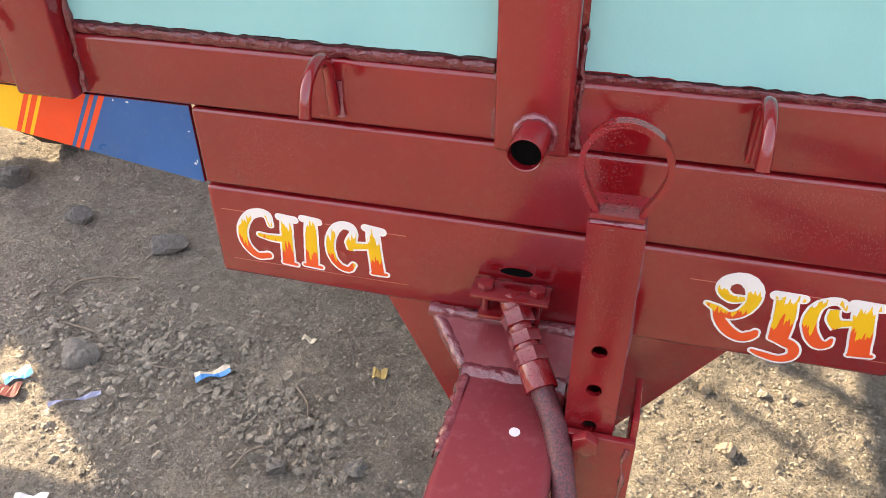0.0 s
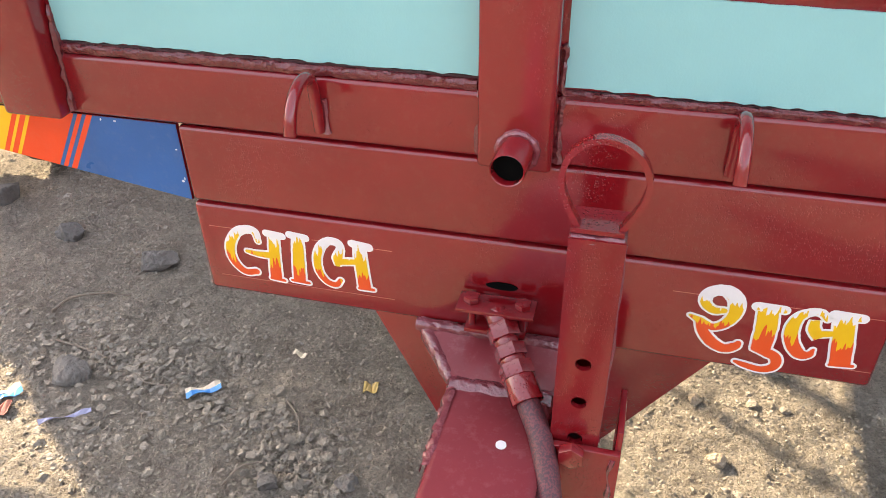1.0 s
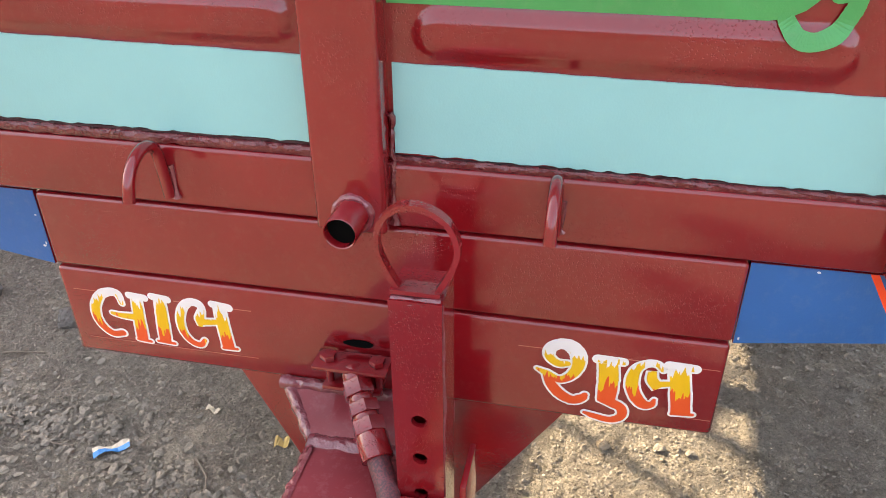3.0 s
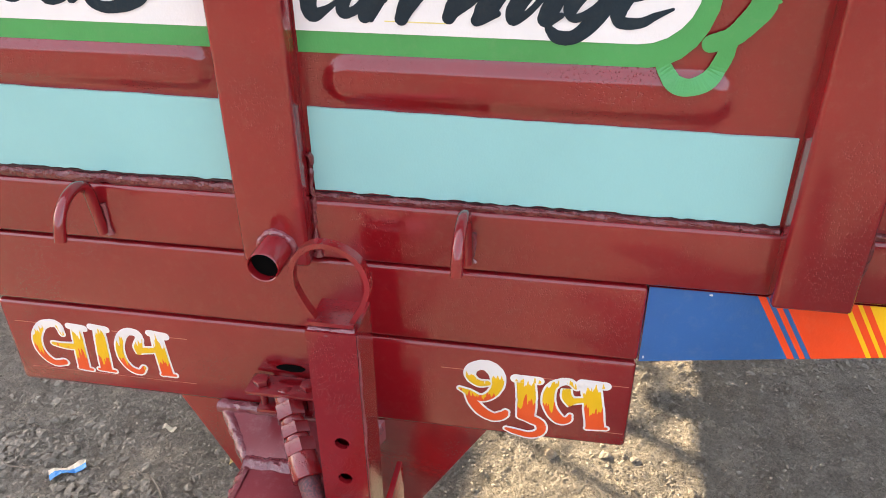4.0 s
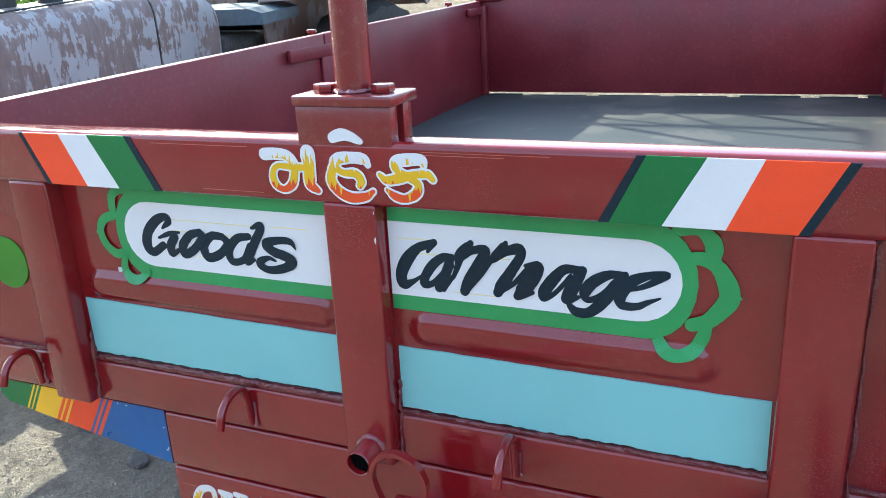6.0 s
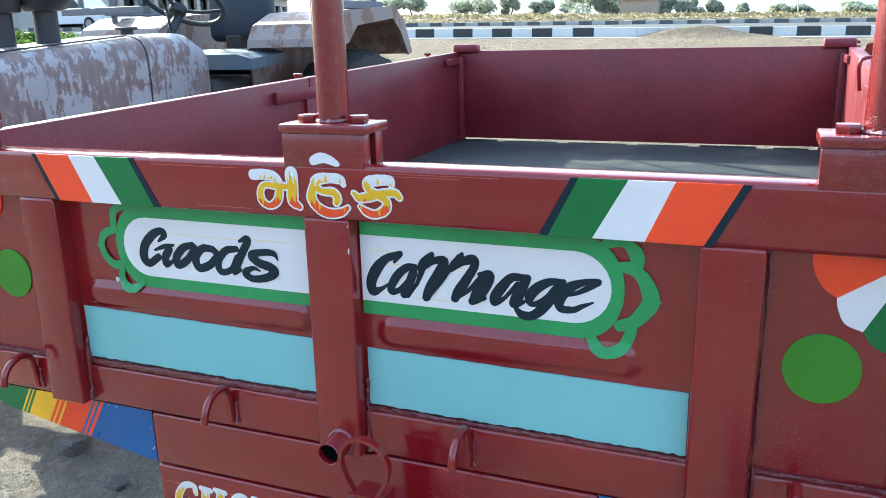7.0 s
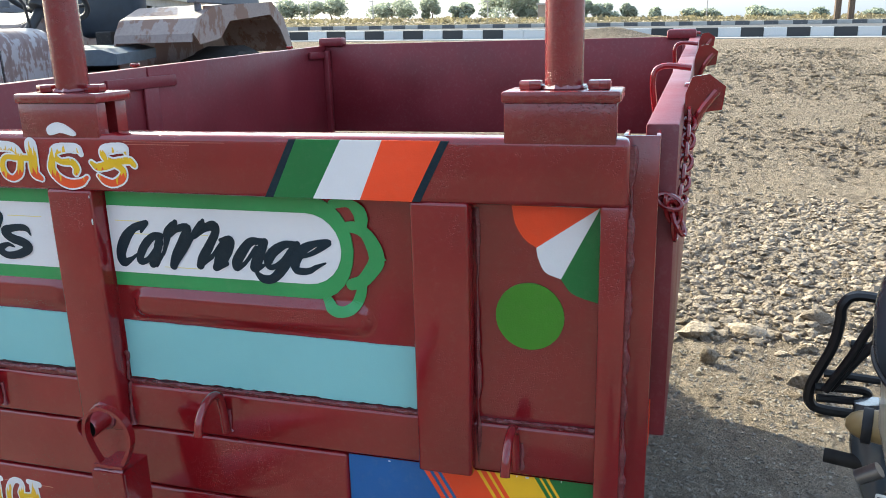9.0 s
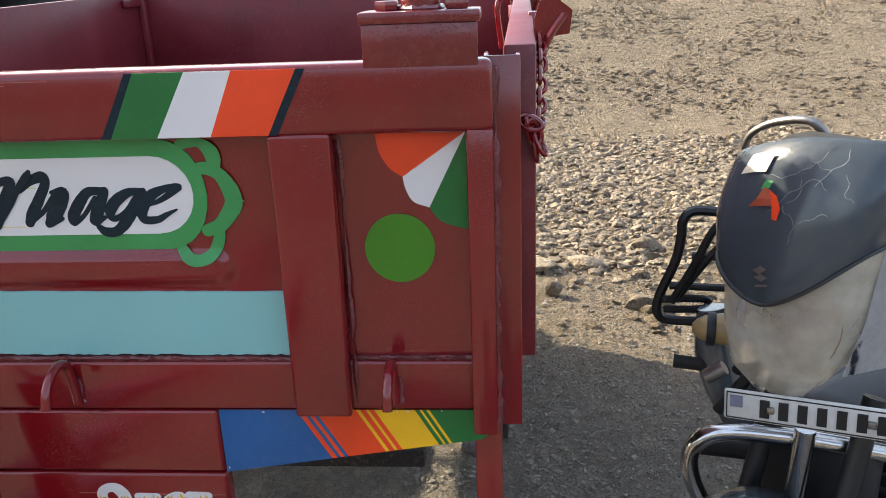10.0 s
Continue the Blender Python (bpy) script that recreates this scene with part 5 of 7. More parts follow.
for i in range(-34, 27):
    p = ROAD_P + ROAD_D * i * 1.0
    rows.append([bm.verts.new((p.x + ROAD_N.x * v, p.y + ROAD_N.y * v, ground_z(p.x, p.y) + z)) for v, z in ((-0.42, 0.012), (-0.002, 0.030))])
for a, b in zip(rows, rows[1:]):
    bm.faces.new((a[0], b[0], b[1], a[1]))
for v in bmesh.ops.extrude_face_region(bm, geom=list(bm.faces))["geom"]:
    if isinstance(v, bmesh.types.BMVert):
        v.co.z -= 0.2
tagged(part("kerb_channel", bm, CONCRETE), "pale concrete channel along the kerb's foot", "kerb", kind="structure")

# ---- stones ----
ICO = bmesh.new()
bmesh.ops.create_icosphere(ICO, subdivisions=1, radius=1.0)
ICO_V = np.array([v.co[:] for v in ICO.verts])
ICO_F = np.array([[v.index for v in f.verts] for f in ICO.faces])
ICO.free()


def scatter(name, rows, mat, label):
    """rows: x, y, size, sink. Many angular stones as one mesh."""
    rng = np.random.default_rng(len(rows))
    V_, F_ = [], []
    for i, (x, y, s, sink) in enumerate(rows):
        v = ICO_V * (0.62 + 0.65 * rng.random((len(ICO_V), 1)))
        v = v * np.array([1.0, 0.5 + 0.45 * rng.random(), 0.28 + 0.35 * rng.random()]) * s
        a, b = rng.random() * 6.28, (rng.random() - 0.5) * 0.9
        ca, sa, cb, sb = math.cos(a), math.sin(a), math.cos(b), math.sin(b)
        v = v @ np.array([[cb, 0, -sb], [0, 1, 0], [sb, 0, cb]]) @ np.array([[ca, sa, 0], [-sa, ca, 0], [0, 0, 1]])
        z = ground_z(x, y) + near_bumps(x, y) + s * (0.28 - sink)
        V_.append((v + np.array([x, y, z])) * U)
        F_.append(ICO_F + i * len(ICO_V))
    me = bpy.data.meshes.new(name)
    me.from_pydata(np.concatenate(V_).tolist(), [], np.concatenate(F_).tolist())
    me.materials.append(mat)
    return tagged(new(name, me), label, "stones", kind="stuff")


rnd = random.Random(4)
rows = []
for _ in range(60000):
    x, y = rnd.uniform(-2.3, 1.15), rnd.uniform(-0.15, 2.1)
    if noise.noise(Vector((x * 1.3, y * 1.3, 5))) + 0.45 < rnd.random() * 0.9:
        continue
    rows.append((x, y, 0.0020 + 0.0066 * rnd.random() ** 4, 0.30))
for _ in range(90):
    x, y = rnd.uniform(-2.7, 1.2), rnd.uniform(-0.4, 2.2)
    rows.append((x, y, 0.008 + 0.012 * rnd.random() ** 2, 0.25))
for _ in range(12000):
    x, y = rnd.uniform(-1.7, 0.9), rnd.uniform(-0.12, 1.25)
    rows.append((x, y, 0.0026 + 0.0042 * rnd.random() ** 2, 0.25))
for _ in range(9000):
    x, y = rnd.uniform(0.85, 2.3), rnd.uniform(1.1, 3.0)
    rows.append((x, y, 0.003 + 0.012 * rnd.random() ** 4, 0.28))
# clods broken up in drifts
for cx, cy, sp, n in ((-1.22, 0.50, 0.13, 420), (-1.00, 0.47, 0.10, 260), (-0.55, 0.33, 0.09, 220), (-0.70, 0.36, 0.07, 120), (-0.46, 0.25, 0.08, 160), (-0.85, 0.52, 0.12, 220), (-0.95, 0.20, 0.12, 180), (0.85, 1.2, 0.2, 260)):
    for _ in range(n):
        rows.append((rnd.gauss(cx, sp), rnd.gauss(cy, sp * 0.6), 0.004 + 0.015 * rnd.random() ** 3, 0.22))
scatter("crumbs", rows, PEBBLE, "grey crumbs of soil and small gravel")
rows = []
while len(rows) < 15000:
    x, y = rnd.uniform(0.9, 5.6), rnd.uniform(2.9, 8.6)
    edge_ = 1.45 + 0.35 * noise.noise(Vector((x * 1.5, y, 1)))
    off = abs(y - 4.75 - 0.1 * (x - 1))
    if off > edge_ + abs(rnd.gauss(0, 0.30)):
        continue
    rows.append((x, y, 0.011 + 0.038 * rnd.random() ** 2.8, 0.12))
scatter("gravel", rows, STONE, "band of pale broken gravel in the sun")
rows = []
for _ in range(16000):
    x, y = rnd.uniform(0.9, 9), 2.2 + 13.8 * rnd.random() ** 1.2
    if noise.noise(Vector((x * 0.9, y * 0.6, 9))) < rnd.gauss(0.12, 0.16):
        continue
    rows.append((x, y, 0.008 + 0.034 * rnd.random() ** 4, 0.22))
for _ in range(500):
    x, y = rnd.uniform(-14, 6), rnd.uniform(4, 16)
    rows.append((x, y, 0.01 + 0.05 * rnd.random() ** 3, 0.2))
clods = []
for _ in range(22000):
    x, y = rnd.uniform(0.9, 9), 2.3 + 14.5 * rnd.random() ** 0.9
    if noise.noise(Vector((x * 0.7, y * 0.5, 21))) + 0.5 * noise.noise(Vector((x * 2.5, y * 1.6, 2))) < rnd.gauss(0.0, 0.18):
        continue
    clods.append((x, y, 0.012 + 0.050 * rnd.random() ** 3, 0.16))
scatter("clods", clods, SOIL, "low clods of dry soil over the slope")
scatter("field_stones", rows, STONE, "scattered stones on the sunlit slope")


def rock(at, size, flat, seed, label, mat=ROCKG):
    bm = B()
    bmesh.ops.create_icosphere(bm, subdivisions=3, radius=1.0)
    r = random.Random(seed)
    o = Vector((r.uniform(0, 50), r.uniform(0, 50), 0))
    planes = [(Vector((r.gauss(0, 1), r.gauss(0, 1), r.gauss(0, 0.8))).normalized(), r.uniform(0.48, 0.80)) for _ in range(16)]
    z = ground_z(*at) + near_bumps(*at)
    for v in bm.verts:
        for nn, dd in planes:
            k = v.co.dot(nn) - dd
            if k > 0:
                v.co -= nn * k
        v.co *= 1 + 0.10 * noise.noise(v.co * 2.2 + o) + 0.07 * noise.noise(v.co * 6.5 + o)
        v.co = Vector((v.co.x * size, v.co.y * size * 0.8, v.co.z * size * flat)) + Vector((*at, z + size * flat * 0.22))
    return tagged(part("rock", bm, mat, None, "", True, (*at, z)), label, "rock", group="loose rocks")


rock((-1.19, 0.87), 0.075, 0.55, 1, "flat grey angular rock lying on the soil")
rock((-1.165, 0.40), 0.062, 0.75, 2, "rough grey rock lying on the soil")
rock((-0.366, 0.24), 0.035, 0.8, 3, "small pale stone lying on the soil")
rock((-0.53, 0.20), 0.035, 0.9, 4, "small white-grey stone lying on the soil")
rock((-1.93, 1.10), 0.11, 0.5, 5, "grey rock at the shadow's edge")
rock((0.36, 0.665), 0.02, 0.8, 6, "small white pebble lying in the sun", STONE)
rock((0.407, 0.487), 0.026, 0.8, 7, "small pale pebble lying in the sun", STONE)
rock((1.57, 2.66), 0.12, 0.7, 8, "blocky pale rock by the gravel", STONE)
rock((1.145, 2.80), 0.06, 1.2, 9, "upright pointed stone by the gravel", STONE)
rock((1.09, 3.15), 0.12, 0.45, 10, "flat grey rock at the gravel's edge", STONE)
rock((1.36, 3.22), 0.12, 0.5, 11, "flat pale rock at the gravel's edge", STONE)
rock((0.79, 1.35), 0.07, 0.7, 12, "rounded brown stone in the trailer's shade")
rock((-1.55, 0.95), 0.07, 0.6, 13, "dark angular rock in the shade")
rock((1.75, 3.5), 0.1, 0.6, 14, "grey rock among the gravel", STONE)

# ---- litter and twigs ----
def litter(name, at, turn, w, l, mats, label):
    z = ground_z(*at) + near_bumps(*at)
    t = thing(name, (*at, z + 0.006), label, "litter", "litter on the soil", turn, True)
    for i, m in enumerate(mats):
        bm = B()
        nx = 6
        y0, y1 = -w / 2 + w * i / len(mats), -w / 2 + w * (i + 1) / len(mats)
        r = random.Random(i + int(at[0] * 100))
        rows_ = [[bm.verts.new((-l / 2 + l * k / nx, yy, 0.006 * math.sin(k * 1.3 + 2 * yy / w) + r.uniform(0, 0.003))) for k in range(nx + 1)] for yy in (y0, y1)]
        for k in range(nx):
            bm.faces.new((rows_[0][k], rows_[0][k + 1], rows_[1][k + 1], rows_[1][k]))
        ex = bmesh.ops.extrude_face_region(bm, geom=list(bm.faces))["geom"]
        for v in ex:
            if isinstance(v, bmesh.types.BMVert):
                v.co.z += 0.0015
        part("wrapper_fold", bm, m, t)
    return t


litter("wrapper", (-0.80, 0.425), 35, 0.026, 0.085, (PAPER, PAPERC), "torn blue and cream plastic wrapper")
litter("wrapper", (-1.26, 0.30), 50, 0.035, 0.065, (PAPER, PAPERC), "crumpled blue printed wrapper")
litter("wrapper", (-1.25, 0.25), 20, 0.04, 0.06, (RIMRED,), "crumpled red-brown packet on the soil")
litter("plastic_strip", (-1.08, 0.27), 32, 0.008, 0.12, (plain("mauve_plastic", (0.32, 0.33, 0.48), 0.4),), "thin mauve plastic strip")
litter("paper_scrap", (-0.405, 0.53), 10, 0.030, 0.036, (plain("yellow_card", (0.45, 0.33, 0.12), 0.7),), "small yellow card scrap")
litter("paper_scrap", (-0.62, 0.60), -15, 0.014, 0.04, (PAPERC,), "small pale paper scrap")
litter("paper_scrap", (-1.95, 0.62), 15, 0.05, 0.07, (PAPERC,), "pale paper scrap in the sun")
litter("paper_scrap", (-0.985, -0.01), 15, 0.04, 0.07, (WHITE,), "white paper scrap in the sun")


def twig(pts2, r, label):
    P = [Vector((x, y, ground_z(x, y) + near_bumps(x, y) + r + 0.004)) for x, y in pts2]
    P = curve_pts(P, 6)
    n = len(P)
    ob = part("twig", tube(B(), P, [0.6 * r * (1.2 - 0.6 * i / n) for i in range(n)], 6), DRYWOOD, None, "", True, P[0])
    tagged(ob, label, "twig", "dry twigs")


twig([(-1.36, 0.60), (-1.34, 0.66), (-1.27, 0.70), (-1.18, 0.71)], 0.006, "dry bent twig lying on the soil")
twig([(-0.90, 0.42), (-0.96, 0.42), (-1.0, 0.44)], 0.004, "thin dry twig lying on the soil")
twig([(-0.58, 0.43), (-0.53, 0.38), (-0.51, 0.32)], 0.004, "thin bent twig lying on the soil")
twig([(-1.28, 0.50), (-1.18, 0.49), (-1.10, 0.47)], 0.004, "thin dry twig lying on the soil")
twig([(-0.62, 0.17), (-0.60, 0.22), (-0.57, 0.25)], 0.005, "short dry twig by a stone")

# ---- tractor beside the trailer ----
TX = -2.55
tr = thing("tractor", (TX, 2.0, 0), "old tractor with worn grey and rust-brown bonnet, open driver's platform", "tractor")


def loft(bm, sections, close=True):
    """Skins cross-sections, each a list of points."""
    R = [[bm.verts.new(p) for p in s] for s in sections]
    m = len(R[0])
    for a, c in zip(R, R[1:]):
        for k in range(m if close else m - 1):
            bm.faces.new((a[k], a[(k + 1) % m], c[(k + 1) % m], c[k]))
    if close:
        bm.faces.new(R[0])
        bm.faces.new(R[-1])
    return bm


def hood_section(y, w, zt, zb):
    pts2 = []
    for k in range(17):
        a = math.pi * k / 16
        sx, sz = math.cos(a), math.sin(a)
        ex_ = 0.42
        pts2.append((TX + w * math.copysign(abs(sx) ** ex_, sx), y, zt - 0.17 + 0.17 * abs(sz) ** 0.62))
    return [(TX + w, y, zb)] + pts2 + [(TX - w, y, zb)]


bonnet = part("bonnet", loft(B(), [hood_section(0.86, 0.275, 1.50, 1.36), hood_section(0.90, 0.288, 1.548, 1.28), hood_section(1.24, 0.272, 1.59, 1.26), hood_section(1.26, 0.266, 1.592, 1.04), hood_section(1.5, 0.270, 1.62, 1.02), hood_section(2.22, 0.275, 1.672, 1.02)]), HOOD, tr, "worn grey bonnet with paint rubbed to rust", True)
part("bonnet_seam", loft(B(), [hood_section(2.222, 0.272, 1.668, 1.02), hood_section(2.232, 0.272, 1.668, 1.02)]), BLACK, bonnet)
part("cowl", loft(B(), [hood_section(2.234, 0.277, 1.675, 1.02), hood_section(2.60, 0.277, 1.68, 1.02), hood_section(2.72, 0.265, 1.62, 1.02)]), HOOD, tr, "worn rust-brown rear cowl", True)
part("bonnet_ridge", tube(B(), [(TX + 0.172, 0.95, 1.5525), (TX + 0.175, 1.5, 1.620), (TX + 0.178, 2.2, 1.6715)], 0.0045, 6), BLACK, bonnet)
part("filler_cap", cyl(cyl(B(), (TX, 2.40, 1.66), (TX, 2.40, 1.70), 0.035, 16), (TX, 2.40, 1.70), (TX, 2.40, 1.715), 0.06, 20, bev=0.004), BLACK, tr, "", True)
# front grille
bm = box(B(), TX - 0.30, TX - 0.265, 0.845, 0.868, 0.96, 1.42, 0.006, 2)
box(bm, TX + 0.275, TX + 0.31, 0.845, 0.868, 0.96, 1.42, 0.006, 2)
box(bm, TX - 0.30, TX + 0.31, 0.846, 0.90, 1.37, 1.42, 0.01, 2)
gr = part("grille", bm, GRILLE, tr, "grey open radiator grille", True)
for i in range(7):
    z = 0.972 + i * 0.058
    part("grille_bar", box(B(), TX - 0.266, TX + 0.14, 0.848, 0.872, z, z + 0.028, 0.004), GRILLE, gr, "", True)
for xx in (0.14, 0.20, 0.245):
    part("grille_bar", box(B(), TX + xx, TX + xx + 0.033, 0.847, 0.872, 0.965, 1.375, 0.006), GRILLE, gr, "", True)
# black sheet added behind the bars for the shaded interior
part("grille_shade_panel", box(B(), TX - 0.26, TX + 0.27, 0.93, 0.945, 0.99, 1.38, 0.003), BLACK, gr)
part("radiator", box(B(), TX - 0.20, TX + 0.20, 1.24, 1.32, 0.80, 1.40, 0.01), BLACK, tr)
part("front_support", box(B(), TX - 0.09, TX + 0.09, 1.34, 1.62, 0.40, 0.80, 0.01), DARK, tr)
# unseen block added under the nose to throw shade on the soil
part("nose_shade_block", box(B(), TX - 0.09, TX + 0.09, 1.14, 1.345, 0.54, 0.80, 0.01), DARK, tr)
part("engine_block", box(B(), TX - 0.17, TX + 0.17, 1.32, 2.7, 0.70, 1.02, 0.03), DARK, tr)
part("front_bumper", box(B(), TX - 0.60, TX + 0.60, 0.64, 0.70, 0.715, 0.80, 0.012), GRILLE, tr, "grey front bar", True)
part("bumper_arm", box(B(), TX - 0.03, TX + 0.03, 0.70, 1.16, 0.72, 0.745, 0.004), DARK, tr)
part("lower_grille", box(B(), TX - 0.30, TX + 0.31, 0.847, 0.866, 0.88, 0.968, 0.004), GRILLE, gr, "", True)
part("front_axle", box(B(), TX - 0.60, TX + 0.60, 1.41, 1.51, 0.32, 0.42, 0.01), DARK, tr)
for s in (-1, 1):
    wheel(tr, TX + s * 0.68, 1.46, 0.33, 0.17, RIMRED, "front_wheel")
    wheel(tr, TX + s * 0.68, 3.65, 0.78, 0.36, RIMRED, "rear_wheel")
    # rear fender: arched top plate, inner wall and a deep outer lip
    prof = [(2.99, 1.585), (3.00, 1.63), (3.06, 1.715), (3.24, 1.785), (3.95, 1.825), (4.10, 1.73), (4.22, 1.52)]
    under = [(y + (0.014 if y < 3.05 else -0.014 if y > 4 else 0.0), z - (0.014 if y > 3.05 else 0.0)) for y, z in reversed(prof)]
    xa, xb = TX + s * 0.36, TX + s * (0.86 if s > 0 else 0.96)
    fe = part("rear_fender", prism_x(B(), prof + under, xa, xb), RUST, tr, "dented grey-brown rear fender, rusty inside")
    part("lining", prism_x(B(), [(y, z - 0.0145) for y, z in prof[1:6]] + [(y, z - 0.021) for y, z in reversed(prof[1:6])], xa + s * 0.004, xb - s * 0.004), FENDIN, fe, "bare rust inside")
    part("inner_wall", prism_x(B(), [(y, z - 0.004) for y, z in prof] + [(4.20, 1.2), (3.02, 1.3)], xa - s * 0.014, xa - s * 0.002), RUST, fe)
    lip = [(y, z + 0.001) for y, z in prof[1:]] + [(4.16, 1.50), (4.04, 1.66), (3.92, 1.745), (3.40, 1.70), (3.28, 1.60), (3.06, 1.57)]
    part("lip", prism_x(B(), lip, xb + s * 0.001, xb + s * 0.012), RUST, fe)
    # roll frame posts
    for (ya, yb_) in ((3.18, 3.14), (3.78, 3.70)):
        part("canopy_post", tube(B(), [(TX + s * 0.80, ya, 1.74), (TX + s * 0.82, yb_, 2.75)], 0.020, 10), GRILLE, tr, "", True)
    part("canopy_brace", tube(B(), [(TX + s * 0.81, 3.77, 1.98), (TX + s * 0.815, 3.45, 2.45)], 0.011, 8), GRILLE, tr, "", True)
    part("fender_rail", box(B(), TX + s * 0.80 - 0.03, TX + s * 0.80 + 0.03, 3.12, 3.86, 1.80, 1.85, 0.006), GRILLE, tr)
    part("canopy_brace", tube(B(), [(TX + s * 0.80, 3.20, 1.86), (TX + s * 0.80, 3.30, 2.2), (TX + s * 0.80, 3.5, 2.75)], 0.011, 8), GRILLE, tr, "", True)
part("canopy_frame", tube(B(), [(TX - 0.82, 3.14, 2.75), (TX + 0.82, 3.14, 2.75), (TX + 0.82, 3.70, 2.75), (TX - 0.82, 3.70, 2.75)], 0.02, 8, True), GRILLE, tr, "", True)
# exhaust, air cleaner
bm = cyl(B(), (TX - 0.05, 1.68, 1.55), (TX - 0.05, 1.68, 1.78), 0.045, 18)
cyl(bm, (TX - 0.05, 1.68, 1.78), (TX - 0.05, 1.68, 2.35), 0.085, 24, bev=0.012)
part("exhaust", bm, BLACKPL, tr, "black exhaust silencer", True)
bm = cyl(B(), (TX + 0.02, 1.86, 1.60), (TX + 0.02, 1.86, 1.80), 0.055, 18)
ac = part("air_cleaner", bm, BLACKPL, tr, "black pre-cleaner with clear bowl", True)
part("bowl", cyl(B(), (TX + 0.02, 1.86, 1.84), (TX + 0.02, 1.86, 1.915), 0.118, 28, bev=0.008), plain("amber_bowl", (0.42, 0.33, 0.20), 0.25), ac, "dusty amber bowl", True)
part("cap", cyl(B(), (TX + 0.02, 1.86, 1.915), (TX + 0.02, 1.86, 1.96), 0.125, 28, 0.10, bev=0.01), BLACKPL, ac, "", True)
part("base", cyl(B(), (TX + 0.02, 1.86, 1.79), (TX + 0.02, 1.86, 1.84), 0.085, 28, 0.125, bev=0.006), BLACKPL, ac, "", True)
# steering wheel
st = part("steering_column", cyl(B(), (TX, 2.62, 1.55), (TX, 2.86, 1.80), 0.028, 12), BLACKPL, tr, "", True)
ctr, ny = Vector((TX, 2.87, 1.865)), Vector((0, 0.55, 0.83)).normalized()
ux, uy = Vector((1, 0, 0)), ny.cross(Vector((1, 0, 0)))
part("steering_wheel", tube(B(), [ctr + (ux * math.cos(k * math.tau / 40) + uy * math.sin(k * math.tau / 40)) * 0.245 for k in range(40)], 0.0155, 10, True), BLACKPL, st, "black steering wheel with three bent spokes", True)
for a in (0.5, 2.64, 4.71):
    e = ctr + (ux * math.cos(a) + uy * math.sin(a)) * 0.24
    part("spoke", tube(B(), [ctr - ny * 0.07, ctr.lerp(e, 0.55) - ny * 0.045, e], 0.011, 8), BLACKPL, st, "", True)
part("hub", cyl(B(), ctr - ny * 0.09, ctr - ny * 0.04, 0.05, 18, bev=0.008), BLACKPL, st, "", True)
part("throttle_lever", tube(B(), [(TX + 0.05, 2.70, 1.66), (TX + 0.10, 2.62, 1.80), (TX + 0.13, 2.52, 1.87)], 0.008, 8), BLACKPL, tr, "", True)
part("seat_pan", loft(B(), [[(TX + 0.50, 2.80, 1.47), (TX + 0.50, 2.80, 1.53), (TX + 0.40, 2.80, 1.555), (TX - 0.4, 2.80, 1.555), (TX - 0.4, 2.80, 1.47)], [(TX + 0.50, 3.16, 1.50), (TX + 0.50, 3.16, 1.555), (TX + 0.40, 3.16, 1.58), (TX - 0.4, 3.16, 1.58), (TX - 0.4, 3.16, 1.50)]]), FENDBLUE, tr, "faded blue platform cover")
part("gearbox", box(B(), TX - 0.30, TX + 0.30, 2.72, 3.9, 0.9, 1.42, 0.05, 3), DARK, tr, "", True)
part("platform", box(B(), TX - 0.34, TX + 0.34, 2.7, 4.0, 0.85, 1.0, 0.01), DARK, tr)
seat = part("seat", box(B(), TX - 0.24, TX + 0.24, 3.22, 3.62, 1.42, 1.54, 0.05, 4), SEATBLUE, tr, "dark torn seat with yellow foam", True)
part("seat_back", box(B(), TX - 0.24, TX + 0.24, 3.40, 3.52, 1.62, 2.05, 0.05, 4, None), SEATBLUE, seat, "", True)
part("foam", box(B(), TX - 0.20, TX + 0.20, 3.41, 3.51, 2.04, 2.07, 0.012, 3), plain("yellow_foam", (0.40, 0.30, 0.08), 0.9), seat, "", True)
part("seat_post", box(B(), TX - 0.06, TX + 0.06, 3.34, 3.50, 1.0, 1.66, 0.01), DARK, seat)
for s in (-1, 1):
    part("windscreen_bar", tube(B(), [(TX - 0.75 if s < 0 else TX - 0.30, 2.86, 1.80), (TX - 0.75 if s < 0 else TX - 0.30, 2.84, 2.75)], 0.017, 8), GRILLE, tr, "", True)
part("windscreen_rail", box(B(), TX - 0.86, TX - 0.22, 2.80, 2.86, 1.80, 1.84, 0.005), GRILLE, tr)

# ---- motorcycle ----
BX, BY, BTURN = 1.466, 0.285, -51
bike = thing("motorcycle", (BX, BY, 0), "dusty dark blue-black commuter motorcycle with cracked fairing, parked", "motorcycle", "", BTURN, True)
SCREEN = paint("dark_blue_fairing", (0.095, 0.117, 0.142), 0.16, 0.35, 0.02, 12, (0.16, 0.17, 0.17), coat=1.0)
SILVER = worn_paint("chipped_silver_paint", (0.62, 0.62, 0.63), (0.02, 0.025, 0.04), 0.62, 14)
LENSM = plain("hazed_headlamp_lens", (0.78, 0.73, 0.62), 0.15, 0.0, 0.3, 14, 0.05)
_nt = LENSM.node_tree
_see, _mx = _nt.nodes.new("ShaderNodeBsdfTransparent"), _nt.nodes.new("ShaderNodeMixShader")
_haze = ramp(_nt, tex_noise(_nt, 9, 4).outputs[0], [(0.35, (0.32, 0.32, 0.32)), (0.7, (0.60, 0.60, 0.60))])
_nt.links.new(_haze.outputs[0], _mx.inputs[0])
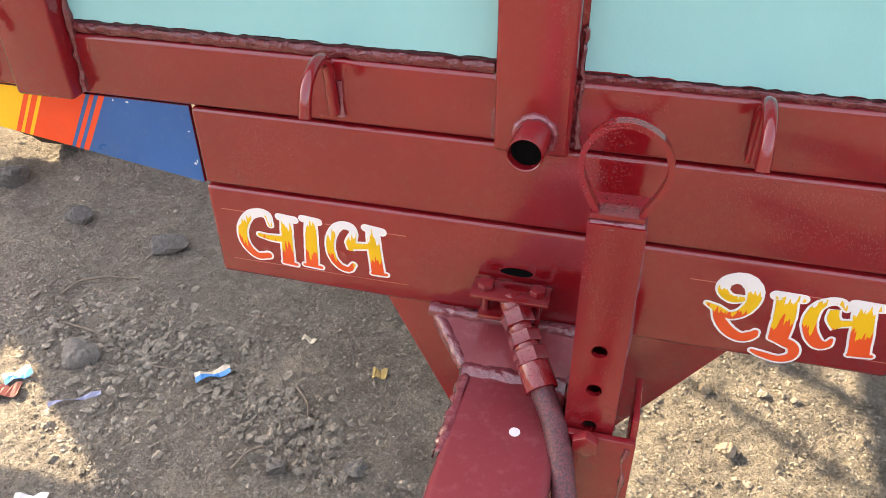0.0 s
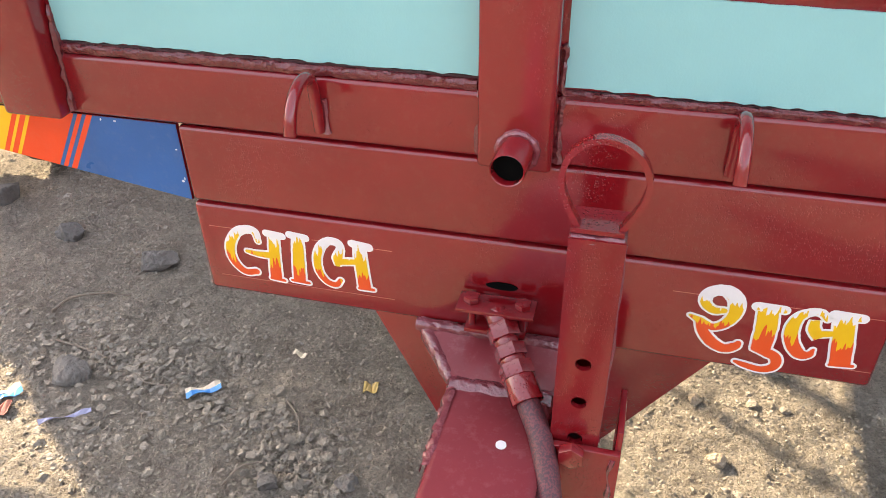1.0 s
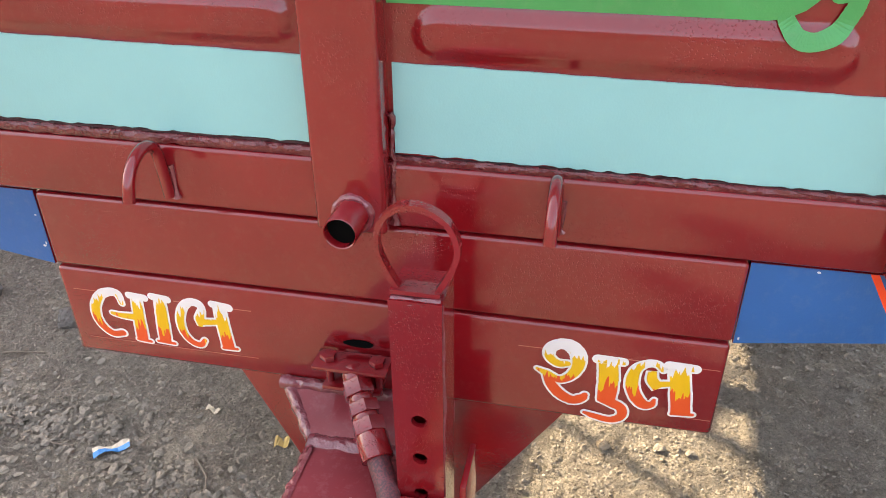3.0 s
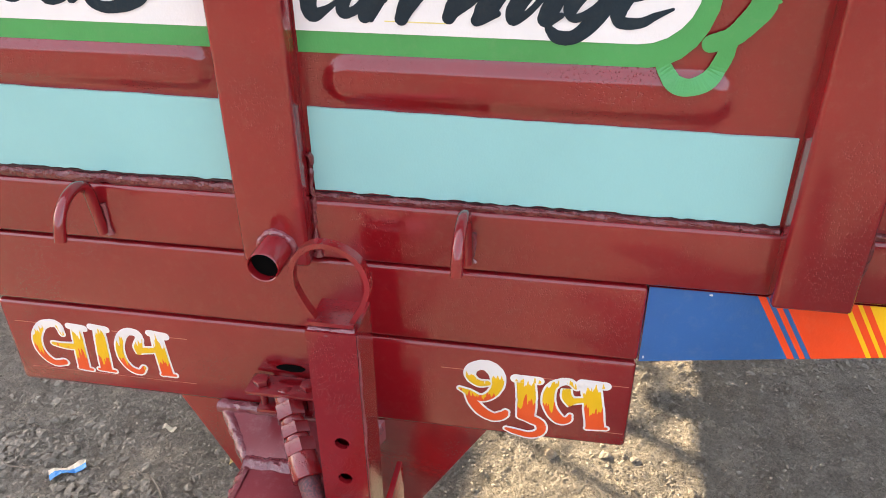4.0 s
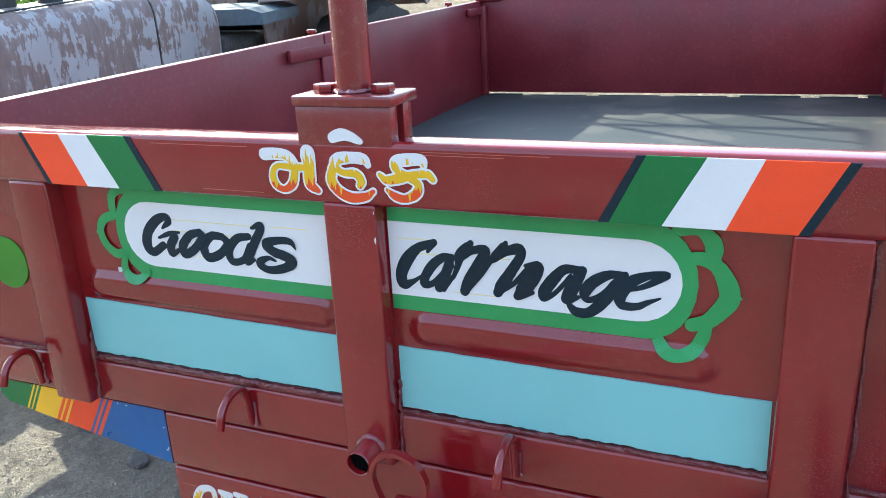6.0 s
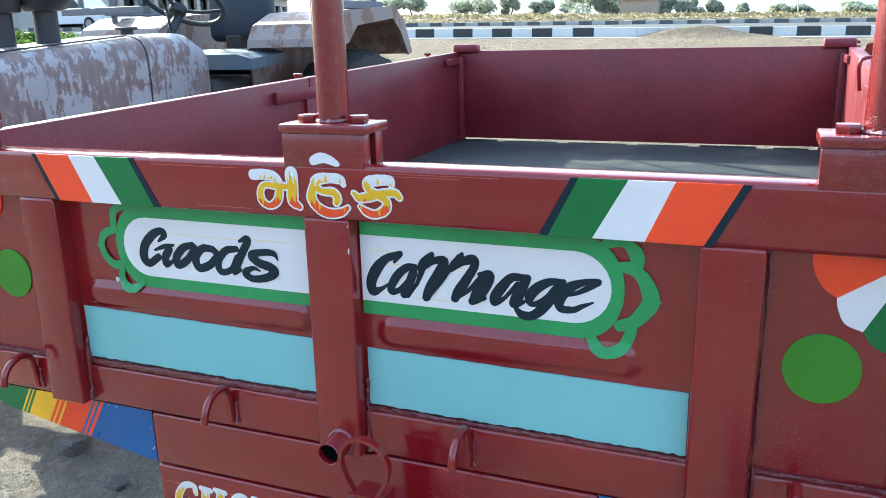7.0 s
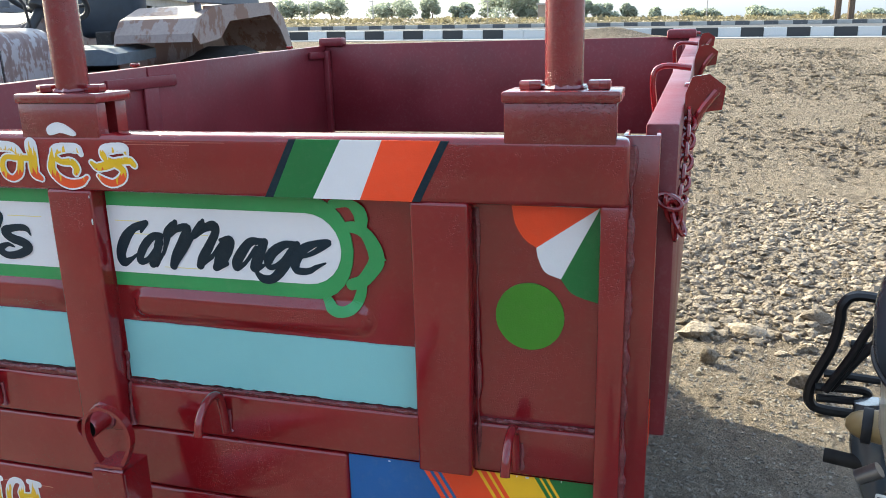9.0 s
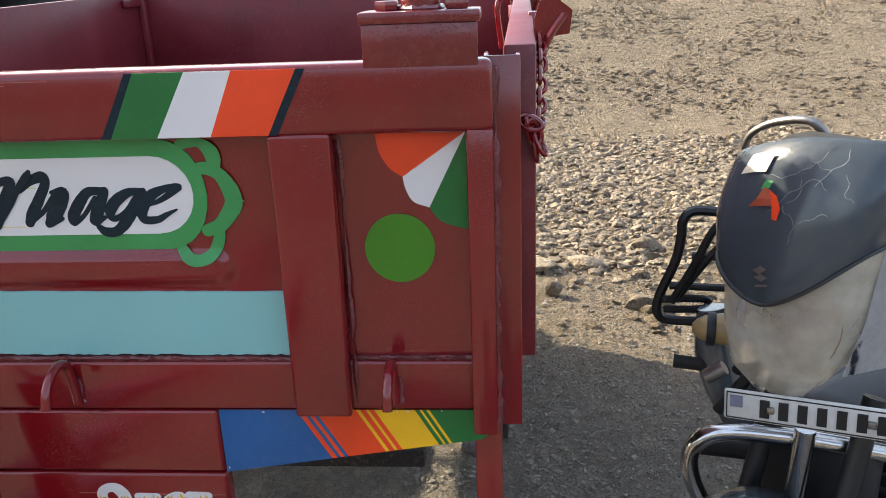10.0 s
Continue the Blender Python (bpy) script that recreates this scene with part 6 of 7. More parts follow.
_nt.links.new(_see.outputs[0], _mx.inputs[1])
_nt.links.new(_nt.nodes["Principled BSDF"].outputs[0], _mx.inputs[2])
_nt.links.new(_mx.outputs[0], _nt.nodes["Material Output"].inputs["Surface"])
PLATE = plain("white_number_plate", (0.66, 0.66, 0.64), 0.4)


def in_bike(pts3):
    """World plan points in the motorcycle's own axes."""
    c_, s_ = math.cos(radians(-BTURN)), math.sin(radians(-BTURN))
    return [Vector((c_ * (x - BX) - s_ * (y - BY), s_ * (x - BX) + c_ * (y - BY), z)) for x, y, z in [(p[0] + 0.020, p[1], p[2]) for p in pts3]]


def shell_section(z, y, w, depth, n=25, squash=0.36, lift=0.0):
    """A bowed horizontal line across the front of the fairing."""
    return [(w * math.sin(a), y + depth * (1 - math.cos(a) ** squash), z + lift * abs(math.sin(a)) ** 1.6) for a in [(-math.pi / 2 + math.pi * k / (n - 1)) * 0.97 for k in range(n)]]


LEAN = 0.20     # the machine leans on its side stand


def leaned(bm):
    for v in bm.verts:
        v.co.z += LEAN * v.co.x
    return bm


def shell(rows_, thick=0.006):
    bm = loft(B(), rows_, False)
    bmesh.ops.solidify(bm, geom=list(bm.faces), thickness=thick)
    return leaned(bm)


FAIR = [(1.066, -0.226, 0.126, 0.15, 0.080), (1.09, -0.228, 0.132, 0.155, 0.075), (1.165, -0.224, 0.140, 0.16, 0.045), (1.23, -0.211, 0.143, 0.16, 0.008), (1.285, -0.190, 0.142, 0.150, -0.018), (1.312, -0.176, 0.140, 0.142, -0.022), (1.318, -0.168, 0.138, 0.138, -0.022)]
fair = part("fairing", shell([shell_section(z, y, w, dp, lift=l) for z, y, w, dp, l in FAIR]), SCREEN, bike, "cracked dark blue-black nose fairing", True)
LENS = [(1.13, -0.204, 0.122, 0.15, 0.045), (1.07, -0.212, 0.120, 0.15, 0.035), (0.99, -0.210, 0.110, 0.13, 0.02), (0.93, -0.198, 0.085, 0.08, 0.01), (0.893, -0.172, 0.046, 0.04, 0.0)]
lens = part("headlamp", shell([shell_section(z, y, w, dp, lift=l) for z, y, w, dp, l in LENS], 0.003), LENSM, bike, "hazed headlamp lens over a dull reflector", True)
bm = B()
loft(bm, [[(0.035 + 0.8 * r * math.cos(a), -0.10 - 0.075 * (r / 0.085) ** 2, 1.02 + r * 0.95 * math.sin(a)) for a in [k * math.tau / 28 for k in range(28)]] for r in (0.012, 0.03, 0.05, 0.07, 0.085)])
part("reflector", leaned(bm), CHROME, lens, "dull chrome reflector bowl", True)
part("bulb", cyl(cyl(B(), (0.02, -0.088, 1.02), (0.02, -0.125, 1.02), 0.013, 14, bev=0.003), (0.02, -0.125, 1.02), (0.02, -0.15, 1.02), 0.007, 12, bev=0.003), STEEL, lens, "", True)
part("lamp_housing", shell([shell_section(z, y + 0.05, w * 0.93, dp, lift=l) for z, y, w, dp, l in LENS]), plain("grey_lamp_housing", (0.74, 0.71, 0.64), 0.25), lens, "", True)


rim_pts = [Vector(p) for p in shell_section(*FAIR[0][:4], lift=FAIR[0][4])]
part("fairing_trim", leaned(tube(B(), [p + Vector((0, -0.002, -0.001)) for p in rim_pts], 0.0035, 6)), BLACKPL, fair, "", True)


def on_fairing(x, z):
    """The fairing's front surface at a height, a hair proud."""
    rows2 = FAIR
    for (za, ya, wa, da, la), (zb2, yb2, wb, db, lb) in zip(rows2, rows2[1:]):
        sa, sb = min(1, abs(x) / wa), min(1, abs(x) / wb)
        z0, z1 = za + la * sa ** 1.6, zb2 + lb * sb ** 1.6
        if z <= z1 or zb2 == rows2[-1][0]:
            t = min(1, max(0, (z - z0) / max(1e-4, z1 - z0)))
            w, y, dp = wa + (wb - wa) * t, ya + (yb2 - ya) * t, da + (db - da) * t
            c = math.sqrt(max(0.0, 1 - min(1, abs(x) / w) ** 2))
            return y + dp * (1 - c ** 0.36) - 0.0048
    return 0.0


def film(name, outline, mat, label=""):
    """A thin sticker that follows the fairing: a fan of triangles round its middle."""
    cx, cz = sum(p[0] for p in outline) / len(outline), sum(p[1] for p in outline) / len(outline)
    bm = B()
    mid = bm.verts.new((cx, on_fairing(cx, cz), cz))
    vs = [bm.verts.new((x, on_fairing(x, z), z)) for x, z in outline]
    for k in range(len(vs)):
        bm.faces.new((mid, vs[k], vs[(k + 1) % len(vs)]))
    part(name, leaned(bm), mat, fair, label)


for s in (-1, 1):
    rows_ = [[(s * 0.098, -0.150, 0.935), (s * 0.128, -0.06, 0.93), (s * 0.150, 0.08, 0.92), (s * 0.16, 0.22, 0.94)], [(s * 0.116, -0.140, 1.02), (s * 0.145, -0.05, 1.03), (s * 0.170, 0.08, 1.04), (s * 0.17, 0.24, 1.05)],
             [(s * 0.124, -0.128, 1.14), (s * 0.152, -0.05, 1.14), (s * 0.180, 0.06, 1.15), (s * 0.17, 0.22, 1.14)], [(s * 0.138, -0.100, 1.22), (s * 0.156, -0.03, 1.24), (s * 0.170, 0.06, 1.24), (s * 0.16, 0.18, 1.20)]]
    part("side_fairing", shell(rows_), SILVER, bike, "chipped silver side fairing", True)
# stickers, badge and cracks on the fairing
film("sticker", [(-0.082, 1.268), (-0.060, 1.271), (-0.034, 1.272), (-0.028, 1.298), (-0.050, 1.300), (-0.070, 1.297)], PAPERC, "pale torn sticker")
film("sticker", [(-0.048, 1.220), (-0.036, 1.232), (-0.028, 1.250), (-0.018, 1.246), (-0.010, 1.232), (-0.008, 1.222), (-0.024, 1.222)], plain("torn_red_print", (0.30, 0.05, 0.02), 0.5), "peeling red and orange sticker")
film("sticker", [(-0.018, 1.246), (-0.002, 1.236), (0.008, 1.218), (0.006, 1.200), (-0.002, 1.202), (-0.006, 1.220)], ORANGE)
film("sticker", [(-0.034, 1.246), (-0.028, 1.260), (-0.016, 1.258), (-0.018, 1.248)], GREEN)
film("badge", [(-0.020, 1.122), (-0.006, 1.130), (0.004, 1.124), (-0.008, 1.116)], STEEL, "plain silver badge shape")
film("badge", [(-0.016, 1.111), (-0.005, 1.117), (0.007, 1.111), (-0.003, 1.105)], STEEL)
film("badge", [(-0.012, 1.095), (-0.002, 1.096), (0.008, 1.097), (0.008, 1.101), (-0.002, 1.100), (-0.012, 1.099)], STEEL)
CRACK = plain("crack_white", (0.32, 0.33, 0.34), 0.6)
crk = random.Random(9)
for x, z, ang, n in ((0.052, 1.296, -1.9, 9), (0.028, 1.258, -1.4, 4), (-0.012, 1.214, -0.25, 10), (0.010, 1.222, -0.9, 7), (0.040, 1.196, 0.5, 4), (0.078, 1.296, -0.7, 6), (0.030, 1.286, 0.2, 4), (0.085, 1.262, -1.2, 5)):
    line = [(x, z)]
    for _ in range(n + n // 2):
        ang += crk.uniform(-0.8, 0.8)
        line.append((line[-1][0] + 0.007 * math.cos(ang), line[-1][1] + 0.007 * math.sin(ang)))
    pts3 = [Vector((u, on_fairing(u, w) + 0.0012, w)) for u, w in line if abs(u) < 0.115]
    part("crack", leaned(tube(B(), pts3, 0.00028, 4)), CRACK, fair)
PC = Vector((1.392, 0.142, 0.868))
PM = Matrix.Translation(PC) @ Matrix.Rotation(radians(-23), 4, "Z") @ Matrix.Rotation(radians(-3.0), 4, "Y")


def plate_box(x0, x1, y0, y1, z0, z1, bev=0.0):
    bm = box(B(), x0, x1, y0, y1, z0, z1, bev)
    for v, p in zip(bm.verts, in_bike([PM @ v.co for v in bm.verts])):
        v.co = p
    return bm


pl = part("number_plate", plate_box(-0.160, 0.165, -0.003, 0.004, -0.028, 0.028, 0.004), PLATE, bike, "white plate with plain dark bars", True)
for i in range(9):
    xx = -0.103 + i * 0.0288
    part("bar", plate_box(xx, xx + 0.015, -0.0062, -0.0025, -0.016, 0.016), BLACK, pl)
for x0, x1, z0, z1 in ((-0.156, 0.161, 0.0225, 0.0242), (-0.156, 0.161, -0.0242, -0.0225), (-0.156, -0.1543, -0.0225, 0.0225), (0.1593, 0.161, -0.0225, 0.0225)):
    part("border_line", plate_box(x0, x1, -0.0045, -0.0025, z0, z1), BLACK, pl)
part("plate_mark", plate_box(-0.150, -0.130, -0.0062, -0.0025, -0.002, 0.018), plain("pale_blue_print", (0.2, 0.22, 0.3), 0.5), pl)
for xx in (-0.086, 0.062):
    part("bolt", plate_box(xx - 0.006, xx + 0.006, -0.010, -0.0025, -0.006, 0.006, 0.002), STEEL, pl, "", True)
# mirror-less bar, guard rails, chrome leg guard
part("top_bar", leaned(tube(B(), curve_pts([(-0.275, 0.10, 1.246), (-0.260, 0.09, 1.301), (-0.205, 0.08, 1.324), (-0.135, 0.08, 1.322), (-0.105, 0.10, 1.286)], 5), 0.0075, 10)), STEEL, bike, "", True)
part("meter_hood", box(B(), -0.15, -0.01, 0.0, 0.10, 1.22, 1.278, 0.02, 3), RUBBER, bike, "", True)
guard = part("carrier_rack", tube(B(), curve_pts(in_bike([(1.335, 0.56, 1.088), (1.270, 0.58, 1.090), (1.246, 0.58, 1.070), (1.244, 0.58, 1.035), (1.235, 0.58, 0.98), (1.205, 0.58, 0.90), (1.205, 0.58, 0.86), (1.235, 0.58, 0.845), (1.345, 0.57, 0.845)]), 5), 0.0105, 8), BLACK, bike, "black tubular carrier rack", True)
for pts2 in ([(1.345, 0.54, 1.06), (1.290, 0.55, 0.99), (1.235, 0.56, 0.90)], [(1.350, 0.52, 1.10), (1.300, 0.53, 1.07), (1.262, 0.54, 0.98), (1.225, 0.55, 0.90)], [(1.350, 0.55, 0.995), (1.265, 0.57, 0.995)], [(1.345, 0.56, 0.925), (1.225, 0.58, 0.925)],
             [(1.215, 0.57, 0.875), (1.29, 0.57, 0.875), (1.305, 0.57, 0.885), (1.295, 0.57, 0.898), (1.21, 0.57, 0.898)], [(1.352, 0.50, 1.19), (1.350, 0.52, 1.05), (1.347, 0.54, 0.84)]):
    w3 = in_bike(pts2)
    part("rail", tube(B(), w3 if len(w3) == 2 else curve_pts(w3, 4), 0.0085, 8), BLACK, guard, "", True)
ia, ib, ic, id_ = in_bike([(1.322, 0.405, 0.902), (1.238, 0.42, 0.900), (1.280, 0.41, 0.901), (1.264, 0.414, 0.901)])
lamp = part("indicator", tube(B(), [ia.lerp(ib, k / 10) for k in range(11)], [0.030, 0.031, 0.031, 0.031, 0.030, 0.029, 0.028, 0.026, 0.023, 0.018, 0.008], 18), plain("amber_lens", (0.40, 0.29, 0.13), 0.3), bike, "dusty amber turn indicator", True)
part("band", cyl(B(), ic, id_, 0.0325, 20, bev=0.002), BLACKPL, lamp, "black rubber band", True)
part("footpeg", tube(B(), in_bike([(1.38, 0.46, 0.785), (1.225, 0.50, 0.788)]), 0.014, 12), RUBBER, bike, "", True)
part("lower_peg", tube(B(), in_bike([(1.40, 0.50, 0.572), (1.275, 0.52, 0.575)]), 0.020, 12), RUBBER, bike, "", True)
part("leg_guard", tube(B(), curve_pts(in_bike([(1.62, 0.20, 0.740), (1.50, 0.23, 0.752), (1.38, 0.26, 0.758), (1.275, 0.29, 0.748), (1.228, 0.30, 0.715), (1.222, 0.30, 0.66), (1.255, 0.30, 0.58), (1.33, 0.30, 0.48), (1.40, 0.32, 0.42)]), 6), 0.0165, 12), CHROME, bike, "scratched chrome leg guard", True)
part("guard_stay", tube(B(), in_bike([(1.392, 0.22, 0.80), (1.392, 0.25, 0.44)]), 0.018, 12), CHROME, bike, "scratched chrome tube", True)
part("bracket_bolt", tube(B(), in_bike([(1.255, 0.36, 0.825), (1.285, 0.35, 0.850)]), 0.014, 10), STEEL, bike, "", True)
for s in (-1, 1):
    part("fork_leg", cyl(B(), (s * 0.085, 0.00, 0.86), (s * 0.085, -0.16, 0.34), 0.019, 14), BLACK, bike, "", True)
part("front_wheel", tube(B(), [(0, -0.27 + 0.30 * math.cos(k * math.tau / 40), 0.345 + 0.30 * math.sin(k * math.tau / 40)) for k in range(40)], 0.045, 10, True, ref=(1, 0, 0)), RUBBER, bike, "", True)
part("front_hub", cyl(B(), (-0.06, -0.27, 0.345), (0.06, -0.27, 0.345), 0.11, 24, bev=0.01), STEEL, bike, "", True)
bm = B()
loft(bm, [[(0.07 * math.sin(a), -0.27 + r * math.cos(b), 0.345 + r * math.sin(b)) for a, r in ((-1.4, 0.335), (-0.7, 0.355), (0, 0.362), (0.7, 0.355), (1.4, 0.335))] for b in [0.5 + 1.9 * k / 10 for k in range(11)]], False)
bmesh.ops.solidify(bm, geom=list(bm.faces), thickness=0.005)
part("mudguard", bm, SCREEN, bike, "", True)
part("engine", box(B(), -0.14, 0.14, 0.12, 0.55, 0.36, 0.74, 0.05, 3), BLACKPL, bike, "dark engine block", True)
for i in range(6):
    part("engine_fin", box(B(), -0.17, 0.17, 0.10, 0.34, 0.56 + i * 0.03, 0.572 + i * 0.03, 0.004), BLACKPL, bike)
part("radiator_cover", box(B(), -0.12, 0.10, -0.01, 0.06, 0.50, 0.76, 0.03, 3), BLACKPL, bike, "", True)
part("fuel_tank", loft(B(), [[(w_ * math.cos(a), y_, z_ + 0.11 * math.sin(a)) for a in [k * math.tau / 20 for k in range(20)]] for y_, w_, z_ in ((0.20, 0.08, 1.02), (0.30, 0.16, 1.06), (0.50, 0.165, 1.05), (0.72, 0.10, 0.98))]), SCREEN, bike, "", True)
part("seat", box(B(), -0.13, 0.13, 0.68, 1.32, 0.90, 1.00, 0.05, 4), BLACKPL, bike, "", True)
part("rear_wheel", tube(B(), [(0, 1.18 + 0.30 * math.cos(k * math.tau / 40), 0.345 + 0.30 * math.sin(k * math.tau / 40)) for k in range(40)], 0.055, 10, True, ref=(1, 0, 0)), RUBBER, bike, "", True)
part("rear_hub", cyl(B(), (-0.06, 1.18, 0.345), (0.06, 1.18, 0.345), 0.11, 24, bev=0.01), STEEL, bike, "", True)
part("swing_arm", box(B(), -0.09, 0.09, 0.5, 1.2, 0.32, 0.38, 0.01), BLACK, bike)
part("side_stand", tube(B(), [(0.10, 0.45, 0.36), (0.22, 0.48, 0.0)], 0.012, 8), BLACK, bike, "", True)
part("rear_cowl", box(B(), -0.15, -0.07, 0.62, 1.10, 0.70, 0.94, 0.03, 3), SILVER, bike, "", True)
ca, cb, cc = in_bike([(1.30, 0.52, 0.90), (1.32, 0.50, 0.78), (1.36, 0.46, 0.66)])
part("side_cover", tube(B(), curve_pts([ca, cb, cc], 6), [0.030 + 0.015 * math.sin(math.pi * k / 12) for k in range(13)], 14), SCREEN, bike, "dark blue side cover", True)
for pa, pb, rr in (((1.36, 0.36, 0.86), (1.30, 0.42, 0.72), 0.012), ((1.345, 0.40, 0.80), (1.38, 0.34, 0.70), 0.016), ((1.33, 0.44, 1.16), (1.30, 0.46, 1.13), 0.020), ((1.345, 0.43, 1.17), (1.345, 0.42, 1.24), 0.011)):
    part("lever", tube(B(), in_bike([pa, pb]), rr, 10), BLACKPL, bike, "", True)
part("handlebar", tube(B(), curve_pts([(-0.19, 0.16, 1.17), (-0.12, 0.12, 1.19), (0, 0.10, 1.18), (0.20, 0.12, 1.19), (0.36, 0.16, 1.16)], 5), 0.013, 10), BLACK, bike, "", True)

# ---- trees, bushes, far buildings ----
def crown(bm, centre, radii, count, size, seed):
    r = random.Random(seed)
    lumps = [(Vector((r.gauss(0, 0.42), r.gauss(0, 0.42), r.gauss(0.05, 0.35))), r.uniform(0.35, 0.62)) for _ in range(9)]
    for _ in range(count):
        c0, rad = r.choice(lumps)
        dirv_ = Vector((r.gauss(0, 1), r.gauss(0, 1), r.gauss(0, 1))).normalized()
        p = c0 + dirv_ * rad * r.uniform(0.55, 1.0)
        p = Vector((p.x * radii[0], p.y * radii[1], p.z * radii[2])) + Vector(centre)
        u = Vector((r.gauss(0, 1), r.gauss(0, 1), r.gauss(0, 0.6))).normalized()
        v = u.cross(Vector((r.gauss(0, 1), r.gauss(0, 1), r.gauss(0, 1)))).normalized()
        s = size * r.uniform(0.6, 1.4)
        q = [p - u * s, p + v * s * 0.55, p + u * s, p - v * s * 0.55]
        bm.faces.new([bm.verts.new(x) for x in q])


def tree(at, h, w, seed, mat, label, count=260, leaf=0.35, name="tree"):
    x, y = at
    z = ground_z(x, y) - 0.1
    t = thing(name, (x, y, z), label, "tree", "trees along the horizon")
    r = random.Random(seed)
    bm = tube(B(), [(x, y, z), (x + r.uniform(-0.1, 0.1) * w, y, z + h * 0.35), (x + r.uniform(-0.15, 0.15) * w, y, z + h * 0.7)], [h * 0.035, h * 0.025, h * 0.012], 7)
    for k in range(4):
        a = r.uniform(0, 6.28)
        tube(bm, [(x, y, z + h * 0.3), (x + 0.3 * w * math.cos(a), y + 0.3 * w * math.sin(a), z + h * 0.65)], [h * 0.016, h * 0.006], 6)
    part("trunk", bm, BARK, t)
    bm = B()
    crown(bm, (x, y, z + h * 0.45), (w * 0.58, w * 0.58, h * 0.50), count, leaf, seed)
    part("crown", bm, mat, t)


rnd = random.Random(77)

# bearing: x across per metre ahead of the camera's stand, at given range
def on_bearing(b, y):
    return 0.76 + b * (y + 1.09), y


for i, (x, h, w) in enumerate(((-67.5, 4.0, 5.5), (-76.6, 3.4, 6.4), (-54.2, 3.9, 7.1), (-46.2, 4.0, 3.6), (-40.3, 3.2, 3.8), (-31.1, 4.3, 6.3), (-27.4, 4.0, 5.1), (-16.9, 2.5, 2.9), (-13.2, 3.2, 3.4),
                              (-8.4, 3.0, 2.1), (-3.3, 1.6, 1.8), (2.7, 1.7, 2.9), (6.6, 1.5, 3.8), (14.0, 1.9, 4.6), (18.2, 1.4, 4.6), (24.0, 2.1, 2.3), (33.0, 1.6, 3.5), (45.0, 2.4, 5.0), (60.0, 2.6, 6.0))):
    tree((x, 155.0), h * 1.15, w * 1.1, 100 + i, HAZELEAF, "green tree on the flat horizon, leaf colour paled for haze", 2600, 0.30)
bm = B()
r = random.Random(31)
for _ in range(1100):
    b = r.uniform(-0.62, 1.1)
    x, y = on_bearing(b, r.uniform(70, 150))
    crown(bm, (x, y, ground_z(x, y) + 0.2), (r.uniform(1.0, 3.0), 1.0, r.uniform(0.1, 0.4)), 9, 0.26, r.randint(0, 9999))
tagged(part("far_scrub", bm, SCRUB), "low scrub along the horizon", "scrub", kind="stuff")
bm = B()
for _ in range(3000):
    x, y = on_bearing(r.uniform(-0.6, 0.6), r.uniform(33, 70))
    z = ground_z(x, y)
    hgt = r.uniform(0.06, 0.22)
    a = r.uniform(0, 6.28)
    w_ = r.uniform(0.2, 0.6)
    bm.faces.new([bm.verts.new(p) for p in ((x - w_ * math.cos(a), y - w_ * math.sin(a), z), (x + w_ * math.cos(a), y + w_ * math.sin(a), z), (x + r.uniform(-0.2, 0.2), y, z + hgt))])
tagged(part("dry_grass", bm, GRASS), "dry yellow grass beyond the road", "grass", kind="stuff")


def earth_heap(at, w, h, seed):
    bm = B()
    n = 20
    V2 = []
    for j in range(n + 1):
        row = []
        for i in range(n + 1):
            x, y = (i / n - 0.5) * 2, (j / n - 0.5) * 2
            rr = min(1, math.hypot(x, y))
            zz = h * (math.cos(rr * math.pi) * 0.5 + 0.5) * (1 + 0.35 * noise.noise(Vector((x * 3 + seed, y * 3, 0)))) - 0.05
            row.append(bm.verts.new((at[0] + x * w, at[1] + y * w * 0.35, ground_z(*at) + zz)))
        V2.append(row)
    for j in range(n):
        for i in range(n):
            bm.faces.new((V2[j][i], V2[j][i + 1], V2[j + 1][i + 1], V2[j + 1][i]))
    tagged(part("dirt_mound", bm, SOIL, None, "", True, (at[0], at[1], ground_z(*at))), "heap of soil spilled over the kerb", "heap")


earth_heap((-0.95, 19.42), 2.5, 0.29, 3)


def block_building(name, x0, x1, y, depth, z0, h, cols, rows_, label, wall=WALLC, gap=0.5, bd=None):
    bd = bd or thing(name, ((x0 + x1) / 2, y, z0), label, "building")
    t = 0.25
    hole = []
    for i in range(cols):
        for j in range(rows_):
            cx = x0 + (x1 - x0) * (i + 0.5) / cols
            hw = (x1 - x0) / cols * gap / 2
            zz = z0 + h * (j + 0.28) / rows_
            hole.append([(cx - hw, zz), (cx + hw, zz), (cx + hw, zz + h / rows_ * 0.5), (cx - hw, zz + h / rows_ * 0.5)])
    part("wall", prism(B(), [(x0, z0 - 1), (x1, z0 - 1), (x1, z0 + h), (x0, z0 + h)], y, y + t, hole), wall, bd)
    part("wall", box(B(), x0, x0 + t, y + t, y + depth, z0 - 1, z0 + h), wall, bd)
    part("wall", box(B(), x1 - t, x1, y + t, y + depth, z0 - 1, z0 + h), wall, bd)
    part("wall", box(B(), x0, x1, y + depth, y + depth + t, z0 - 1, z0 + h), wall, bd)
    part("roof", box(B(), x0 - 0.3, x1 + 0.3, y - 0.4, y + depth + 0.4, z0 + h, z0 + h + 0.3), CONCRETE, bd)
    for q in hole:
        part("window", box(B(), q[0][0], q[1][0], y + t + 0.3, y + t + 0.33, q[0][1], q[2][1]), SHADEWIN, bd)
    return bd


block_building("shed", -24.2, -17.6, 150, 8, ground_z(-20, 150), 2.7, 0, 1, "low brown-grey shed far across the road", SHEDWALL, 0.15)
block_building("town_building", -56, -37, 30, 9, ground_z(-40, 30), 9.0, 5, 3, "pale two-storey building behind the bush", WALLC, 0.4)

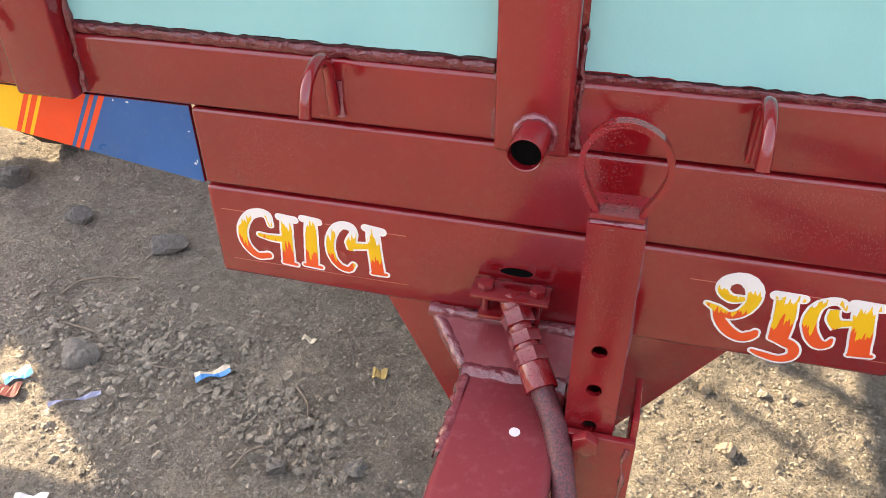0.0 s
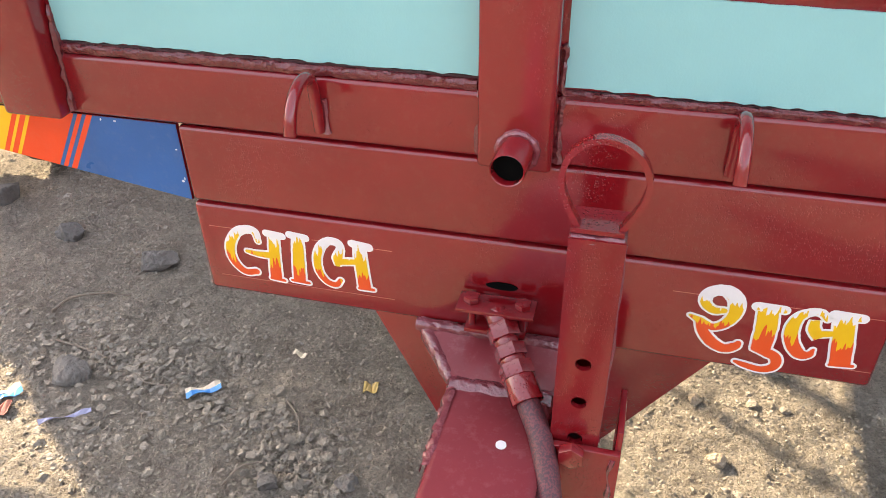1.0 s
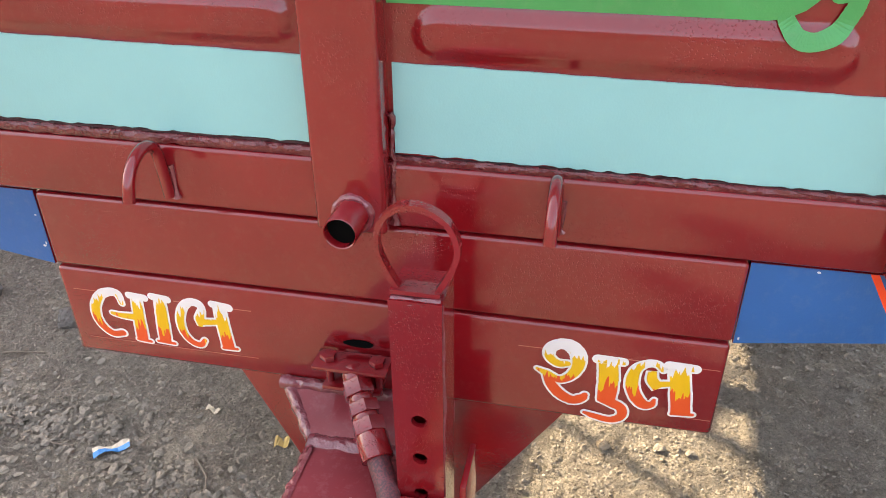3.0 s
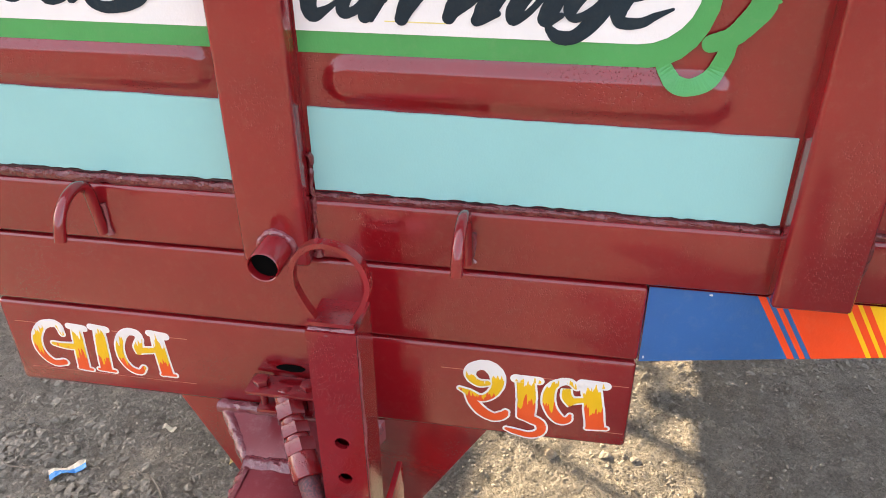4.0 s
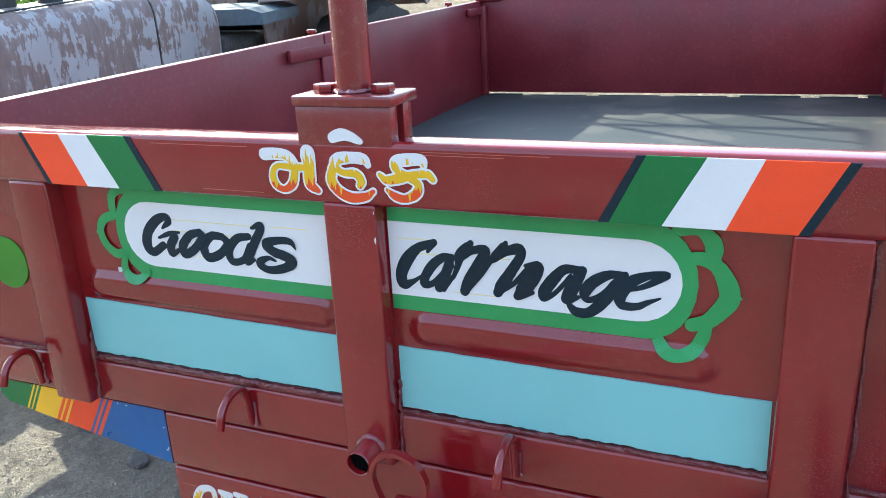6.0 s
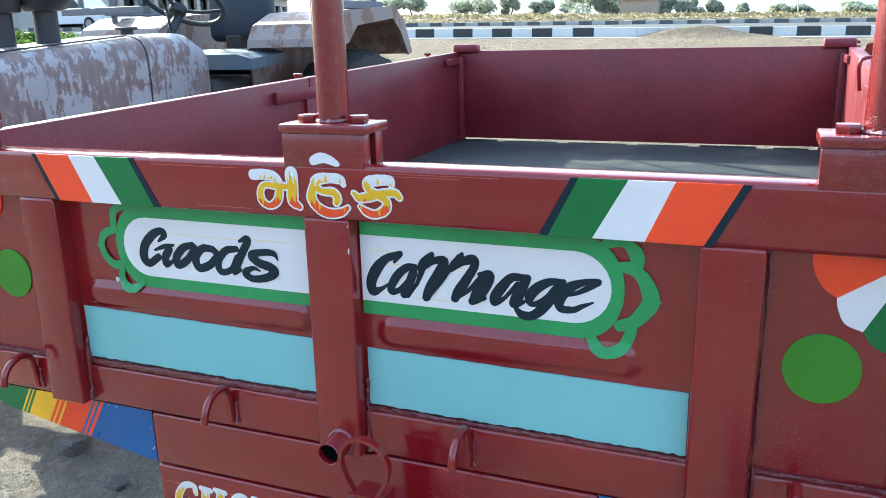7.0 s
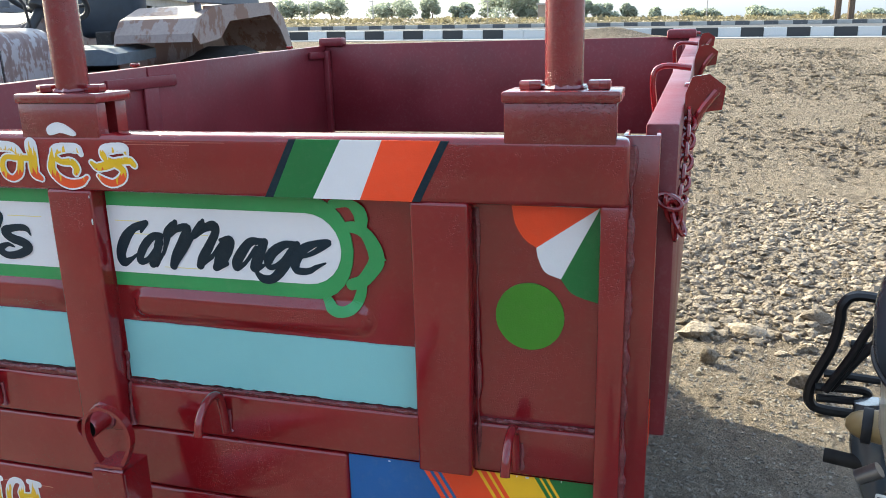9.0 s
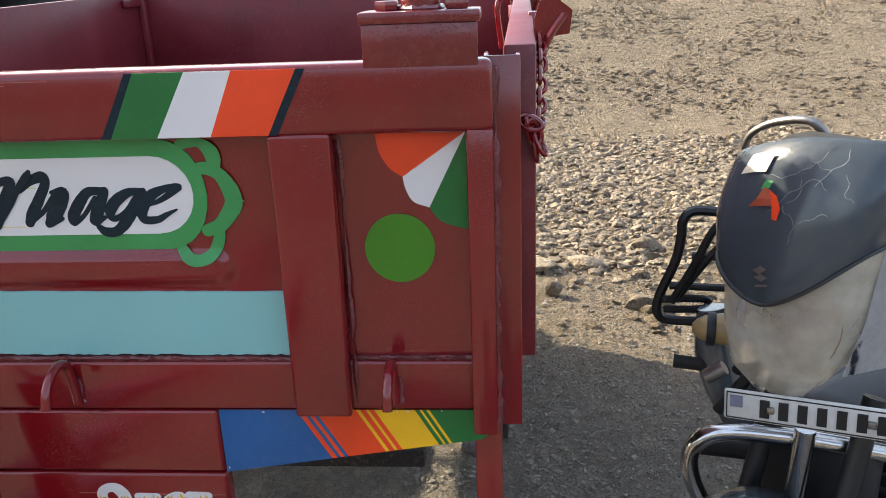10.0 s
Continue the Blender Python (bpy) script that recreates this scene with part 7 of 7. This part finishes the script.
LONG = thing("long_building", (-38.6, 36, ground_z(-38.6, 36)), "long plastered building with a row of dark openings", "building", "", 106.6, True)
block_building("", 0, 51, 0, 9, 0, 3.3, 18, 1, "", WALLC, 0.72, LONG)

# bush and pole beside the tractor's nose
def bush(at, w, h, seed, label):
    x, y = at
    z = ground_z(x, y)
    t = thing("bush", (x, y, z), label, "bush", "bushes by the yard")
    bm = B()
    r = random.Random(seed)
    for k in range(9):
        a = r.uniform(0, 6.28)
        tube(bm, [(x, y, z - 0.05), (x + w * 0.25 * math.cos(a), y + w * 0.25 * math.sin(a), z + h * 0.5), (x + w * 0.5 * math.cos(a), y + w * 0.5 * math.sin(a), z + h * r.uniform(0.6, 0.95))], [0.03, 0.02, 0.008], 6)
    part("stems", bm, BARK, t)
    bm = B()
    crown(bm, (x, y, z + h * 0.55), (w * 0.55, w * 0.55, h * 0.45), 9000, 0.042, seed)
    part("foliage", bm, LEAF, t)


bush((-14.7, 9.0), 2.9, 2.7, 5, "feathery green thorn bush")
bush((-12.9, 8.2), 1.7, 1.7, 6, "feathery green thorn bush")
bush((-17.5, 11.0), 3.5, 3.0, 8, "feathery green thorn bush")
bush((-12.0, 10.5), 1.5, 1.3, 9, "low feathery green thorn bush")
pz = ground_z(-12.3, 9.0)
pole_t = thing("wooden_pole", (-12.3, 9.0, pz), "weathered leaning wooden pole", "pole")
part("shaft", tube(B(), [(-12.3, 9.0, pz - 0.2), (-12.42, 9.0, pz + 5.5)], [0.12, 0.09], 10), BARK, pole_t, "", True)
for i, (x, y, h) in enumerate(((-60.8, 130, 3.7), (-49.0, 130, 3.6), (-29.1, 130, 3.4), (4.8, 130, 3.6), (-66.8, 130, 3.6), (8.14, 42, 3.0), (8.73, 42, 3.0))):
    z = ground_z(x, y)
    p_ = thing("utility_pole", (x, y, z), "thin grey utility pole on the horizon", "pole", "utility poles")
    part("shaft", cyl(B(), (x, y, z - 0.3), (x, y, z + h), 0.11 if y > 50 else 0.16, 8, 0.08 if y > 50 else 0.14), BARK if y < 50 else CONCRETE, p_)
    part("crossarm", box(B(), x - 0.6, x + 0.6, y - 0.05, y + 0.05, z + h - 0.5, z + h - 0.38), CONCRETE, p_)

# parked car far behind the tractor
cz = ground_z(-30.5, 30)
car = thing("car", (-30.5, 30, cz), "white hatchback parked far behind the tractor", "car")
side = [(-1.9, 0.35), (1.9, 0.35), (1.95, 0.75), (1.85, 0.95), (1.0, 1.05), (0.45, 1.52), (-1.1, 1.55), (-1.8, 1.0), (-1.95, 0.8)]
part("body", prism(B(), [(-30.5 + x, cz + z) for x, z in side], 29.2, 30.8), WHITE, car)
part("window", prism(B(), [(-30.5 + x, cz + z) for x, z in ((-1.5, 1.02), (0.85, 1.05), (0.40, 1.44), (-1.0, 1.46))], 29.19, 29.2), SHADEWIN, car)
for wx in (-1.2, 1.2):
    w_ = part("wheel", cyl(B(), (-30.5 + wx, 29.15, cz + 0.32), (-30.5 + wx, 30.85, cz + 0.32), 0.32, 24), RUBBER, car, "", True)
    part("rim", cyl(B(), (-30.5 + wx, 29.13, cz + 0.32), (-30.5 + wx, 29.16, cz + 0.32), 0.2, 20), STEEL, w_, "", True)
